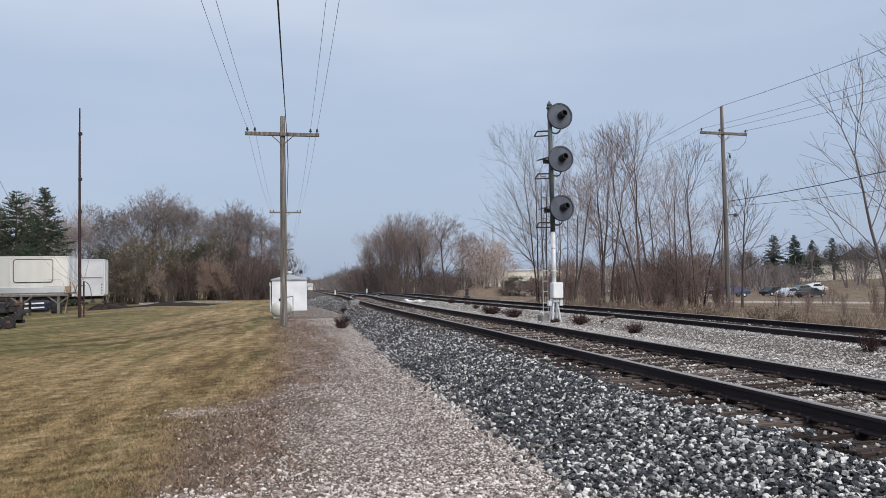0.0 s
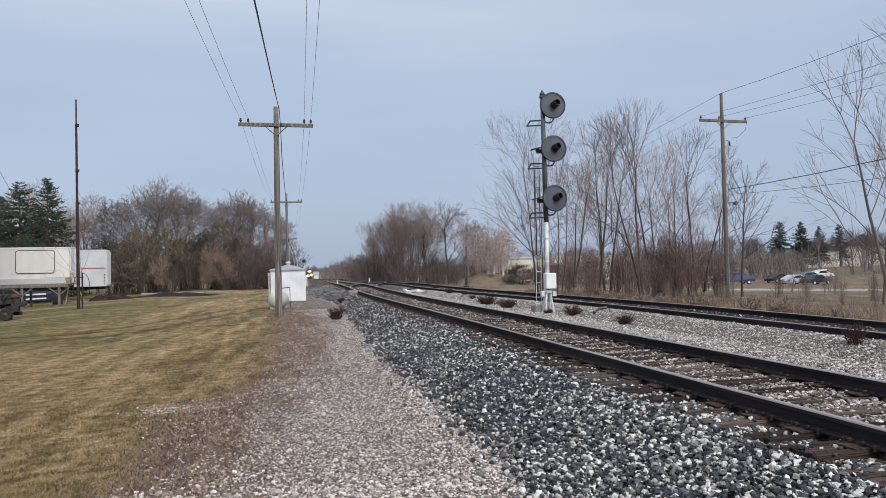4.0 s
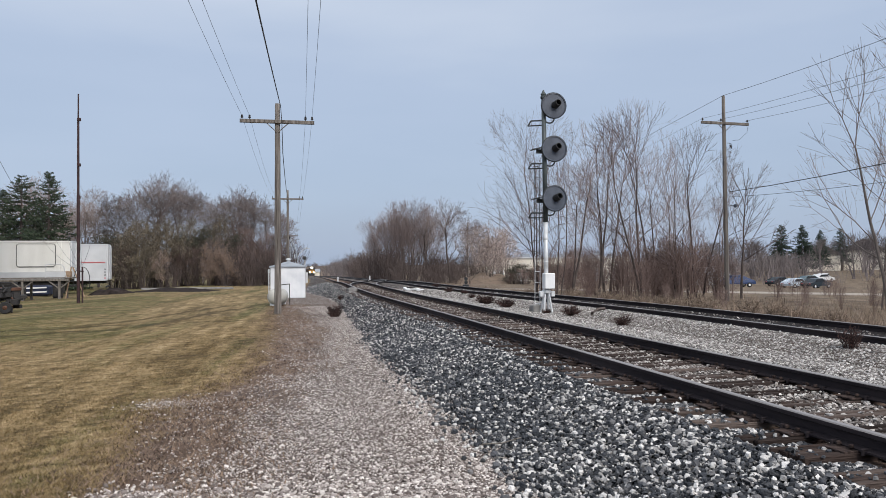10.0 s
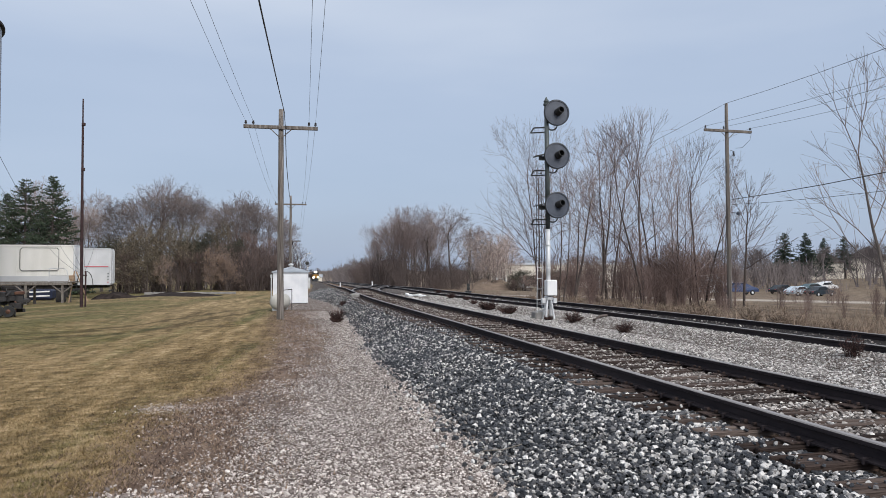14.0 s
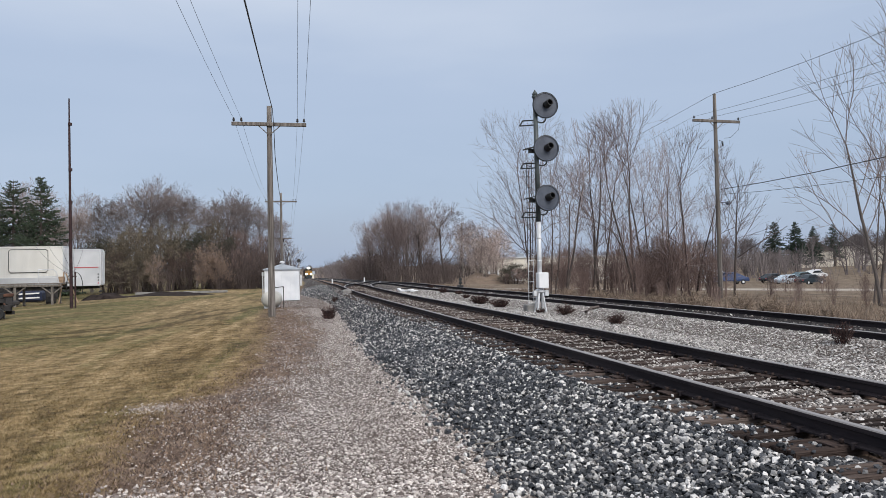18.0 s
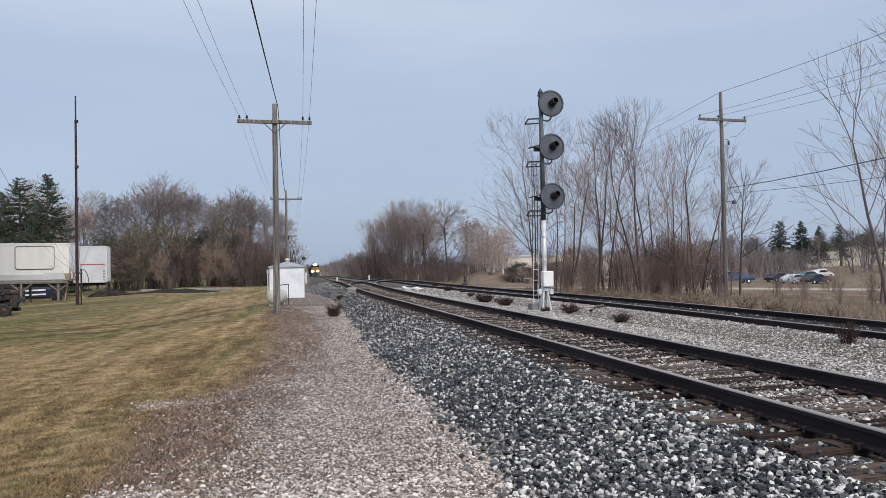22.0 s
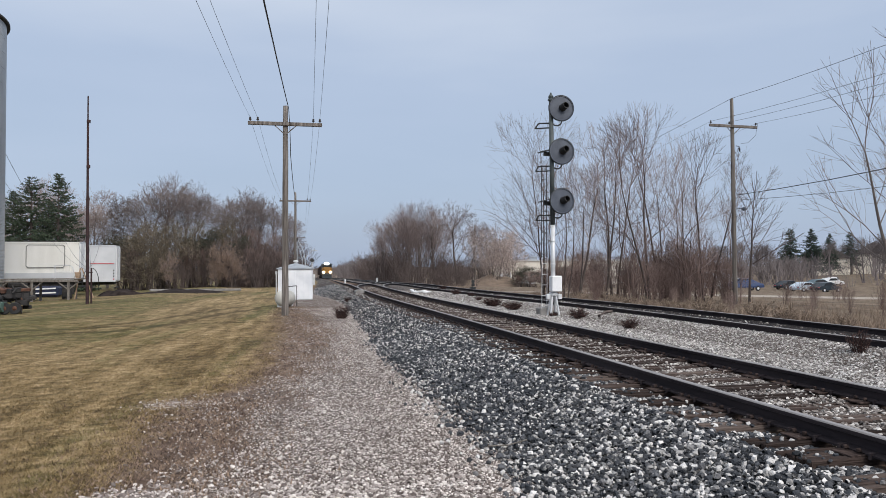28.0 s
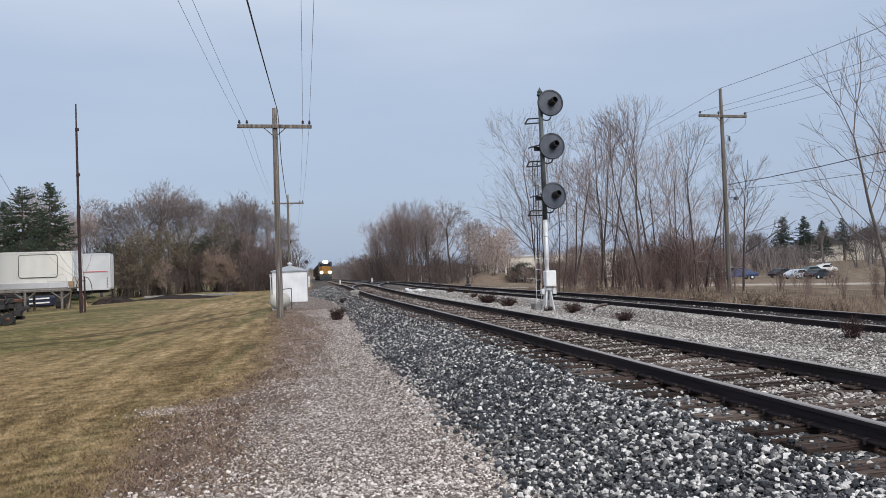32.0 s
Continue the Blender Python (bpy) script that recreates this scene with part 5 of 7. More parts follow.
part("tank_shell", bm, M["tankcream"], t, smooth=True)
for u in (-0.32, 0.32):
    part("tank_foot", box(B(), (u, 0, 0.1), (0.08, 0.4, 0.2), 0.01), M["silver"], t)
part("valve_cover", lathe(B(), [(0.1, 0.70), (0.1, 0.80), (0.06, 0.84)], 10), M["chassis"], t)
bm = B()
tube(bm, (0.1, -0.45, 0.0), (0.1, -0.45, 0.9), 0.016, n=6)
tube(bm, (0.1, -0.45, 0.9), (0.05, -0.1, 0.86), 0.016, n=6)
part("gas_pipe", bm, M["chassis"], t)


# ---------------------------------------------------------------- trees
class Limbs:
    """Collects tapered tubes into one vertex and face list."""

    def __init__(self):
        self.v, self.f = [], []

    def tube(self, pts, radii, k):
        base = len(self.v)
        for i, (p, r) in enumerate(zip(pts, radii)):
            d = (pts[min(i + 1, len(pts) - 1)] - pts[max(i - 1, 0)]).normalized()
            a = d.orthogonal().normalized()
            b = d.cross(a)
            for j in range(k):
                t = 2 * math.pi * j / k
                self.v.append(p + (a * math.cos(t) + b * math.sin(t)) * r)
        for i in range(len(pts) - 1):
            for j in range(k):
                q = base + i * k
                self.f.append((q + j, q + (j + 1) % k, q + k + (j + 1) % k, q + k + j))

    def mesh(self, name, mat):
        return mesh_from(name, [tuple(p) for p in self.v], self.f, mat, False)


TALL = {}      # height of each kind of tree as built
STYLES = {
    # broad old tree: a short bole, wide limbs and a rounded crown of fine twigs
    "broad": dict(h=10, r=0.19, stems=1, clear=0.24, limbs=6, spread=(0.35, 1.1), lead=(0.06, 0.26), side=(0.42, 0.80), ratio=(0.74, 0.90), up=0.01, wob=0.075, first=0.24, depth=7, third=0.22, shoot=0.32, rmin=0.0095, cut=0.030),
    # tall upright tree, several stems and wand-like shoots
    "wand": dict(h=10, r=0.11, stems=4, clear=0.20, limbs=5, spread=(0.15, 0.45), lead=(0.04, 0.16), side=(0.22, 0.45), ratio=(0.76, 0.92), up=0.036, wob=0.085, first=0.25, depth=5, third=0.2, shoot=0.30, rmin=0.0080, cut=0.026),
    # slender trackside tree, acute forks and ascending branches
    "slender": dict(h=8, r=0.058, stems=2, clear=0.26, limbs=6, spread=(0.30, 0.80), lead=(0.06, 0.25), side=(0.32, 0.62), ratio=(0.70, 0.88), up=0.02, wob=0.11, first=0.19, depth=4, third=0.15, shoot=0.46, rmin=0.0038, cut=0.020),
    # trackside tree with long arching side branches
    "arching": dict(h=8, r=0.05, stems=3, clear=0.16, limbs=8, spread=(0.45, 1.0), lead=(0.06, 0.24), side=(0.40, 0.78), ratio=(0.72, 0.88), up=0.016, wob=0.15, first=0.2, depth=4, third=0.12, shoot=0.52, rmin=0.0032, cut=0.018),
    # open young tree, a few long wands
    "open": dict(lean=0.13, h=9, r=0.062, stems=2, clear=0.14, limbs=6, spread=(0.35, 0.85), lead=(0.04, 0.18), side=(0.30, 0.60), ratio=(0.74, 0.90), up=0.026, wob=0.1, first=0.2, depth=4, third=0.15, shoot=0.48, rmin=0.0042, cut=0.020),
    # small slim tree with a single straight stem
    "sapling": dict(h=5, r=0.044, stems=1, clear=0.22, limbs=11, spread=(0.45, 0.85), lead=(0.05, 0.2), side=(0.35, 0.6), ratio=(0.66, 0.84), up=0.02, wob=0.09, first=0.20, depth=3, third=0.1, shoot=0.45, rmin=0.0034, cut=0.016),
    # low dense tree of the wood's edge
    "dense": dict(h=6, r=0.07, stems=4, clear=0.08, limbs=8, spread=(0.35, 1.0), lead=(0.1, 0.3), side=(0.45, 0.8), ratio=(0.70, 0.86), up=0.03, wob=0.12, first=0.20, depth=4, third=0.2, shoot=0.30, rmin=0.0075, cut=0.024),
    # far-off tree, fewer and heavier twigs
    "far": dict(h=9.5, r=0.20, stems=2, clear=0.2, limbs=6, spread=(0.2, 0.8), lead=(0.08, 0.26), side=(0.35, 0.7), ratio=(0.74, 0.88), up=0.03, wob=0.09, first=0.26, depth=4, third=0.2, shoot=0.22, rmin=0.020, cut=0.05),
    # low thicket of thin shoots
    "shrub": dict(h=2.5, r=0.017, stems=8, clear=0.12, limbs=4, spread=(0.25, 0.75), lead=(0.05, 0.25), side=(0.35, 0.7), ratio=(0.65, 0.85), up=0.03, wob=0.10, first=0.30, depth=2, third=0.1, shoot=0.35, rmin=0.0042, cut=0.009),
}


def fork(big, fine, rng, p, d, length, r, depth, q):
    """One piece of a limb, the shoots along it and the forks at its end."""
    n = 3 if depth > 1 else 2
    pts, rad = [p.copy()], [r]
    end = max(r * 0.80, q["rmin"] * 0.7)
    shoots = []
    for i in range(n):
        w = q["wob"]
        d = (d + Vector((rng.gauss(0, w), rng.gauss(0, w), rng.gauss(0, w * 0.6) + q["up"]))).normalized()
        p = p + d * (length / n)
        pts.append(p.copy())
        rad.append(r + (end - r) * (i + 1) / n)
        if depth > 0 and rng.random() < q["shoot"]:
            shoots.append((p.copy(), d.copy()))
    (big if r > q["cut"] else fine).tube(pts, rad, 6 if r > 0.05 else 4 if r > q["cut"] else 3)
    for sp_, sd in shoots:
        side = Quaternion(sd, rng.uniform(0, 6.28)) @ sd.orthogonal().normalized()
        a = rng.uniform(*q["side"]) * 1.15
        fork(big, fine, rng, sp_, (sd * math.cos(a) + side * math.sin(a)).normalized(), length * rng.uniform(0.45, 0.8), max(end * 0.45, q["rmin"]), min(depth - 1, 1), q)
    if depth <= 0:
        return
    spin, kids = rng.uniform(0, 6.28), 3 if rng.random() < q["third"] else 2
    for j in range(kids):
        a = rng.uniform(*(q["side"] if j else q["lead"]))
        side = Quaternion(d, spin + j * 6.283 / kids + rng.gauss(0, 0.3)) @ d.orthogonal().normalized()
        nd = (d * math.cos(a) + side * math.sin(a)).normalized()
        fork(big, fine, rng, p, nd, length * rng.uniform(*q["ratio"]), max(end * (0.68 if j else 0.90), q["rmin"]), depth - (1 if j == 0 or rng.random() < 0.75 else 2), q)


def bare_tree(style, seed, bark, twig, name="bare_tree", label="", leaves=0, leafmat="deadleaf", leaf=(0.035, 0.085)):
    q = STYLES[style]
    rng = random.Random(seed)
    big, fine = Limbs(), Limbs()
    H = q["h"]
    for s in range(q["stems"]):
        a = rng.uniform(0, 6.28)
        many = q["stems"] > 1
        lean = rng.uniform(0.05, q.get("lean", 0.26)) if many else rng.uniform(0, 0.05)
        d = Vector((math.cos(a) * lean, math.sin(a) * lean, 1)).normalized()
        p = Vector((math.cos(a), math.sin(a), 0)) * (rng.uniform(0.04, 0.05 * H) if many else 0) + Vector((0, 0, -0.15))
        k = rng.uniform(0.72, 1.0) if many and s else 1.0
        r = q["r"] * k
        pts, rad, steps = [p.copy()], [r * 1.25], 9
        for i in range(steps):      # the stem, limbs leaving it above the clear length
            d = (d + Vector((rng.gauss(0, 0.035), rng.gauss(0, 0.035), 0.05))).normalized()
            p = p + d * (H * k * 0.62 / steps)
            f = (i + 1) / steps
            pts.append(p.copy())
            rad.append(r * (1 - 0.62 * f))
            lo = q["clear"] / 0.62
            if f > lo:
                count = q["limbs"] / (steps * (1 - lo))
                for _ in range(int(count) + (rng.random() < count % 1)):
                    g = (f - lo) / (1 - lo)
                    a2 = q["spread"][1] + (q["spread"][0] - q["spread"][1]) * g + rng.gauss(0, 0.08)
                    side = Quaternion(d, rng.uniform(0, 6.28)) @ d.orthogonal().normalized()
                    fork(big, fine, rng, p, (d * math.cos(a2) + side * math.sin(a2)).normalized(), H * k * q["first"] * rng.uniform(0.62, 1.0) * (1 - 0.35 * g), max(rad[-1] * rng.uniform(0.42, 0.62), q["rmin"]), q["depth"] - (rng.random() < 0.3), q)
        big.tube(pts, rad, 8)
        for _ in range(2):
            fork(big, fine, rng, p, (d + Vector((rng.gauss(0, 0.16), rng.gauss(0, 0.16), 0))).normalized(), H * k * q["first"] * 0.62, rad[-1] * 0.85, q["depth"] - 1, q)
    s = H / max(v.z for v in fine.v)
    for part_ in (big, fine):
        part_.v = [v * s for v in part_.v]
    t = tagged(new(name), label, "tree" if style != "shrub" else "shrub")
    if style == "shrub":      # nothing but shoots from the ground
        n0 = len(fine.v)
        fine.v += big.v
        fine.f += [tuple(i + n0 for i in f) for f in big.f]
    else:
        tm = new("trunk", big.mesh("trunk", M[bark]))
        tm.parent = t
    cm = new("stem_tuft" if style == "shrub" else "crown", fine.mesh("crown", M[twig]))
    cm.parent = t
    tagged(cm, kind="stuff")
    if leaves:
        nr = np.random.default_rng(seed)
        fv = np.array([tuple(v) for v in fine.v])
        lv = fv[nr.integers(0, len(fv), leaves)] + nr.normal(0, 0.07, (leaves, 3))
        a, b = nr.normal(0, 1, lv.shape), nr.normal(0, 1, lv.shape)
        s = nr.uniform(*leaf, (leaves, 1))
        a, b = a / np.linalg.norm(a, axis=1, keepdims=True) * s, b / np.linalg.norm(b, axis=1, keepdims=True) * s
        v = np.stack([lv - a, lv + b, lv + a], 1).reshape(-1, 3)
        lf = new("leaves", mesh_from("leaves", v, np.arange(3 * leaves).reshape(leaves, 3), M[leafmat]))
        lf.parent = t
        tagged(lf, "pale opening buds" if leafmat == "bud" else "clinging foliage", kind="stuff")
    TALL[t.name] = H
    return t


def conifer(seed, height, mat, name, label, width=0.24, clear=0.06):
    """Whorls of drooping boughs that carry sprays of needles."""
    rng = random.Random(seed)
    nr = np.random.default_rng(seed)
    t = tagged(new(name), label, "tree")
    trunk, boughs = Limbs(), Limbs()
    trunk.tube([Vector((0, 0, -0.2)), Vector((0.05, 0, height * 0.5)), Vector((0, 0.03, height * 0.99))], [0.16 * height / 10, 0.1 * height / 10, 0.015], 7)
    sprays = []      # (place, direction, length)
    z = height * clear
    while z < height * 0.975:
        f = 1 - z / height
        reach = height * width * f ** 0.82 * rng.uniform(0.82, 1.12)
        for k in range(rng.randint(5, 7)):
            a = rng.uniform(0, 2 * math.pi)
            rr = reach * rng.uniform(0.62, 1.12) + 0.08
            c_, s_ = math.cos(a), math.sin(a)
            droop = rng.uniform(-0.50, -0.16) * min(1, f * 2.2) + 0.25 * (1 - min(1, f * 2.2))
            pts = [Vector((0, 0, z)), Vector((c_ * rr * 0.55, s_ * rr * 0.55, z + droop * rr * 0.6)), Vector((c_ * rr, s_ * rr, z + droop * rr + 0.16 * rr))]
            boughs.tube(pts, [0.032, 0.018, 0.006], 3)
            n = int(8 + rr * 20)
            for _ in range(n):
                g = rng.uniform(0.15, 1.0)
                c = pts[0].lerp(pts[1], g * 2) if g < 0.5 else pts[1].lerp(pts[2], min(1, g * 2 - 1))
                side = rng.choice((-1, 1))
                d = Vector((c_ * 0.75 - s_ * side * rng.uniform(0.3, 1), s_ * 0.75 + c_ * side * rng.uniform(0.3, 1), rng.uniform(-0.75, 0.05))).normalized()
                sprays.append((c + Vector((rng.gauss(0, 0.05), rng.gauss(0, 0.05), rng.gauss(0, 0.04))), d, rng.uniform(0.16, 0.42) * (0.28 + 0.72 * f)))
        z += height * 0.017 * rng.uniform(0.6, 1.4)
    c = np.array([tuple(v[0]) for v in sprays])
    d = np.array([tuple(v[1]) for v in sprays])
    ln = np.array([[v[2]] for v in sprays])
    n = len(c)
    vs, fs = [], []
    for k in range(2):
        e = d + nr.normal(0, 0.45, (n, 3))
        e = e / np.linalg.norm(e, axis=1, keepdims=True) * ln * nr.uniform(0.6, 1.1, (n, 1))
        w = nr.normal(0, 1, (n, 3))
        w = w / np.linalg.norm(w, axis=1, keepdims=True) * nr.uniform(0.038, 0.078, (n, 1))
        vs.append(np.stack([c - w * 0.5, c + e * 0.45 + w, c + e, c + e * 0.45 - w], 1).reshape(-1, 3))
        fs.append(np.arange(4 * n).reshape(n, 4) + 4 * n * k)
    for nm, me in (("trunk", trunk.mesh("trunk", M["bark"])), ("branchwork", boughs.mesh("branchwork", M["bark"])), ("needles", mesh_from("needles", np.concatenate(vs), np.concatenate(fs), M[mat]))):
        o = new(nm, me)
        o.parent = t
        if nm != "trunk":
            tagged(o, kind="stuff")
    TALL[t.name] = height
    return t


class Brush:
    """Countless leafless shrubs further off, gathered into one spread."""

    def __init__(self, seed, height, stems, r):
        self.rng, self.v, self.f, self.n, self.kinds = random.Random(seed), [], [], 0, []
        for k in range(4):
            lm = Limbs()
            q = dict(wob=0.10, up=0.02, shoot=0.22, cut=9.0, rmin=r * 0.45, side=(0.3, 0.65), lead=(0.05, 0.22), ratio=(0.6, 0.85), third=0.1)
            for _ in range(stems):
                a, lean = self.rng.uniform(0, 6.28), self.rng.uniform(0.05, 0.5)
                p = Vector((math.cos(a), math.sin(a), 0)) * self.rng.uniform(0, 0.16 * height)
                fork(lm, lm, self.rng, p, Vector((math.cos(a) * lean, math.sin(a) * lean, 1)).normalized(), height * 0.5, r, 2, q)
            self.kinds.append((np.array([tuple(v) for v in lm.v]), np.array(lm.f)))

    def add(self, x, y, s):
        v, f = self.kinds[self.rng.randrange(4)]
        a = self.rng.uniform(0, 6.28)
        c, d = math.cos(a) * s, math.sin(a) * s
        self.v.append(np.stack([v[:, 0] * c - v[:, 1] * d + x, v[:, 0] * d + v[:, 1] * c + y, v[:, 2] * s + G(x, y) - 0.05], -1))
        self.f.append(f + self.n)
        self.n += len(v)

    def done(self, name, mat, label):
        tagged(new(name, mesh_from(name, np.concatenate(self.v), np.concatenate(self.f), M[mat])), label, "brush", kind="stuff")


SET = set()


def plant(proto, x, y, scale, rz, group, label=""):
    """Sets the first of a kind in place, or copies it."""
    if proto.name not in SET:
        SET.add(proto.name)
        m = pose(x, y, G(x, y), 0, 0, rz)
        proto.matrix_basis = m @ Matrix.Diagonal((*scale, 1))
        ob = proto
    else:
        ob = copy_thing(proto, pose(x, y, G(x, y), 0, 0, rz))
        ob.scale = scale
    return tagged(ob, label, group=group)


class Grove:
    def __init__(self, protos, group, seed):
        self.p, self.group, self.rng = protos, group, random.Random(seed)

    def add(self, x, y, s, k=None, tall=1.0, label=""):
        i = self.rng.randrange(len(self.p)) if k is None else k
        w = s * self.rng.uniform(0.92, 1.08)
        plant(self.p[i], x, y, (w, w, s * tall), self.rng.uniform(0, 360), self.group, label)

    def stand(self, rows):
        """Trees of given heights: x, y, height, which one, breadth."""
        for x, y, h, i, wide in rows:
            i %= len(self.p)
            k = h / TALL[self.p[i].name]
            plant(self.p[i], x, y, (k * wide, k * wide, k), self.rng.uniform(0, 360), self.group)


slender = [bare_tree("slender", 20 + k, "bark", "twig", label="slender leafless tree with upswept grey-brown branches") for k in range(4)]
arching = [bare_tree("arching", 50 + k, "bark", "twig", label="leafless multi-stemmed tree with long arching twigs") for k in range(3)]
sapling = [bare_tree("sapling", 30, "bark", "twig_wood", label="small slim leafless tree beside the siding")]
pale = [bare_tree("open", 60 + k, "bark_light", "twig_light", label="pale leafless tree with a few long upswept limbs") for k in range(2)]
broad = [bare_tree("broad", 80 + k, "bark", "twig_wood", label="large leafless tree with a rounded twiggy crown") for k in range(3)]
broad_pale = [bare_tree("broad", 90 + k, "bark_light", "twig_light", label="pale leafless tree with a rounded twiggy crown") for k in range(2)]
wand = [bare_tree("wand", 70 + k, "bark_light", "twig", label="pale leafless tree with many upright wand-like twigs") for k in range(3)]
far_tree = [bare_tree("far", 160 + k, "twig_hazed", "twig_hazed", label="distant leafless tree in the woods") for k in range(3)]
shrub = [bare_tree("shrub", 100 + k, "twig_red", "twig_red", "bare_shrub", "red-brown leafless shrub in the trackside thicket") for k in range(3)]
leafy = [bare_tree("dense", 120 + k, "bark", "twig_olive", "brown_leaf_tree", "small tree still holding dull olive-brown leaves", 4200, "oliveleaf") for k in range(2)]
tan_leafy = [bare_tree("dense", 130 + k, "bark", "twig", "brown_leaf_tree", "small tree still holding pale tan dead leaves", 6500, "deadleaf") for k in range(2)]
thick = [bare_tree("dense", 150 + k, "bark", "twig_red", label="dense brown leafless tree at the wood's edge") for k in range(2)]
juniper = [bare_tree("dense", 140 + k, "bark", "twig_olive", "dark_evergreen", "dull dark green evergreen at the wood's edge", 9000, "juniper", (0.04, 0.09)) for k in range(2)]
bud = [bare_tree("dense", 97, "bark_light", "twig_bud", label="pale budding tree with a rounded twiggy crown", leaves=5200, leafmat="bud", leaf=(0.03, 0.06))]

gf, gs = Grove(far_tree, "distant woods", 12), Brush(13, 2.5, 6, 0.030)
g1, g2, g3, g4, g5 = Grove(slender, "trackside trees", 1), Grove(arching, "trackside trees", 2), Grove(pale, "trackside trees", 3), Grove(shrub, "trackside shrubs", 4), Grove(sapling, "trackside trees", 5)
r_ = random.Random(9)
# trackside thicket beyond the siding: x, y, height, which, breadth
g1.stand([(13.84, 30.5, 8.43, 0, 1.0), (15.67, 31.5, 8.87, 1, 1.0), (17.37, 33.0, 9.08, 2, 0.9), (17.8, 30.5, 9.84, 3, 1.0), (20.05, 32.5, 10.18, 0, 0.85), (20.14, 31.0, 8.3, 2, 0.8), (20.86, 30.5, 8.35, 3, 0.9), (23.08, 32.0, 6.91, 0, 0.75)])
g2.stand([(13.49, 31.0, 8.9, 0, 0.75), (13.55, 33.5, 9.68, 1, 0.72), (18.98, 30, 7.15, 2, 0.9), (18.39, 35.5, 5.6, 0, 1.0)])
g3.stand([(21.7, 19.7, 10.6, 0, 1.05), (22.2, 19.2, 10.0, 1, 1.05), (21.5, 20.8, 9.0, 1, 0.9)])
g5.stand([(21.55, 28.3, 6.22, 0, 1.0)])
for k in range(22):
    x = r_.uniform(12.6, 22.0)
    g4.add(x, 30.6 + r_.uniform(-1.2, 4.5) + 0.1 * (16 - x), r_.uniform(0.55, 1.15))
for k in range(13):
    g4.add(r_.uniform(16.8, 20.6), r_.uniform(29.4, 33.5), r_.uniform(0.9, 1.65))
for k in range(34):
    y = r_.uniform(37, 50)
    g4.add(y * r_.uniform(0.444, 0.699), y, r_.uniform(0.75, 1.35))
for k in range(26):
    g4.add(r_.uniform(15.0, 32), r_.uniform(17, 34), r_.uniform(0.25, 0.5))

# trees along the far side of the line
g17 = Brush(27, 2.5, 9, 0.016)
gw, gp, gb, gx = Grove(wand, "trees along the line", 5), Grove(broad, "trees along the line", 6), Grove(bud, "trees along the line", 17), Grove(broad_pale, "trees along the line", 18)
gw.stand([(17.96, 118, 10.88, 0, 0.95), (18.36, 112, 11.87, 1, 0.95), (19.49, 108, 12.79, 2, 1.0), (20.79, 106, 13.01, 0, 1.0), (23.55, 110, 12.32, 1, 1.0), (18.11, 104, 10.29, 2, 0.9), (18.92, 100, 10.65, 1, 0.9), (25.64, 112, 10.96, 2, 0.9), (18.67, 130, 8.84, 1, 0.9), (24.43, 120, 11.46, 0, 1.1)])
gp.stand([(24.07, 93, 11.88, 1, 1.15), (23.43, 104, 11.24, 1, 1.0), (30.23, 108, 10.83, 2, 1.0)])
gb.stand([(30.0, 96, 9.05, 0, 1.0), (32.4, 98, 8.97, 0, 0.95), (34.77, 102, 7.98, 0, 1.0), (29.79, 101, 8.57, 0, 0.95), (29.42, 92, 6.75, 0, 0.9)])
for k in range(14):
    y = r_.uniform(150, 210)
    gx.add(float(main_x(y)) + r_.uniform(10.0, 16), y, r_.uniform(0.5, 0.7))
for k in range(120):
    y = r_.uniform(92, 190)
    g17.add(min(0.25 * y, float(main_x(y)) + r_.uniform(7.0, 13) + max(0, 104 - y) * r_.uniform(0, 0.9)), y, r_.uniform(1.0, 2.0))
for k in range(16):
    g17.add(r_.uniform(31.5, 44), r_.uniform(84, 94), r_.uniform(0.7, 1.15))
for k in range(8):
    g17.add(r_.uniform(21, 26), r_.uniform(88, 94), r_.uniform(0.7, 1.2))
for k in range(30):
    y = r_.uniform(97, 116)
    g17.add(y * r_.uniform(0.225, 0.289), y, r_.uniform(0.9, 1.6))
for k in range(44):
    y = r_.uniform(86, 94)
    g17.add(y * r_.uniform(0.179, 0.271), y, r_.uniform(0.45, 1.0))
# dense brush in front of the pale warehouse
for k in range(22):
    g17.add(r_.uniform(33, 50), r_.uniform(80, 100), r_.uniform(0.6, 1.0))

g15 = Grove(juniper, "low evergreens before the warehouse", 15)
g15.stand([(31.8, 89, 2.2, 0, 1.7), (33.2, 90, 2.9, 1, 1.8), (34.6, 88, 2.6, 0, 1.8), (36.0, 87, 2.8, 1, 1.7), (37.6, 86, 2.9, 0, 1.7)])
g16 = Grove(thick, "trees along the line", 16)
g16.stand([(30.6, 87, 1.7, 0, 1.6), (32.0, 86, 2.1, 1, 1.6), (33.4, 85, 2.4, 1, 1.5), (34.4, 85, 2.3, 0, 1.6), (35.4, 86, 2.6, 0, 1.5), (36.8, 85, 2.8, 1, 1.5), (38.2, 85, 2.9, 0, 1.5)])

# wood behind the lawn
g7, g6 = Grove(broad, "wood behind the lawn", 7), Grove(broad_pale, "wood behind the lawn", 19)
g8, g9, g12 = Grove(leafy, "wood behind the lawn", 8), Grove(juniper, "wood behind the lawn", 9), Grove(tan_leafy, "wood behind the lawn", 10)
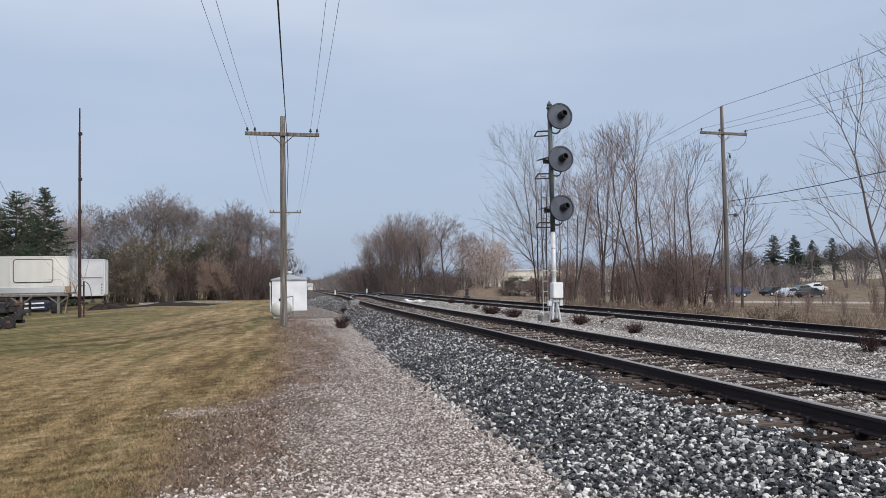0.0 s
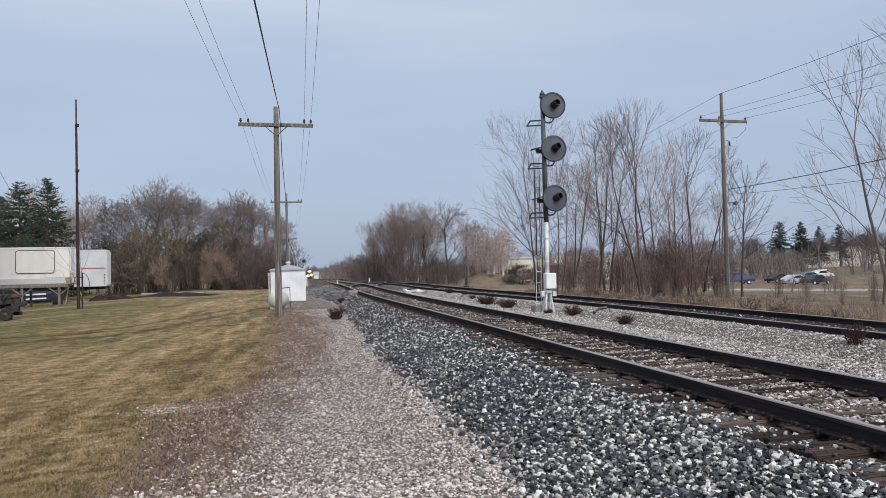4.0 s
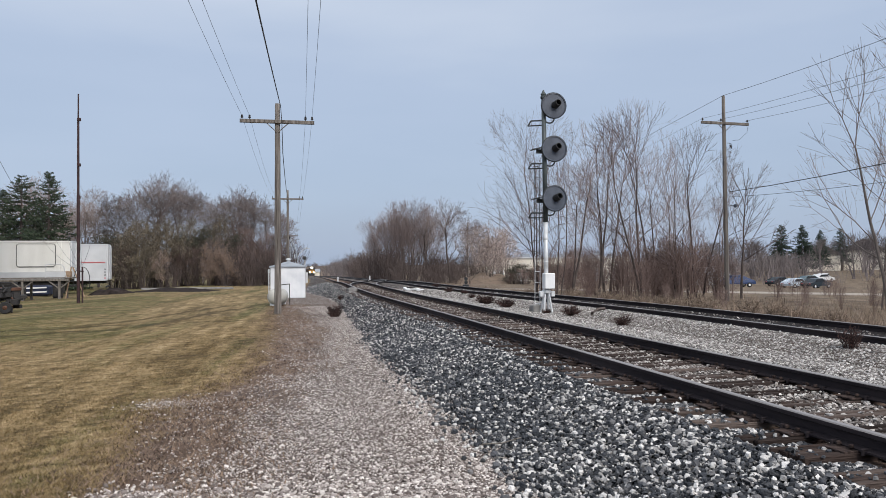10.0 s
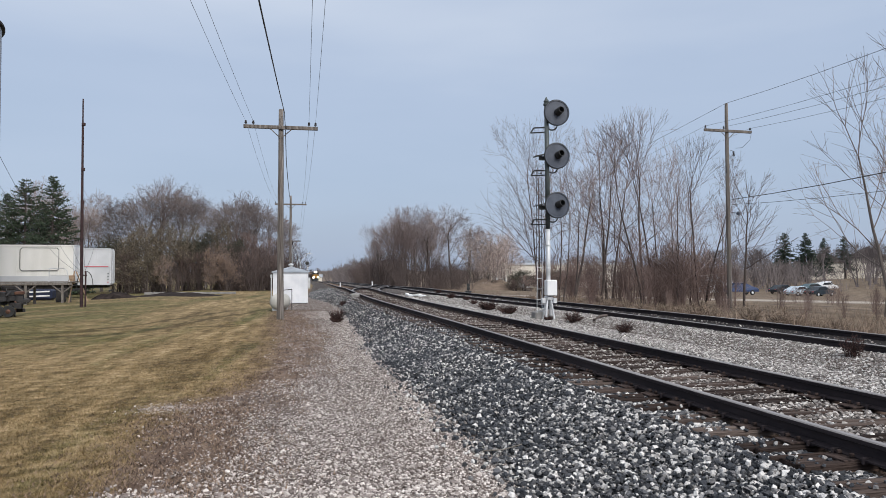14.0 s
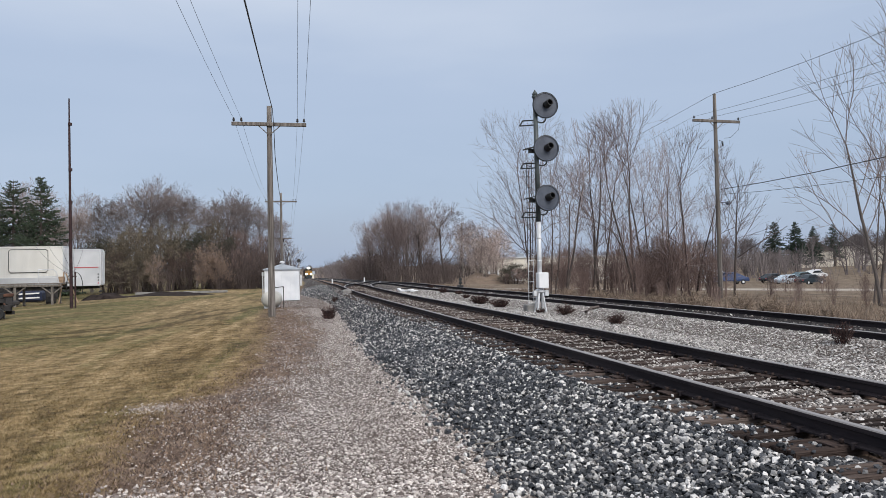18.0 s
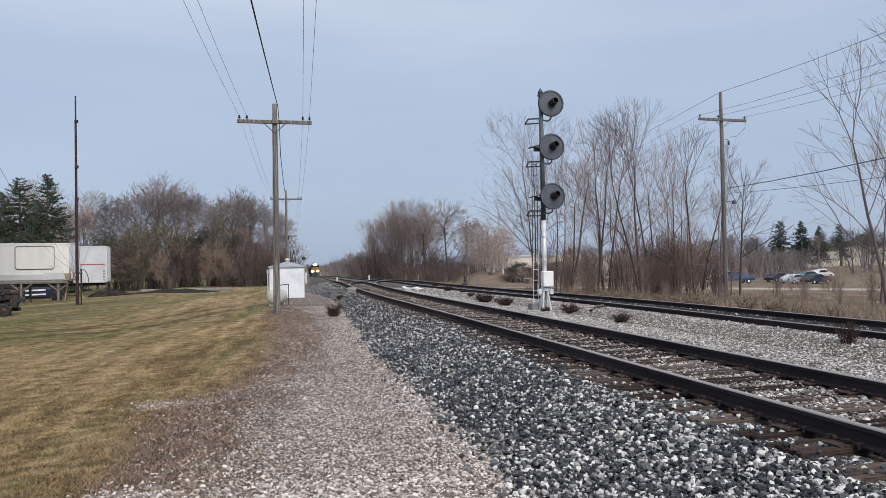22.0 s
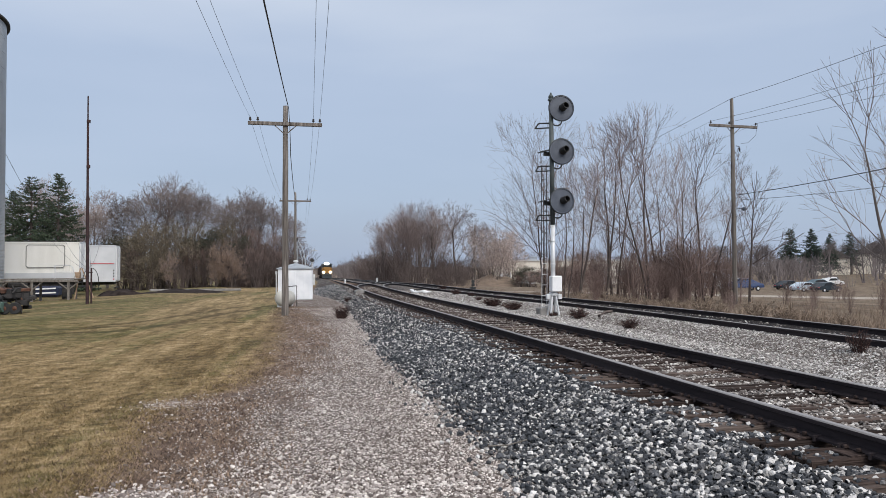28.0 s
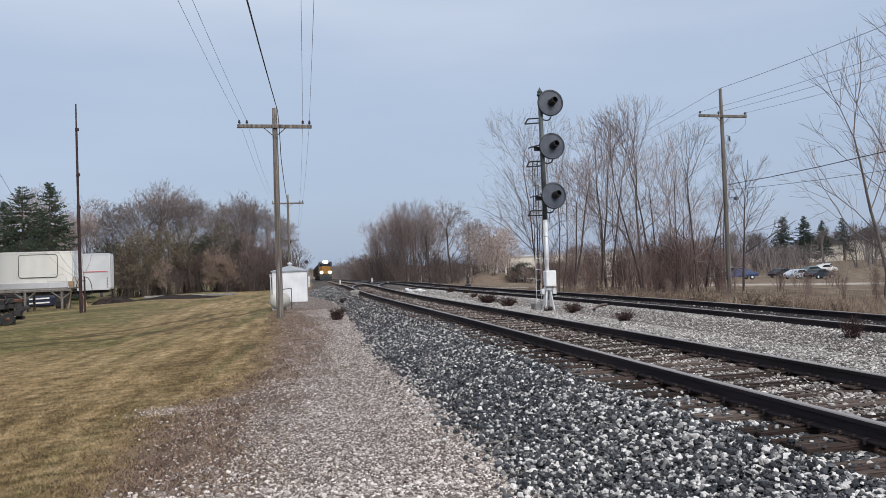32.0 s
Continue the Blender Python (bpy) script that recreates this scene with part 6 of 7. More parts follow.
g7.stand([(-13.51, 84, 11.91, 0, 1.15), (-10.98, 82, 12.78, 1, 1.1), (-8.75, 84, 11.4, 2, 1.0), (-15.64, 86, 10.4, 2, 0.95), (-12.92, 87, 12.98, 2, 1.1), (-10.21, 86, 12.58, 0, 1.0), (-3.15, 82, 11.21, 0, 1.05), (-4.61, 86, 11.02, 2, 0.95), (-1.07, 82, 10.34, 1, 0.95), (0.4, 84, 8.78, 2, 0.85), (1.62, 92, 7.26, 0, 0.9), (-2.51, 86, 11.55, 1, 1.0), (-0.28, 88, 10.36, 0, 0.9), (-5.53, 84, 9.83, 1, 0.8)])
g6.stand([(-19.59, 86, 11.78, 0, 1.0), (-19.44, 92, 10.52, 1, 1.0), (-23.88, 96, 11.35, 0, 1.0), (-28.52, 96, 14.52, 1, 1.0), (-31.26, 96, 11.21, 0, 1.0), (-24.51, 92, 12.23, 0, 0.9), (-36.03, 96, 12.83, 1, 1.0), (-41.39, 96, 12.04, 0, 1.0)])
g8.stand([(-12.43, 74.5, 7.02, 0, 1.15), (-10.55, 73.5, 6.47, 1, 1.15), (-9.03, 75, 7.22, 0, 1.15), (-11.08, 72, 4.44, 1, 1.1), (-13.75, 76, 4.82, 1, 1.1), (-4.91, 78, 7.55, 0, 1.0)])
g12.stand([(-4.48, 72, 4.75, 0, 1.0), (-3.68, 71, 3.33, 1, 1.0), (-5.23, 71.5, 2.95, 1, 0.9), (-9.49, 71.5, 3.71, 0, 0.8)])
g14 = Grove(thick, "wood behind the lawn", 14)
g14.stand([(-3.03, 77, 6.16, 0, 1.0), (-2.04, 78, 6.5, 1, 1.0), (-0.97, 77, 6.09, 0, 1.0), (0.13, 78, 5.93, 1, 0.9), (1.02, 80, 5.01, 0, 0.9), (-2.34, 74, 4.28, 1, 0.9), (-0.68, 74, 3.95, 0, 0.9), (-4.18, 79, 5.45, 1, 1.0), (-14.77, 78, 5.2, 0, 1.0), (-12.65, 74, 4.34, 1, 0.9), (-8.27, 74, 4.32, 0, 0.9), (-6.62, 73.5, 3.91, 1, 0.9), (0.54, 75, 3.89, 1, 0.8)])
g9.stand([(-7.0, 76.5, 6.2, 0, 1.2), (-3.26, 76, 5.61, 0, 1.0), (-15.24, 79, 5.95, 1, 1.4), (-8.3, 77, 5.51, 0, 1.2)])
for k in range(60):
    g17.add(r_.uniform(-15, 2.4), r_.uniform(73, 82), r_.uniform(0.9, 1.7))
for k in range(34):
    g17.add(r_.uniform(-4.5, 2.0), r_.uniform(71.5, 78), r_.uniform(0.9, 1.65))
for k in range(26):
    g17.add(r_.uniform(-14, 1.8), r_.uniform(70.5, 74), r_.uniform(0.5, 0.95))
for k in range(22):
    y = r_.uniform(80, 190)
    g17.add(float(main_x(y)) - r_.uniform(7.5, 12), y, r_.uniform(1.0, 2.0))

g17.done("roadside_brush", "twig_brush", "dark grey-brown leafless brush under the trees")

# far wood closing the line and the skyline
for k in range(64):
    y = r_.uniform(180, 470)
    gf.add(float(main_x(min(y, 430))) + r_.choice((-1, 1, 1)) * r_.uniform(10, 26), y, r_.uniform(0.7, 0.95))
for k in range(90):
    y = r_.uniform(170, 470)
    gs.add(float(main_x(min(y, 430))) + r_.choice((-1, 1, 1)) * r_.uniform(8, 16), y, r_.uniform(1.8, 3.0))
for k in range(30):
    gf.add(r_.uniform(10, 75), r_.uniform(505, 560), r_.uniform(0.9, 1.2))
for k in range(60):
    a = r_.uniform(0.52, 0.95)
    rr = r_.uniform(150, 260)
    gf.add(rr * math.sin(a), rr * math.cos(a), r_.uniform(0.75, 1.05))
for k in range(190):
    a = r_.uniform(0.46, 0.98)
    rr = r_.uniform(128, 200)
    if 0.71 < a < 0.83 and k % 4:      # the gap before the houses
        continue
    gs.add(rr * math.sin(a), rr * math.cos(a), r_.uniform(1.2, 2.2))
for k in range(34):
    a = r_.choice((r_.uniform(0.66, 0.71), r_.uniform(0.82, 0.95)))
    rr = r_.uniform(150, 185)
    gf.add(rr * math.sin(a), rr * math.cos(a), r_.uniform(0.4, 0.6))
for k in range(24):
    a = r_.uniform(0.20, 0.52)
    rr = r_.uniform(230, 300)
    gf.add(rr * math.sin(a), rr * math.cos(a), r_.uniform(0.8, 1.1))
for k in range(40):
    a = r_.uniform(-0.75, -0.02)
    rr = r_.uniform(100, 170)
    gf.add(rr * math.sin(a), rr * math.cos(a), r_.uniform(0.6, 0.85))

# the haze over this brush is in its greyed colour
gs.done("far_brush", "twig_hazed", "distant leafless brown brush, greyed for haze")
sp = [conifer(5, 12.0, "needles", "spruce_tree", "dark green spruce behind the trailers", width=0.54), conifer(6, 12.0, "needles", "spruce_tree", "dark green spruce behind the trailers", width=0.46)]
g10 = Grove(sp, "spruces", 10)
g10.stand([(-22.17, 74, 11.13, 0, 1.0), (-19.28, 72, 11.18, 1, 0.86), (-24.42, 76, 9.94, 1, 1.0), (-21.58, 77, 9.29, 0, 1.0)])
pn = [conifer(15, 9.0, "pine", "pine_tree", "dark green pine in front of houses", width=0.40, clear=0.26), conifer(16, 9.0, "pine", "pine_tree", "dark green pine in front of houses", width=0.42, clear=0.2)]
g11 = Grove(pn, "pines", 11)
g11.stand([(116.64, 143, 12.08, 0, 0.95), (122.32, 143, 11.69, 1, 1.0), (133.65, 150, 10.59, 1, 0.8), (141.46, 152, 11.08, 0, 0.85)])


# ---------------------------------------------------------------- grain bin, loading dock and trailers
def grain_bin():
    x, y, r = -18.3, 39.7, 5.2
    z0 = G(x, y)
    t = thing("grain_bin", "tall corrugated galvanised steel grain bin on a timber base", "grain bin", x, y, z0)
    part("bin_base", lathe(B(), [(r + 0.12, -0.3), (r + 0.12, 0.80)], 48), M["woodtan"], t)
    z, top = 0.80, 14.45
    n = 17
    h = (top - z) / n
    for k in range(n):
        bm = B()
        prof = []
        for j in range(11):
            prof += [(r + 0.007, z + h * k + h * (j + 0.02) / 11), (r - 0.004, z + h * k + h * (j + 0.5) / 11)]
        prof.append((r + 0.008, z + h * (k + 1) - 0.01))
        rings = [[bm.verts.new((q * math.cos(2 * math.pi * i / 72), q * math.sin(2 * math.pi * i / 72), w)) for i in range(72)] for q, w in prof]
        for a, b in zip(rings, rings[1:]):
            for i in range(72):
                bm.faces.new((a[i], a[(i + 1) % 72], b[(i + 1) % 72], b[i]))
        part("wall_ring", bm, M["galv"], t)
    part("eave", lathe(B(), [(r + 0.02, top - 0.05), (r + 0.16, top - 0.02), (r + 0.16, top + 0.08), (r, top + 0.1)], 72), M["chassis"], t)
    bm = lathe(B(), [(r + 0.1, top + 0.05), (r * 0.5, top + 1.35), (0.5, top + 2.5), (0.45, top + 2.8), (0.02, top + 2.95)], 48)
    part("bin_roof", bm, M["galv"], t)
    for k in range(24):
        a = 2 * math.pi * k / 24
        part("roof_rib", tube(B(), ((r + 0.05) * math.cos(a), (r + 0.05) * math.sin(a), top + 0.1), (0.5 * math.cos(a), 0.5 * math.sin(a), top + 2.55), 0.035, n=5), M["galv"], t)
    a = math.atan2(-15, 9)
    m = Matrix.Translation(((r - 0.5) * math.cos(a), (r - 0.5) * math.sin(a), top + 0.35)) @ Matrix.Rotation(a, 4, "Z")
    part("roof_hatch", box(B(), (0, 0, 0.1), (0.7, 0.8, 0.35), 0.03, m), M["shedroof"], t)
    for k in (-0.35, 0.35):
        part("hatch_rail", tube(B(), m @ Vector((0.35, k, 0.1)), m @ Vector((0.6, k, 0.75)), 0.03, n=5), M["shedroof"], t)


grain_bin()
# guy cables from the bin to the trees behind
for z0, z1 in ((8.2, 5.2), (6.5, 4.4), (5.0, 3.6)):
    wire(span((-14.2, 43.2, z0), (-19.5, 70, z1), 0.3), 0.012)


def van_trailer(x, y, w, h, z, rz, mat, name, label, axle=0.0):
    """A box trailer seen along its side: body, rails, doors, underframe and wheels."""
    t = thing(name, label, "trailer", x, y, G(x, y), rz)
    d = 2.5
    part("cargo_box", box(B(), (-w / 2, d / 2, z + h / 2), (w, d, h), 0.03), M[mat], t)
    part("top_rail", box(B(), (-w / 2, -0.008, z + h - 0.05), (w - 0.1, 0.03, 0.1), 0.01), M[mat], t)
    part("roof_edge", box(B(), (-w / 2, 0.2, z + h + 0.012), (w - 0.05, 0.4, 0.05), 0.01), M["chassis"], t)
    part("bottom_rail", box(B(), (-w / 2, -0.012, z + 0.08), (w - 0.1, 0.035, 0.16), 0.01), M["trailer_grey"], t)
    for k in range(int(w / 1.2)):
        part("side_post", box(B(), (-0.9 - k * 1.2, -0.006, z + h / 2), (0.045, 0.02, h - 0.3), 0.004), M[mat], t)
    part("rear_frame", box(B(), (0.012, d / 2, z + h / 2), (0.06, d - 0.02, h - 0.02), 0.02), M["trailer_grey"], t)
    for k in (0.62, 1.88):
        part("rear_door", box(B(), (0.055, k, z + h / 2), (0.04, 1.16, h - 0.25), 0.01), M["white"], t)
        part("door_bar", tube(B(), (0.09, k + 0.35, z + 0.1), (0.09, k + 0.35, z + h - 0.12), 0.02, n=6), M["silver"], t)
    part("underframe", box(B(), (-w / 2, d / 2, z - 0.12), (w - 0.3, 1.0, 0.2), 0.02), M["chassis"], t)
    part("bumper", box(B(), (-0.05, d / 2, z - 0.45), (0.1, 2.2, 0.12), 0.01), M["chassis"], t)
    for a in (-1.6 - axle, -2.9 - axle):
        for v in (0.3, 2.2):
            q = part("wheel", lathe(B(), [(0.2, -0.14), (0.46, -0.14), (0.5, -0.1), (0.5, 0.1), (0.46, 0.14), (0.2, 0.14)], 20, pose(a, v, 0.5, 90)), M["tyre"], t)
            part("rim", lathe(B(), [(0.06, -0.16), (0.22, -0.12), (0.22, 0.12), (0.06, 0.16)], 14, pose(a, v, 0.5, 90)), M["silver"], q)
    for v in (0.4, 2.1):
        part("landing_leg", box(B(), (-w + 2.2, v, z / 2), (0.12, 0.12, z), 0.01), M["chassis"], t)
    return t


t = van_trailer(-11.95, 50.0, 13.0, 2.45, 1.08, 0.5, "trailer", "box_trailer", "cream-white box trailer with a black-framed side panel", 6.0)
bm = B()
rx0, rx1, rz0, rz1, q = -3.1, -0.85, 1.87, 3.33, 0.12
pts = [(rx0 + q, rz0), (rx1 - q, rz0), (rx1, rz0 + q), (rx1, rz1 - q), (rx1 - q, rz1), (rx0 + q, rz1), (rx0, rz1 - q), (rx0, rz0 + q)]
for a, b in zip(pts, pts[1:] + pts[:1]):
    tube(bm, (a[0], -0.03, a[1]), (b[0], -0.03, b[1]), 0.019, n=5)
part("panel_frame", bm, M["black"], t, "black rounded panel outline")
part("side_panel", box(B(), (-1.97, -0.012, 2.60), (2.2, 0.02, 1.42), 0.01), M["trailer"], t)
part("dock_skirt", box(B(), (-2.2, -0.06, 1.35), (4.2, 0.06, 0.38), 0.01), M["trailer_grey"], t)
for k in range(1):
    part("corner_rib", box(B(), (-0.52 + k * 0.08, -0.02, 2.3), (0.03, 0.05, 2.3), 0.006), M["trailer"], t)
# added black panel: stands in for the shade beneath the trailer
part("shade_panel", box(B(), (-6.6, 0.45, 0.58), (12.4, 0.05, 0.86), 0.01), M["chassis"], t, "black panel standing in for the shade under the trailer")
t = van_trailer(-11.35, 57.6, 12.5, 2.75, 0.90, 6, "trailer_grey", "box_trailer", "light grey box trailer with a red stripe", 5.5)
part("side_stripe", box(B(), (-2.6, -0.03, 2.28), (5.0, 0.02, 0.06), 0.0), M["stripe"], t, "red stripe along the side")
for k in range(4):
    part("marker_lamp", box(B(), (-0.12, -0.04, 1.10 + k * 0.22), (0.07, 0.02, 0.1), 0.0), M["stripe"] if k == 0 else M["black"], t)


def loading_dock():
    x, y = -9.6, 40.0
    z0 = G(x, y)
    t = thing("loading_dock", "weathered timber loading dock on posts with pipe rail", "loading dock", x, y, z0)
    k = 0.9 - z0
    for j in range(9):
        part("deck_board", box(B(), (-1.9, 0.12 + j * 0.19, k), (4.0 + 0.05 * (j % 3), 0.17, 0.05), 0.006), M["wood"], t)
    part("deck_beam", box(B(), (-1.9, 0.05, k - 0.10), (4.0, 0.08, 0.10), 0.008), M["wood"], t)
    for u in (-3.7, -2.07, -0.35):
        part("dock_post", box(B(), (u, 0.1, k / 2 - 0.15), (0.11, 0.11, k + 0.1), 0.01), M["wood"], t)
        part("back_post", box(B(), (u, 1.5, k / 2 - 0.15), (0.11, 0.11, k + 0.1), 0.01), M["wood"], t)
        for s in (-1, 1):
            part("dock_brace", tube(B(), (u, 0.08, k - 0.55), (u + 0.5 * s, 0.08, k - 0.15), 0.035, n=5), M["wood"], t)
    bm = B()
    loop = [(-1.05, k), (-1.05, k + 0.72), (-0.35, k + 0.72), (-0.2, k + 0.6), (-0.08, k)]
    for a, b in zip(loop, loop[1:]):
        tube(bm, (a[0], 0.3, a[1]), (b[0], 0.3, b[1]), 0.022, n=6)
    tube(bm, (-1.05, 0.3, k + 0.36), (-0.12, 0.3, k + 0.36), 0.02, n=6)
    part("pipe_rail", bm, M["silver"], t)
    for u, d in ((0.0, 0.16), (0.5, -0.35)):
        part("leaning_plank", box(B(), (0, 0, 0), (0.06, 0.04, 1.7), 0.006, Matrix.Translation((u, 0.4, k - 0.25)) @ Matrix.Rotation(d, 4, "Y")), M["woodtan"], t)
    part("dock_bumper", box(B(), (-0.2, 1.2, k + 0.12), (0.25, 0.4, 0.45), 0.02), M["woodtan"], t)


loading_dock()

# disused green implement with rusted running gear
gx, gy = -8.05, 26.8
t = thing("farm_wagon", "faded green steel wagon frame with rusty running gear", "wagon", gx, gy, G(gx, gy), 4)
bm = B()      # half-round trough, open above
ring = [(0.34 * math.cos(a), 0.34 * math.sin(a)) for a in [math.pi + math.pi * k / 12 for k in range(13)]]
ring += [(0.31 * math.cos(a), 0.31 * math.sin(a)) for a in [2 * math.pi - math.pi * k / 12 for k in range(13)]]
ends = [[bm.verts.new((u, 0.1 + v, 0.42 + w)) for v, w in ring] for u in (-3.4, -0.42)]
for k in range(26):
    bm.faces.new((ends[0][k], ends[0][(k + 1) % 26], ends[1][(k + 1) % 26], ends[1][k]))
for e in ends:
    for k in range(12):
        bm.faces.new((e[k], e[k + 1], e[24 - k], e[25 - k]))
part("trough", bm, M["green"], t, "faded green half-round trough")
part("trough_lip", box(B(), (-1.92, -0.25, 0.43), (3.0, 0.05, 0.035), 0.008), M["rust"], t)
bm = B()
rim = [bm.verts.new((-0.415, 0.1 + 0.33 * math.cos(a), 0.42 + 0.33 * math.sin(a))) for a in [math.pi + math.pi * k / 12 for k in range(13)]]
back = [bm.verts.new((-0.445, v.co.y, v.co.z)) for v in rim]
bm.faces.new(rim)
bm.faces.new(back)
for k in range(13):
    bm.faces.new((rim[k], rim[(k + 1) % 13], back[(k + 1) % 13], back[k]))
part("trough_end", bm, M["green"], t)
part("timber_load", box(B(), (-2.1, 0.72, 0.60), (2.6, 0.5, 0.28), 0.02), M["rustwood"], t)
rr = random.Random(3)
for k in range(30):      # dark stacked iron at the wagon's end
    sx, sz = rr.uniform(0.12, 0.42), rr.uniform(0.08, 0.22)
    part("iron_block", box(B(), (0, 0, 0), (sx, rr.uniform(0.1, 0.4), sz), 0.012, pose(rr.uniform(-0.70, 0.25), rr.uniform(0.55, 0.9), rr.uniform(0.14, 0.85), rr.uniform(-9, 9), rr.uniform(-9, 9), rr.uniform(-40, 40))), M["rust" if k % 5 == 0 else "chassis"], t)
for u in (-0.42, -0.1):
    q = part("wheel", lathe(B(), [(0.06, -0.06), (0.19, -0.07), (0.21, 0.0), (0.19, 0.07), (0.06, 0.06)], 16, pose(u, 0.22, 0.20, 90)), M["tyre"], t)
    part("hub", lathe(B(), [(0.03, -0.1), (0.08, -0.06), (0.08, 0.06), (0.03, 0.1)], 10, pose(u, 0.22, 0.20, 90)), M["rust"], q)
for k in range(16):
    a = Vector((rr.uniform(-0.62, 0.25), rr.uniform(0.3, 0.7), rr.uniform(0.12, 0.85)))
    b = a + Vector((rr.uniform(-0.3, 0.3), rr.uniform(-0.2, 0.2), rr.uniform(-0.35, 0.3)))
    b.z = max(b.z, 0.03)
    part("linkage_bar", tube(B(), a, b, rr.uniform(0.015, 0.035), n=6), M["rust" if k % 5 == 0 else "chassis"], t)

# dark crate-like boxes, added to stand in for the shade under the dock
for k, (x, y, w, h) in enumerate(((-14.6, 43.2, 1.0, 1.02), (-13.55, 43.6, 0.95, 0.95), (-12.75, 43.1, 0.5, 0.8), (-15.7, 43.5, 1.0, 1.0), (-10.9, 43.4, 0.5, 0.75))):
    t = thing("storage_crate", "added dark crate-like box filling in the shade under the dock", "crate", x, y, G(x, y), 7 * k - 12, "crates under the dock")
    part("filler_body", box(B(), (0, 0, h / 2), (w, 0.7, h), 0.02), M["chassis"], t)
    for q in (0.15, 0.5, 0.85):
        part("batten", box(B(), (0, -0.36, h * q), (w + 0.02, 0.03, 0.07), 0.006), M["chassis"], t)


def heap(name, label, cat, x, y, sx, sy, h, mat, seed):
    bm = B()
    n = 26
    grid = [[bm.verts.new((0, 0, 0)) for _ in range(n)] for _ in range(n)]
    for i in range(n):
        for j in range(n):
            u, v = 2 * i / (n - 1) - 1, 2 * j / (n - 1) - 1
            px, py = x + u * sx, y + v * sy
            k = max(0.0, 1 - (u * u + v * v) ** 0.8)
            grid[i][j].co = (px, py, G(px, py) - 0.04 + h * k * (0.75 + 0.6 * noise.noise((u * 2.5 + seed, v * 2.5, seed))))
    for i in range(n - 1):
        for j in range(n - 1):
            bm.faces.new((grid[i][j], grid[i + 1][j], grid[i + 1][j + 1], grid[i][j + 1]))
    return tagged(new(name, finish(name, bm, M[mat], True)), label, cat)


heap("soil_mound", "low heap of dark bare soil on the lawn", "soil mound", -8.45, 45.0, 1.35, 1.0, 0.60, "dirt", 1)
t = thing("broken_slab", "broken white concrete slab lying between the tracks", "concrete slab", 7.45, 34.8, G(7.45, 34.8), 12)
for k, (u, v, w, d, tilt) in enumerate(((-0.1, 0.3, 0.28, 0.5, 12), (0.1, -0.25, 0.22, 0.45, -9), (0.0, -1.1, 0.2, 0.4, 6))):
    part("slab_piece", box(B(), (0, 0, 0), (w, d, 0.10), 0.02, pose(u, v, 0.06, tilt, 6 - 4 * k, 25 * k)), M["white"], t)
part("iron_bar", tube(B(), (-0.3, -0.2, 0.15), (0.35, 0.25, 0.17), 0.03, n=6), M["chassis"], t)
heap("soil_mound", "flat spread of dark soil behind the lawn", "soil mound", -5.4, 48.6, 3.3, 4.8, 0.24, "dirt", 5)
t = thing("concrete_kerb", "long pale concrete kerb lying behind the dark soil", "kerb", -5.2, 54.0, G(-5.2, 54), -2)
part("kerb_stone", box(B(), (-1.6, 0, 0.03), (3.1, 0.2, 0.16), 0.02), M["concrete"], t)
part("kerb_stone", box(B(), (1.6, 0, 0.03), (3.1, 0.2, 0.16), 0.02), M["concrete"], t)

heap("grass_bank", "low bank of dry tan grass before the warehouse", "grass bank", 29.6, 93.5, 6.0, 4.5, 1.7, "drygrass", 7)


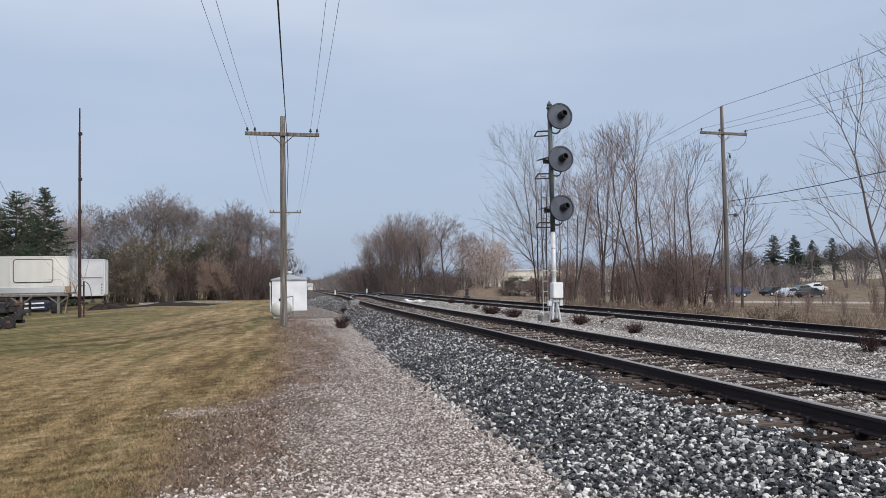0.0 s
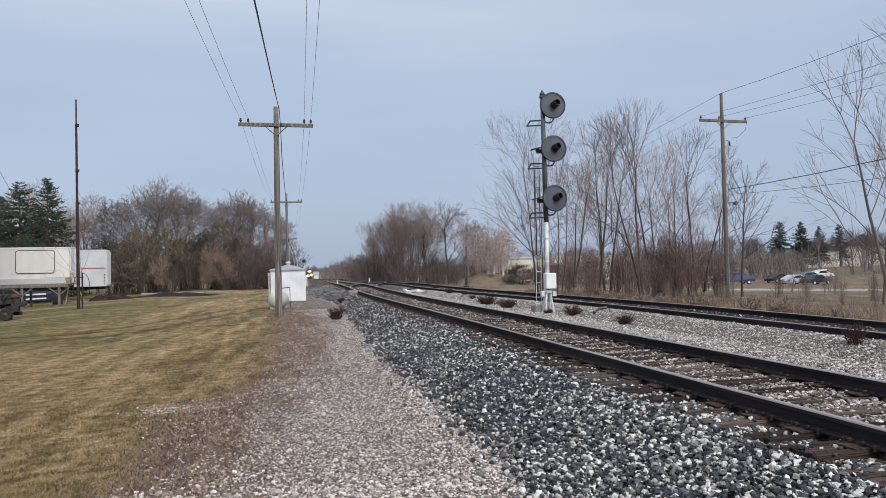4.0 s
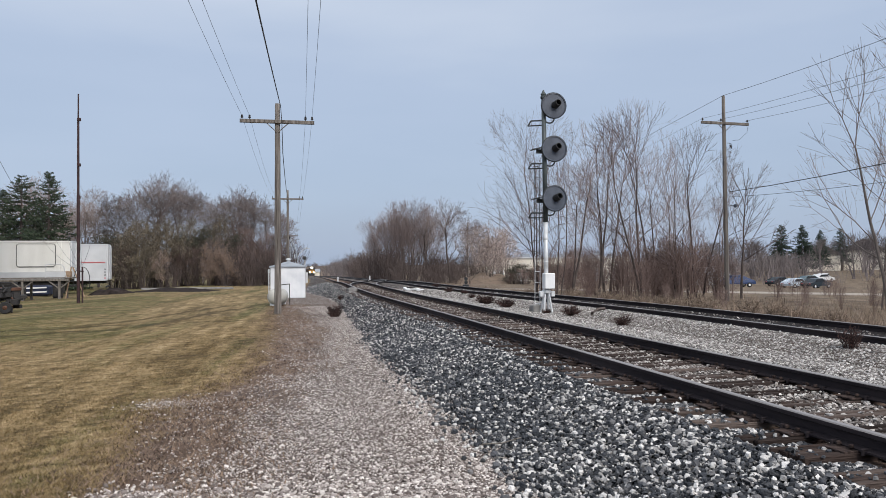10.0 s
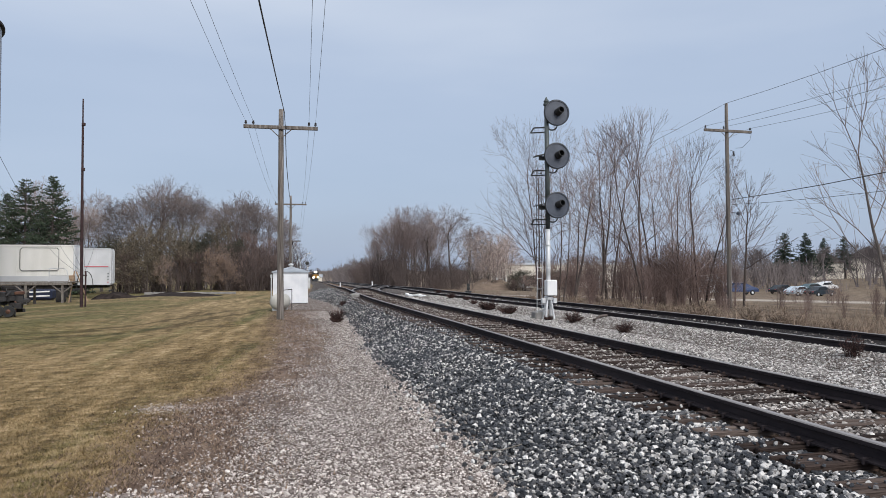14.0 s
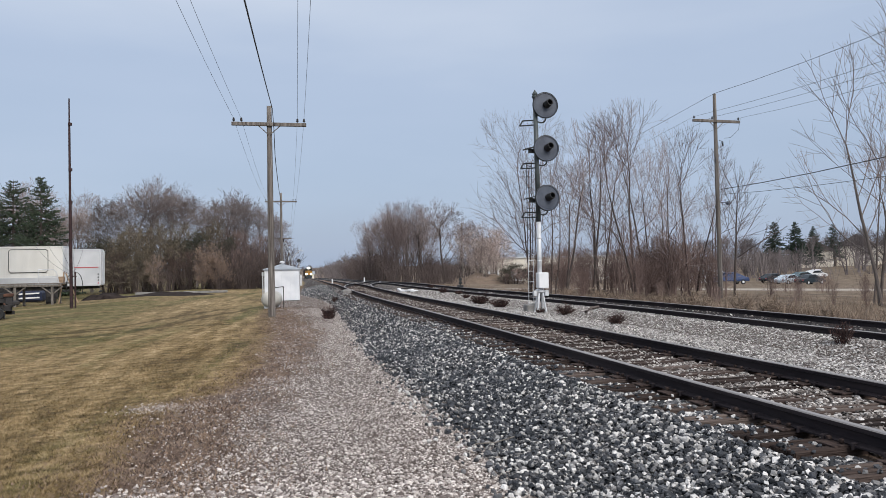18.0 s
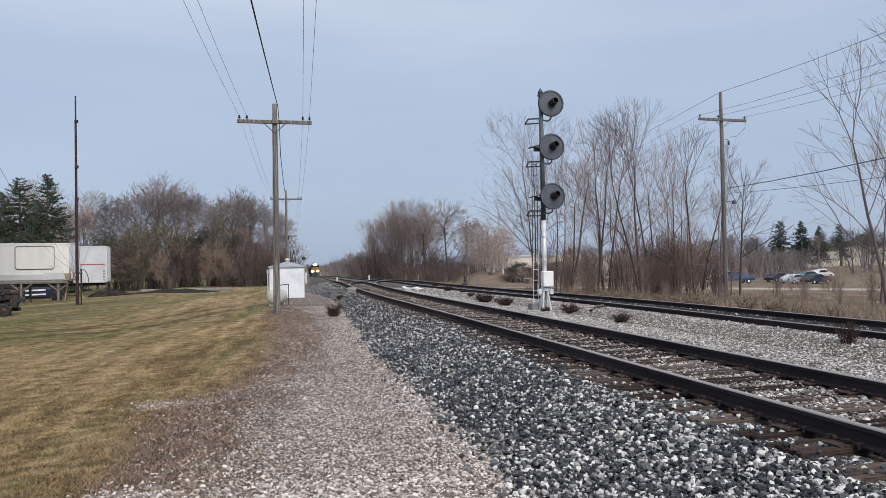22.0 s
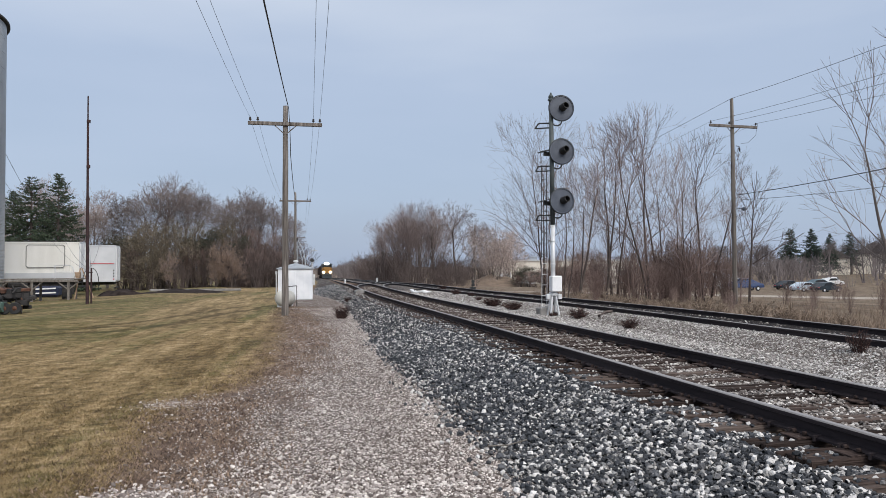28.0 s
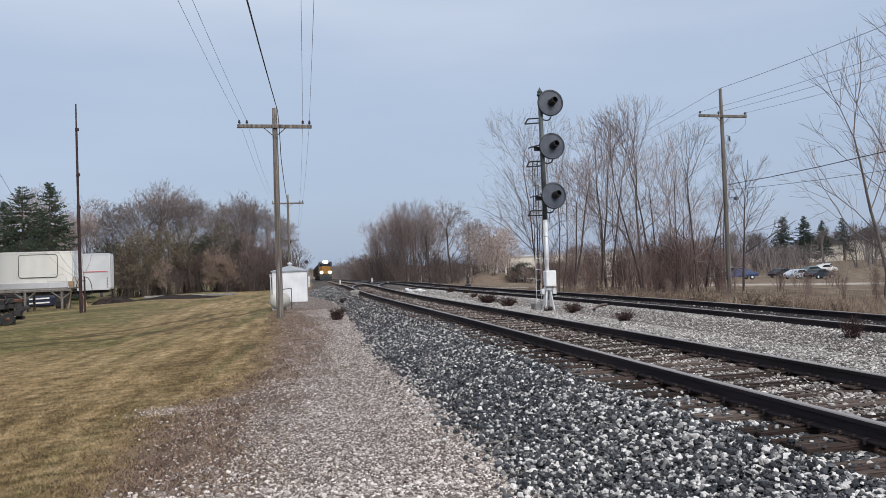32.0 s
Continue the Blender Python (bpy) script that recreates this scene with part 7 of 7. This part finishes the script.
# ---------------------------------------------------------------- vehicles
def car(x, y, rz, paint, label, kind="car"):
    t = thing(kind, label, "car" if kind == "car" else "truck", x, y, G(x, y), rz, "parked vehicles")
    if kind == "car":
        prof = [(-2.2, 0.32), (-2.25, 0.62), (-2.1, 0.86), (-1.55, 0.92), (-0.95, 1.36), (0.35, 1.42), (1.05, 0.95), (1.95, 0.80), (2.2, 0.62), (2.2, 0.32)]
        glass = [(-1.45, 0.94), (-0.9, 1.30), (0.32, 1.35), (0.9, 0.96)]
    else:
        prof = [(-2.6, 0.45), (-2.65, 0.95), (-0.6, 1.0), (-0.55, 1.0), (-0.45, 1.62), (0.75, 1.66), (1.25, 1.08), (2.45, 1.0), (2.6, 0.8), (2.6, 0.45)]
        glass = [(-0.40, 1.06), (-0.36, 1.55), (0.7, 1.58), (1.05, 1.1)]
    bm = B()
    sides = []
    for s, inset in ((-1, 0), (1, 0)):
        sides.append([bm.verts.new((u, s * (0.86 if w < 1.0 else 0.68), w)) for u, w in prof])
    k = len(prof)
    for i in range(k):
        bm.faces.new((sides[0][i], sides[0][(i + 1) % k], sides[1][(i + 1) % k], sides[1][i]))
    bm.faces.new(sides[0])
    bm.faces.new(sides[1])
    bmesh.ops.triangulate(bm, faces=[f for f in bm.faces if len(f.verts) > 4])
    part("car_body", bm, M[paint], t)
    for s in (-1, 1):
        bm = B()
        a = [bm.verts.new((u, s * (0.875 if w < 1.0 else 0.71), w)) for u, w in glass]
        b = [bm.verts.new((u, s * (0.84 if w < 1.0 else 0.67), w)) for u, w in glass]
        for i in range(4):
            bm.faces.new((a[i], a[(i + 1) % 4], b[(i + 1) % 4], b[i]))
        bm.faces.new(a)
        bm.faces.new(b)
        part("side_window", bm, M["glass"], t)
    (u0, w0), (u1, w1) = prof[6], prof[5]
    part("windscreen", box(B(), (0, 0, 0), (math.hypot(u1 - u0, w1 - w0) * 0.86, 1.2, 0.03), 0.005, Matrix.Translation(((u0 + u1) / 2 + 0.015, 0, (w0 + w1) / 2 + 0.012)) @ Matrix.Rotation(math.atan2(w1 - w0, u0 - u1), 4, "Y")), M["glass"], t)
    for u in ((-1.4, 1.4) if kind == "car" else (-1.65, 1.7)):
        for s in (-1, 1):
            q = part("wheel", lathe(B(), [(0.12, -0.1), (0.3, -0.1), (0.33, -0.06), (0.33, 0.06), (0.3, 0.1), (0.12, 0.1)], 18, pose(u, s * 0.80, 0.33, 90)), M["tyre"], t)
            part("hubcap", lathe(B(), [(0.02, -0.115), (0.17, -0.105), (0.17, 0.105), (0.02, 0.115)], 12, pose(u, s * 0.80, 0.33, 90)), M["silver"], q)
    for s in (-0.6, 0.6):
        part("headlight", box(B(), (prof[8][0] - 0.02, s, 0.62), (0.06, 0.3, 0.12), 0.01), M["silver"], t)
        part("taillight", box(B(), (prof[1][0] + 0.03, s, 0.68), (0.06, 0.25, 0.14), 0.01), M["stripe"], t)
    return t


car(75.3, 85, 12, "darkcar", "dark teal saloon car parked on dry ground")
car(74.4, 88, 14, "lightcar", "pale blue saloon car parked on dry ground")
car(79.0, 97, 8, "darkcar", "dark saloon car parked behind a pale one")
car(85.5, 98, -6, "tealcar", "teal green saloon car parked among others")
car(93.0, 104, 8, "whitecar", "white saloon car parked behind the others")
car(97.0, 108, 40, "whitecar", "white saloon car parked at the back")
car(62.1, 85.0, -8, "bluecar", "blue pickup truck parked near the pole", "pickup_truck")
t = thing("tarped_load", "dark blue tarped load with white stripes under the dock", "tarpaulin", -13.7, 48.0, G(-13.7, 48), 0)
part("tarp_body", box(B(), (0.2, 0, 0.40), (2.0, 1.0, 0.66), 0.12), M["tarp"], t)
for z in (0.30, 0.56):
    part("white_stripe", box(B(), (0.35, -0.505, z), (1.5, 0.03, 0.085), 0.004, pose(0, 0, 0, 0, -2, 0)), M["white"], t)


# ---------------------------------------------------------------- distant buildings
def house(x, y, w, d, h, rz, label, wall="siding", roof="shingle", name="house"):
    t = thing(name, label, "house" if name == "house" else "building", x, y, G(x, y), rz)
    part("wall", box(B(), (0, 0, h / 2 - 0.5), (w, d, h + 1), 0.03), M[wall], t)
    bm = B()
    e, rise = 0.4, d * 0.32
    a = [bm.verts.new(v) for v in ((-w / 2 - e, -d / 2 - e, h - 0.15), (-w / 2 - e, d / 2 + e, h - 0.15), (-w / 2 - e, 0, h + rise))]
    b = [bm.verts.new((w / 2 + e, v.co.y, v.co.z)) for v in a]
    for i in range(3):
        bm.faces.new((a[i], a[(i + 1) % 3], b[(i + 1) % 3], b[i]))
    bm.faces.new(a)
    bm.faces.new(b)
    part("roof", bm, M[roof], t)
    if name == "house":
        for k in range(int(w / 2.6)):
            for z in ((1.4,) if h < 4 else (1.4, 4.1)):
                if z < h - 0.8:
                    q = part("window", box(B(), (-w / 2 + 1.5 + k * 2.6, -d / 2 - 0.03, z), (1.1, 0.1, 1.3), 0.01), M["white"], t)
                    part("pane", box(B(), (-w / 2 + 1.5 + k * 2.6, -d / 2 - 0.085, z), (0.9, 0.03, 1.1), 0), M["glass"], q)
        part("door", box(B(), (w / 2 - 0.9, -d / 2 - 0.03, 1.0), (1.0, 0.1, 2.0), 0.01), M["woodtan"], t)
    return t


house(139.5, 156, 7, 8, 4.4, 48, "pale two-storey house on the rise behind pines")
house(150, 153, 8, 9, 5.0, 40, "pale house with brown shingled roof on the rise")
house(163, 154, 8, 9, 5.0, 44, "pale house with brown shingled roof on the rise")
house(76.5, 112, 5, 4, 1.7, 10, "small white shed beyond the thicket", "white", "shedroof", "storage_shed")
t = thing("warehouse", "long pale flat-roofed warehouse beyond the trees", "building", 74, 176, G(74, 176), -22)
part("wall", box(B(), (0, 0, 2.9), (36, 16, 6.4), 0.05), M["siding"], t)
part("roof_edge", box(B(), (0, 0, 6.25), (36.6, 16.6, 0.4), 0.05), M["trailer_grey"], t)
for k in range(6):
    part("loading_door", box(B(), (-15 + k * 6, -8.05, 1.6), (3.2, 0.12, 3.2), 0.02), M["trailer_grey"], t)
for k in range(3):
    part("roof_unit", box(B(), (-8 + k * 9, 0, 6.9), (2.0, 2.0, 1.0), 0.05), M["shedroof"], t)

house(26.2, 420, 2.6, 5, 2.6, 0, "small pale building beside the far end of the line", "siding", "shedroof", "line_building")
# lattice tower on the skyline
t = thing("radio_tower", "slim grey lattice tower on the skyline", "tower", 99, 300, G(99, 300))
for i in range(3):
    a = i * 2.094
    part("tower_leg", tube(B(), (0.5 * math.cos(a), 0.5 * math.sin(a), -0.5), (0.25 * math.cos(a), 0.25 * math.sin(a), 29), 0.06, n=5), M["shedroof"], t)
for k in range(24):
    part("tower_brace", tube(B(), (0.5 * math.cos(k * 2.094), 0.5 * math.sin(k * 2.094), k * 1.2), (0.45 * math.cos(k * 2.094 + 2.094), 0.45 * math.sin(k * 2.094 + 2.094), k * 1.2 + 1.2), 0.035, n=4), M["shedroof"], t)


# ---------------------------------------------------------------- along the line: switch, markers, far signal, conveyor
def crossover():
    """Turnout rails leading from the main track to the siding."""
    def cross_x(y):
        return main_x(y) + (side_gap(y)) * smooth01((np.asarray(y, float) - 36) / 34)
    for off in (-0.7525, 0.7525):
        rail("turnout_rail", cross_x, off, 36, 70, "curved steel turnout rail between the two tracks")


crossover()
t = thing("switch_machine", "pale grey switch machine on the tie ends", "switch machine", 4.36, 33.4, RAIL_Z - 0.20)
part("machine_case", box(B(), (0, 0, 0.11), (0.42, 0.7, 0.18), 0.03), M["concrete"], t)
part("machine_lid", box(B(), (0.03, -0.1, 0.215), (0.32, 0.42, 0.05), 0.02), M["concrete"], t)
part("throw_rod", tube(B(), (0.25, 0.2, 0.12), (0.9, 0.2, 0.1), 0.02, n=6), M["rail"], t)
for x, y in ((6.6, 66.0), (10.1, 70.0)):
    t = thing("marker_post", "short white marker post beside the rails", "marker post", x, y, float(ground_z(x, y)), 0, "marker posts")
    part("post", tube(B(), (0, 0, 0), (0, 0, 0.46), 0.06, 0.06, 8), M["white"], t)
    part("post_cap", lathe(B(), [(0.075, 0.44), (0.075, 0.49), (0.03, 0.52)], 8), M["silver"], t)
dx, dy = 9.55, 33.0
t = thing("dwarf_signal", "small black two-disc switch target beyond the siding", "switch stand", dx + 1.2, dy + 3.5, G(dx + 1.2, dy + 3.5))
part("stand_post", tube(B(), (0, 0, 0), (0, 0, 0.5), 0.025, n=6), M["black"], t)
for z in (0.30, 0.48):
    part("target_disc", lathe(B(), [(0.02, -0.02), (0.095, -0.015), (0.095, 0.015), (0.02, 0.02)], 14, pose(0, -0.03, z, 90)), M["black"], t)
part("stand_base", box(B(), (0, 0, 0.1), (0.3, 0.3, 0.16), 0.02), M["black"], t)

fx, fy = 4.2, 80.0
t = thing("railway_signal", "distant black-headed railway signal beside a silver case", "railway signal", fx, fy, G(fx, fy))
H = 2.30 - G(fx, fy)
part("signal_mast", tube(B(), (0, 0, 0), (0, 0, H), 0.07, n=8), M["silver"], t)
part("signal_disc", lathe(B(), [(0.02, 0), (0.21, 0), (0.21, 0.05), (0.02, 0.06)], 18, pose(0, -0.1, H - 0.1, 90)), M["black"], t)
part("relay_case", box(B(), (0.22, 0, 0.75), (0.24, 0.3, 1.2), 0.02), M["silver"], t)
part("ladder", box(B(), (0.12, 0.15, H / 2), (0.03, 0.3, H * 0.9), 0.005), M["silver"], t)
bm = B()
tube(bm, (-0.75, 0.2, H + 0.15), (0.05, 0.2, H + 1.0), 0.03, n=5)
tube(bm, (0.05, 0.2, H + 1.0), (0.6, 0.2, H + 0.95), 0.04, n=5)
tube(bm, (0.2, 0.2, H + 0.98), (0.28, 0.2, H + 1.2), 0.04, n=5)
tube(bm, (-0.75, 0.2, 0), (-0.75, 0.2, H + 0.15), 0.05, n=5)
part("crossing_arm", bm, M["silver"], t)

# inclined grain conveyor beyond the shed
t = thing("grain_conveyor", "grey inclined grain conveyor tube beyond the shed", "conveyor", 2.6, 70.5, G(2.6, 70.5))
zc = G(2.6, 70.5)
arc = [(-0.25, 4.15), (0.0, 3.75), (0.25, 3.2), (0.42, 2.6), (0.52, 1.9), (0.56, 1.4)]      # the curved spout and its stays
for off in (0.0, 0.22):
    bm = B()
    for (u0, w0), (u1, w1) in zip(arc, arc[1:]):
        tube(bm, (u0 - off, 0, w0 - zc - off * 0.6), (u1 - off, 0, w1 - zc - off * 0.6), 0.055 if off == 0 else 0.035, n=8)
    part("conveyor_tube", bm, M["shedroof"], t, smooth=True)
for (u0, w0) in arc[:-1]:
    part("conveyor_stay", tube(B(), (u0, 0, w0 - zc), (u0 - 0.22, 0, w0 - zc - 0.13), 0.025, n=5), M["chassis"], t)
part("conveyor_head", box(B(), (-0.35, 0, 4.1 - zc), (0.35, 0.3, 0.3), 0.03), M["chassis"], t)
part("conveyor_leg", tube(B(), (-0.2, 0, 0), (-0.2, 0, 3.6 - zc), 0.05, n=6), M["galv"], t)
part("conveyor_foot", box(B(), (0.55, -0.4, (1.6 - zc) / 2), (0.4, 0.4, 1.6 - zc), 0.05), M["galv"], t)


# ---------------------------------------------------------------- weeds and litter
def weed(x, y, s, seed, mat="weed", label="dark dead weed tuft growing in the gravel", wide=1.5, stalks=110):
    rng = random.Random(seed)
    lm, lv = Limbs(), []
    for k in range(stalks if mat == "weed" else 44):
        a, q = rng.uniform(0, 2 * math.pi), rng.uniform(0.1, wide)
        d = Vector((math.cos(a) * q, math.sin(a) * q, 1)).normalized()
        p = Vector((math.cos(a), math.sin(a), 0)) * rng.uniform(0, 0.13)
        L = rng.uniform(0.12, 0.40)
        pts = [p, p + d * L * 0.5, p + d * L + Vector((rng.gauss(0, 0.05), rng.gauss(0, 0.05), 0))]
        lm.tube(pts, [0.006, 0.005, 0.003], 3)
        for _ in range(4):
            f = rng.uniform(0.35, 1)
            c = pts[0].lerp(pts[2], f)
            e = c + Vector((rng.gauss(0, 0.07), rng.gauss(0, 0.07), rng.gauss(0.03, 0.06)))
            lm.tube([c, e], [0.006, 0.004], 3)
    t = tagged(new("dead_weed"), label, "weed", "dead weeds")
    t.matrix_basis = pose(x, y, G(x, y) - 0.01) @ Matrix.Diagonal((s, s, s, 1))
    o = new("stalk_tuft", lm.mesh("stalk_tuft", M[mat]))
    o.parent = t
    tagged(o, kind="stuff")
    return t


for k, (x, y, s) in enumerate(((7.72, 23.0, 1.05), (7.75, 20.9, 0.9), (8.35, 17.3, 0.75), (8.25, 14.3, 0.65), (2.56, 22.0, 1.0), (3.65, 31.5, 0.62), (8.0, 18.2, 0.4), (8.2, 30.0, 0.7), (8.35, 28.0, 0.5), (8.1, 26.0, 0.5), (9.1, 36.5, 0.6))):
    weed(x, y, s, k, wide=0.6 if x < 4 else 1.5)
weed(8.97, 8.67, 0.8, 40, label="tall reddish-brown dead weed beside the siding rail", wide=0.4, stalks=48)
for k in range(24):
    yy = r_.uniform(8, 30)
    weed(float(side_x(yy)) + r_.uniform(0.95, 3.2), yy, r_.uniform(0.6, 1.4), 60 + k, "drygrass", "straw-coloured dry weed standing by the siding rail", 0.9)


def stick(pts, r, mat, name, label):
    lm = Limbs()
    lm.tube([Vector((x, y, G(x, y) + z)) for x, y, z in pts], [r] * len(pts), 5)
    return tagged(new(name, lm.mesh(name, M[mat])), label, name.replace("_", " "))


stick([(2.41, 5.66, 0.07), (2.60, 5.69, 0.08), (2.78, 5.72, 0.09)], 0.006, "wood", "fallen_stick", "thin grey stick lying on the ballast")
stick([(8.6, 16.6, 0.05), (8.9, 16.9, 0.07), (9.2, 17.1, 0.05)], 0.04, "bark", "timber_piece", "dark piece of timber lying in the gravel")


# ---------------------------------------------------------------- train
def truck(parent, y):
    for k in (-1.35, 1.35):
        q = part("axle", tube(B(), (-0.7, y + k, 0.5), (0.7, y + k, 0.5), 0.09, n=8), M["chassis"], parent)
        for s in (-0.7525, 0.7525):
            part("wheel", lathe(B(), [(0.1, -0.06), (0.46, -0.06), (0.5, 0.05), (0.46, 0.07), (0.1, 0.07)], 20, pose(s, y + k, 0.5, 0, 90)), M["rail"], q)
    for s in (-1.0, 1.0):
        part("side_frame", box(B(), (s, y, 0.58), (0.14, 3.4, 0.34), 0.04), M["chassis"], parent)


def locomotive():
    t = thing("locomotive", "yellow-nosed dark diesel locomotive with lit headlamps", "locomotive")
    part("frame", box(B(), (0, 8.6, 1.28), (2.9, 16.6, 0.34), 0.03), M["locodark"], t)
    part("pilot", box(B(), (0, 0.15, 0.62), (2.7, 0.3, 0.95), 0.05), M["locodark"], t)
    part("coupler", box(B(), (0, -0.2, 0.85), (0.28, 0.7, 0.3), 0.05), M["chassis"], t)
    part("nose", box(B(), (0, 1.75, 2.35), (1.75, 2.3, 1.85), 0.12), M["yellow"], t, "yellow low nose")
    part("cab", box(B(), (0, 4.0, 2.85), (3.1, 2.5, 2.85), 0.10), M["locodark"], t, "dark driving cab")
    part("cab_front_band", box(B(), (0, 2.735, 2.55), (2.95, 0.05, 1.25), 0.02), M["yellow"], t, "yellow band across the cab front")
    bm = B()
    for i in range(7):
        a0, a1 = math.pi * i / 7, math.pi * (i + 1) / 7
        q = [bm.verts.new((1.52 * math.cos(a), yy, 4.2 + 0.42 * math.sin(a))) for a, yy in ((a0, 2.7), (a1, 2.7), (a1, 5.3), (a0, 5.3))]
        bm.faces.new(q)
    part("cab_roof", bm, M["locodark"], t)
    part("long_hood", box(B(), (0, 11.0, 2.85), (1.85, 11.4, 2.8), 0.12), M["locodark"], t)
    for k in range(3):
        part("radiator_fan", lathe(B(), [(0.5, 4.2), (0.55, 4.35), (0.5, 4.42), (0.02, 4.44)], 16, pose(0, 12.5 + k * 1.4, 0)), M["chassis"], t)
    for s in (-0.95, -0.32, 0.32, 0.95):
        part("cab_window", box(B(), (s, 2.735, 3.62), (0.5, 0.05, 0.55), 0.02), M["glass"], t)
    for s in (-1, 1):
        part("cab_side_window", box(B(), (s * 1.505, 4.0, 3.5), (0.04, 1.5, 0.65), 0.02), M["glass"], t)
        part("walkway", box(B(), (s * 1.25, 10.5, 1.48), (0.5, 12.5, 0.06), 0.01), M["chassis"], t)
        for k in range(7):
            part("handrail_post", tube(B(), (s * 1.46, 5.6 + k * 1.7, 1.45), (s * 1.46, 5.6 + k * 1.7, 2.45), 0.02, n=5), M["yellow"], t)
        part("handrail", tube(B(), (s * 1.46, 5.5, 2.45), (s * 1.46, 16.4, 2.45), 0.02, n=5), M["yellow"], t)
        part("front_handrail", tube(B(), (s * 1.0, 0.25, 1.4), (s * 1.0, 0.25, 2.5), 0.022, n=5), M["yellow"], t)
        # ditch lamps and headlamps oversized: the extra disc stands in for their glare
        q = part("ditch_lamp_case", lathe(B(), [(0.24, -0.1), (0.33, 0.1), (0.30, 0.14)], 14, pose(s * 0.95, 0.05, 1.82, 90)), M["chassis"], t)
        part("ditch_lamp", lathe(B(), [(0.02, 0.15), (0.30, 0.15), (0.30, 0.20), (0.02, 0.25)], 14, pose(s * 0.95, 0.05, 1.82, 90)), M["lamp_low"], q, "lit amber-white ditch lamp")
    for s in (-0.16, 0.16):
        part("headlamp", lathe(B(), [(0.02, 0.0), (0.27, 0.0), (0.27, 0.10), (0.02, 0.15)], 14, pose(s * 1.6, 2.72, 4.3, 90)), M["lamp"], t, "lit white headlamp")
    part("horn", box(B(), (0.3, 5.0, 4.75), (0.3, 0.5, 0.16), 0.03), M["chassis"], t)
    part("fuel_tank", box(B(), (0, 8.6, 0.75), (2.4, 4.0, 0.75), 0.12), M["locodark"], t)
    part("steps", box(B(), (1.2, 0.6, 0.8), (0.35, 0.7, 0.9), 0.03), M["yellow"], t)
    part("steps", box(B(), (-1.2, 0.6, 0.8), (0.35, 0.7, 0.9), 0.03), M["yellow"], t)
    truck(t, 3.2)
    truck(t, 14.0)
    return t


def freight_car():
    t = thing("freight_car", "dark brown covered freight car in the train", "freight car", group="freight cars")
    part("car_side", box(B(), (0, 7.6, 2.6), (2.95, 14.4, 2.9), 0.10), M["carbrown"], t)
    for s in (-1, 1):
        for k in range(11):
            part("side_rib", box(B(), (s * 1.49, 1.0 + k * 1.32, 2.6), (0.07, 0.08, 2.8), 0.01), M["carbrown"], t)
    part("car_roof", box(B(), (0, 7.6, 4.12), (2.4, 14.2, 0.16), 0.05), M["locodark"], t)
    part("sill", box(B(), (0, 7.6, 1.0), (1.2, 15.2, 0.3), 0.03), M["chassis"], t)
    part("end_ladder", box(B(), (1.2, 0.35, 2.4), (0.4, 0.06, 2.8), 0.01), M["chassis"], t)
    truck(t, 2.4)
    truck(t, 12.8)
    return t


loco = locomotive()
cars = [freight_car()]
while len(cars) < 7:
    cars.append(copy_thing(cars[0], Matrix()))


def on_track(y):
    """Pose of something whose front stands over the rails at y and that points towards the viewer."""
    h = heading(main_x, y + 6)
    return pose(float(main_x(y)), y, float(rail_z(y)), -math.degrees(math.atan(0.0145)) if y > 60 else 0, 0, -math.degrees(h))


def front(t):
    """Where the train's front is at t seconds."""
    return 166.0 + 9.9 * (32.0 - t)


def motions():
    times = [0, 4, 8, 12, 16, 20, 24, 28, 32]
    walk(loco, [(t, on_track(front(t))) for t in times])
    for k, c in enumerate(cars):
        walk(c, [(t, on_track(front(t) + 18.2 + 15.8 * k)) for t in times])


motions()
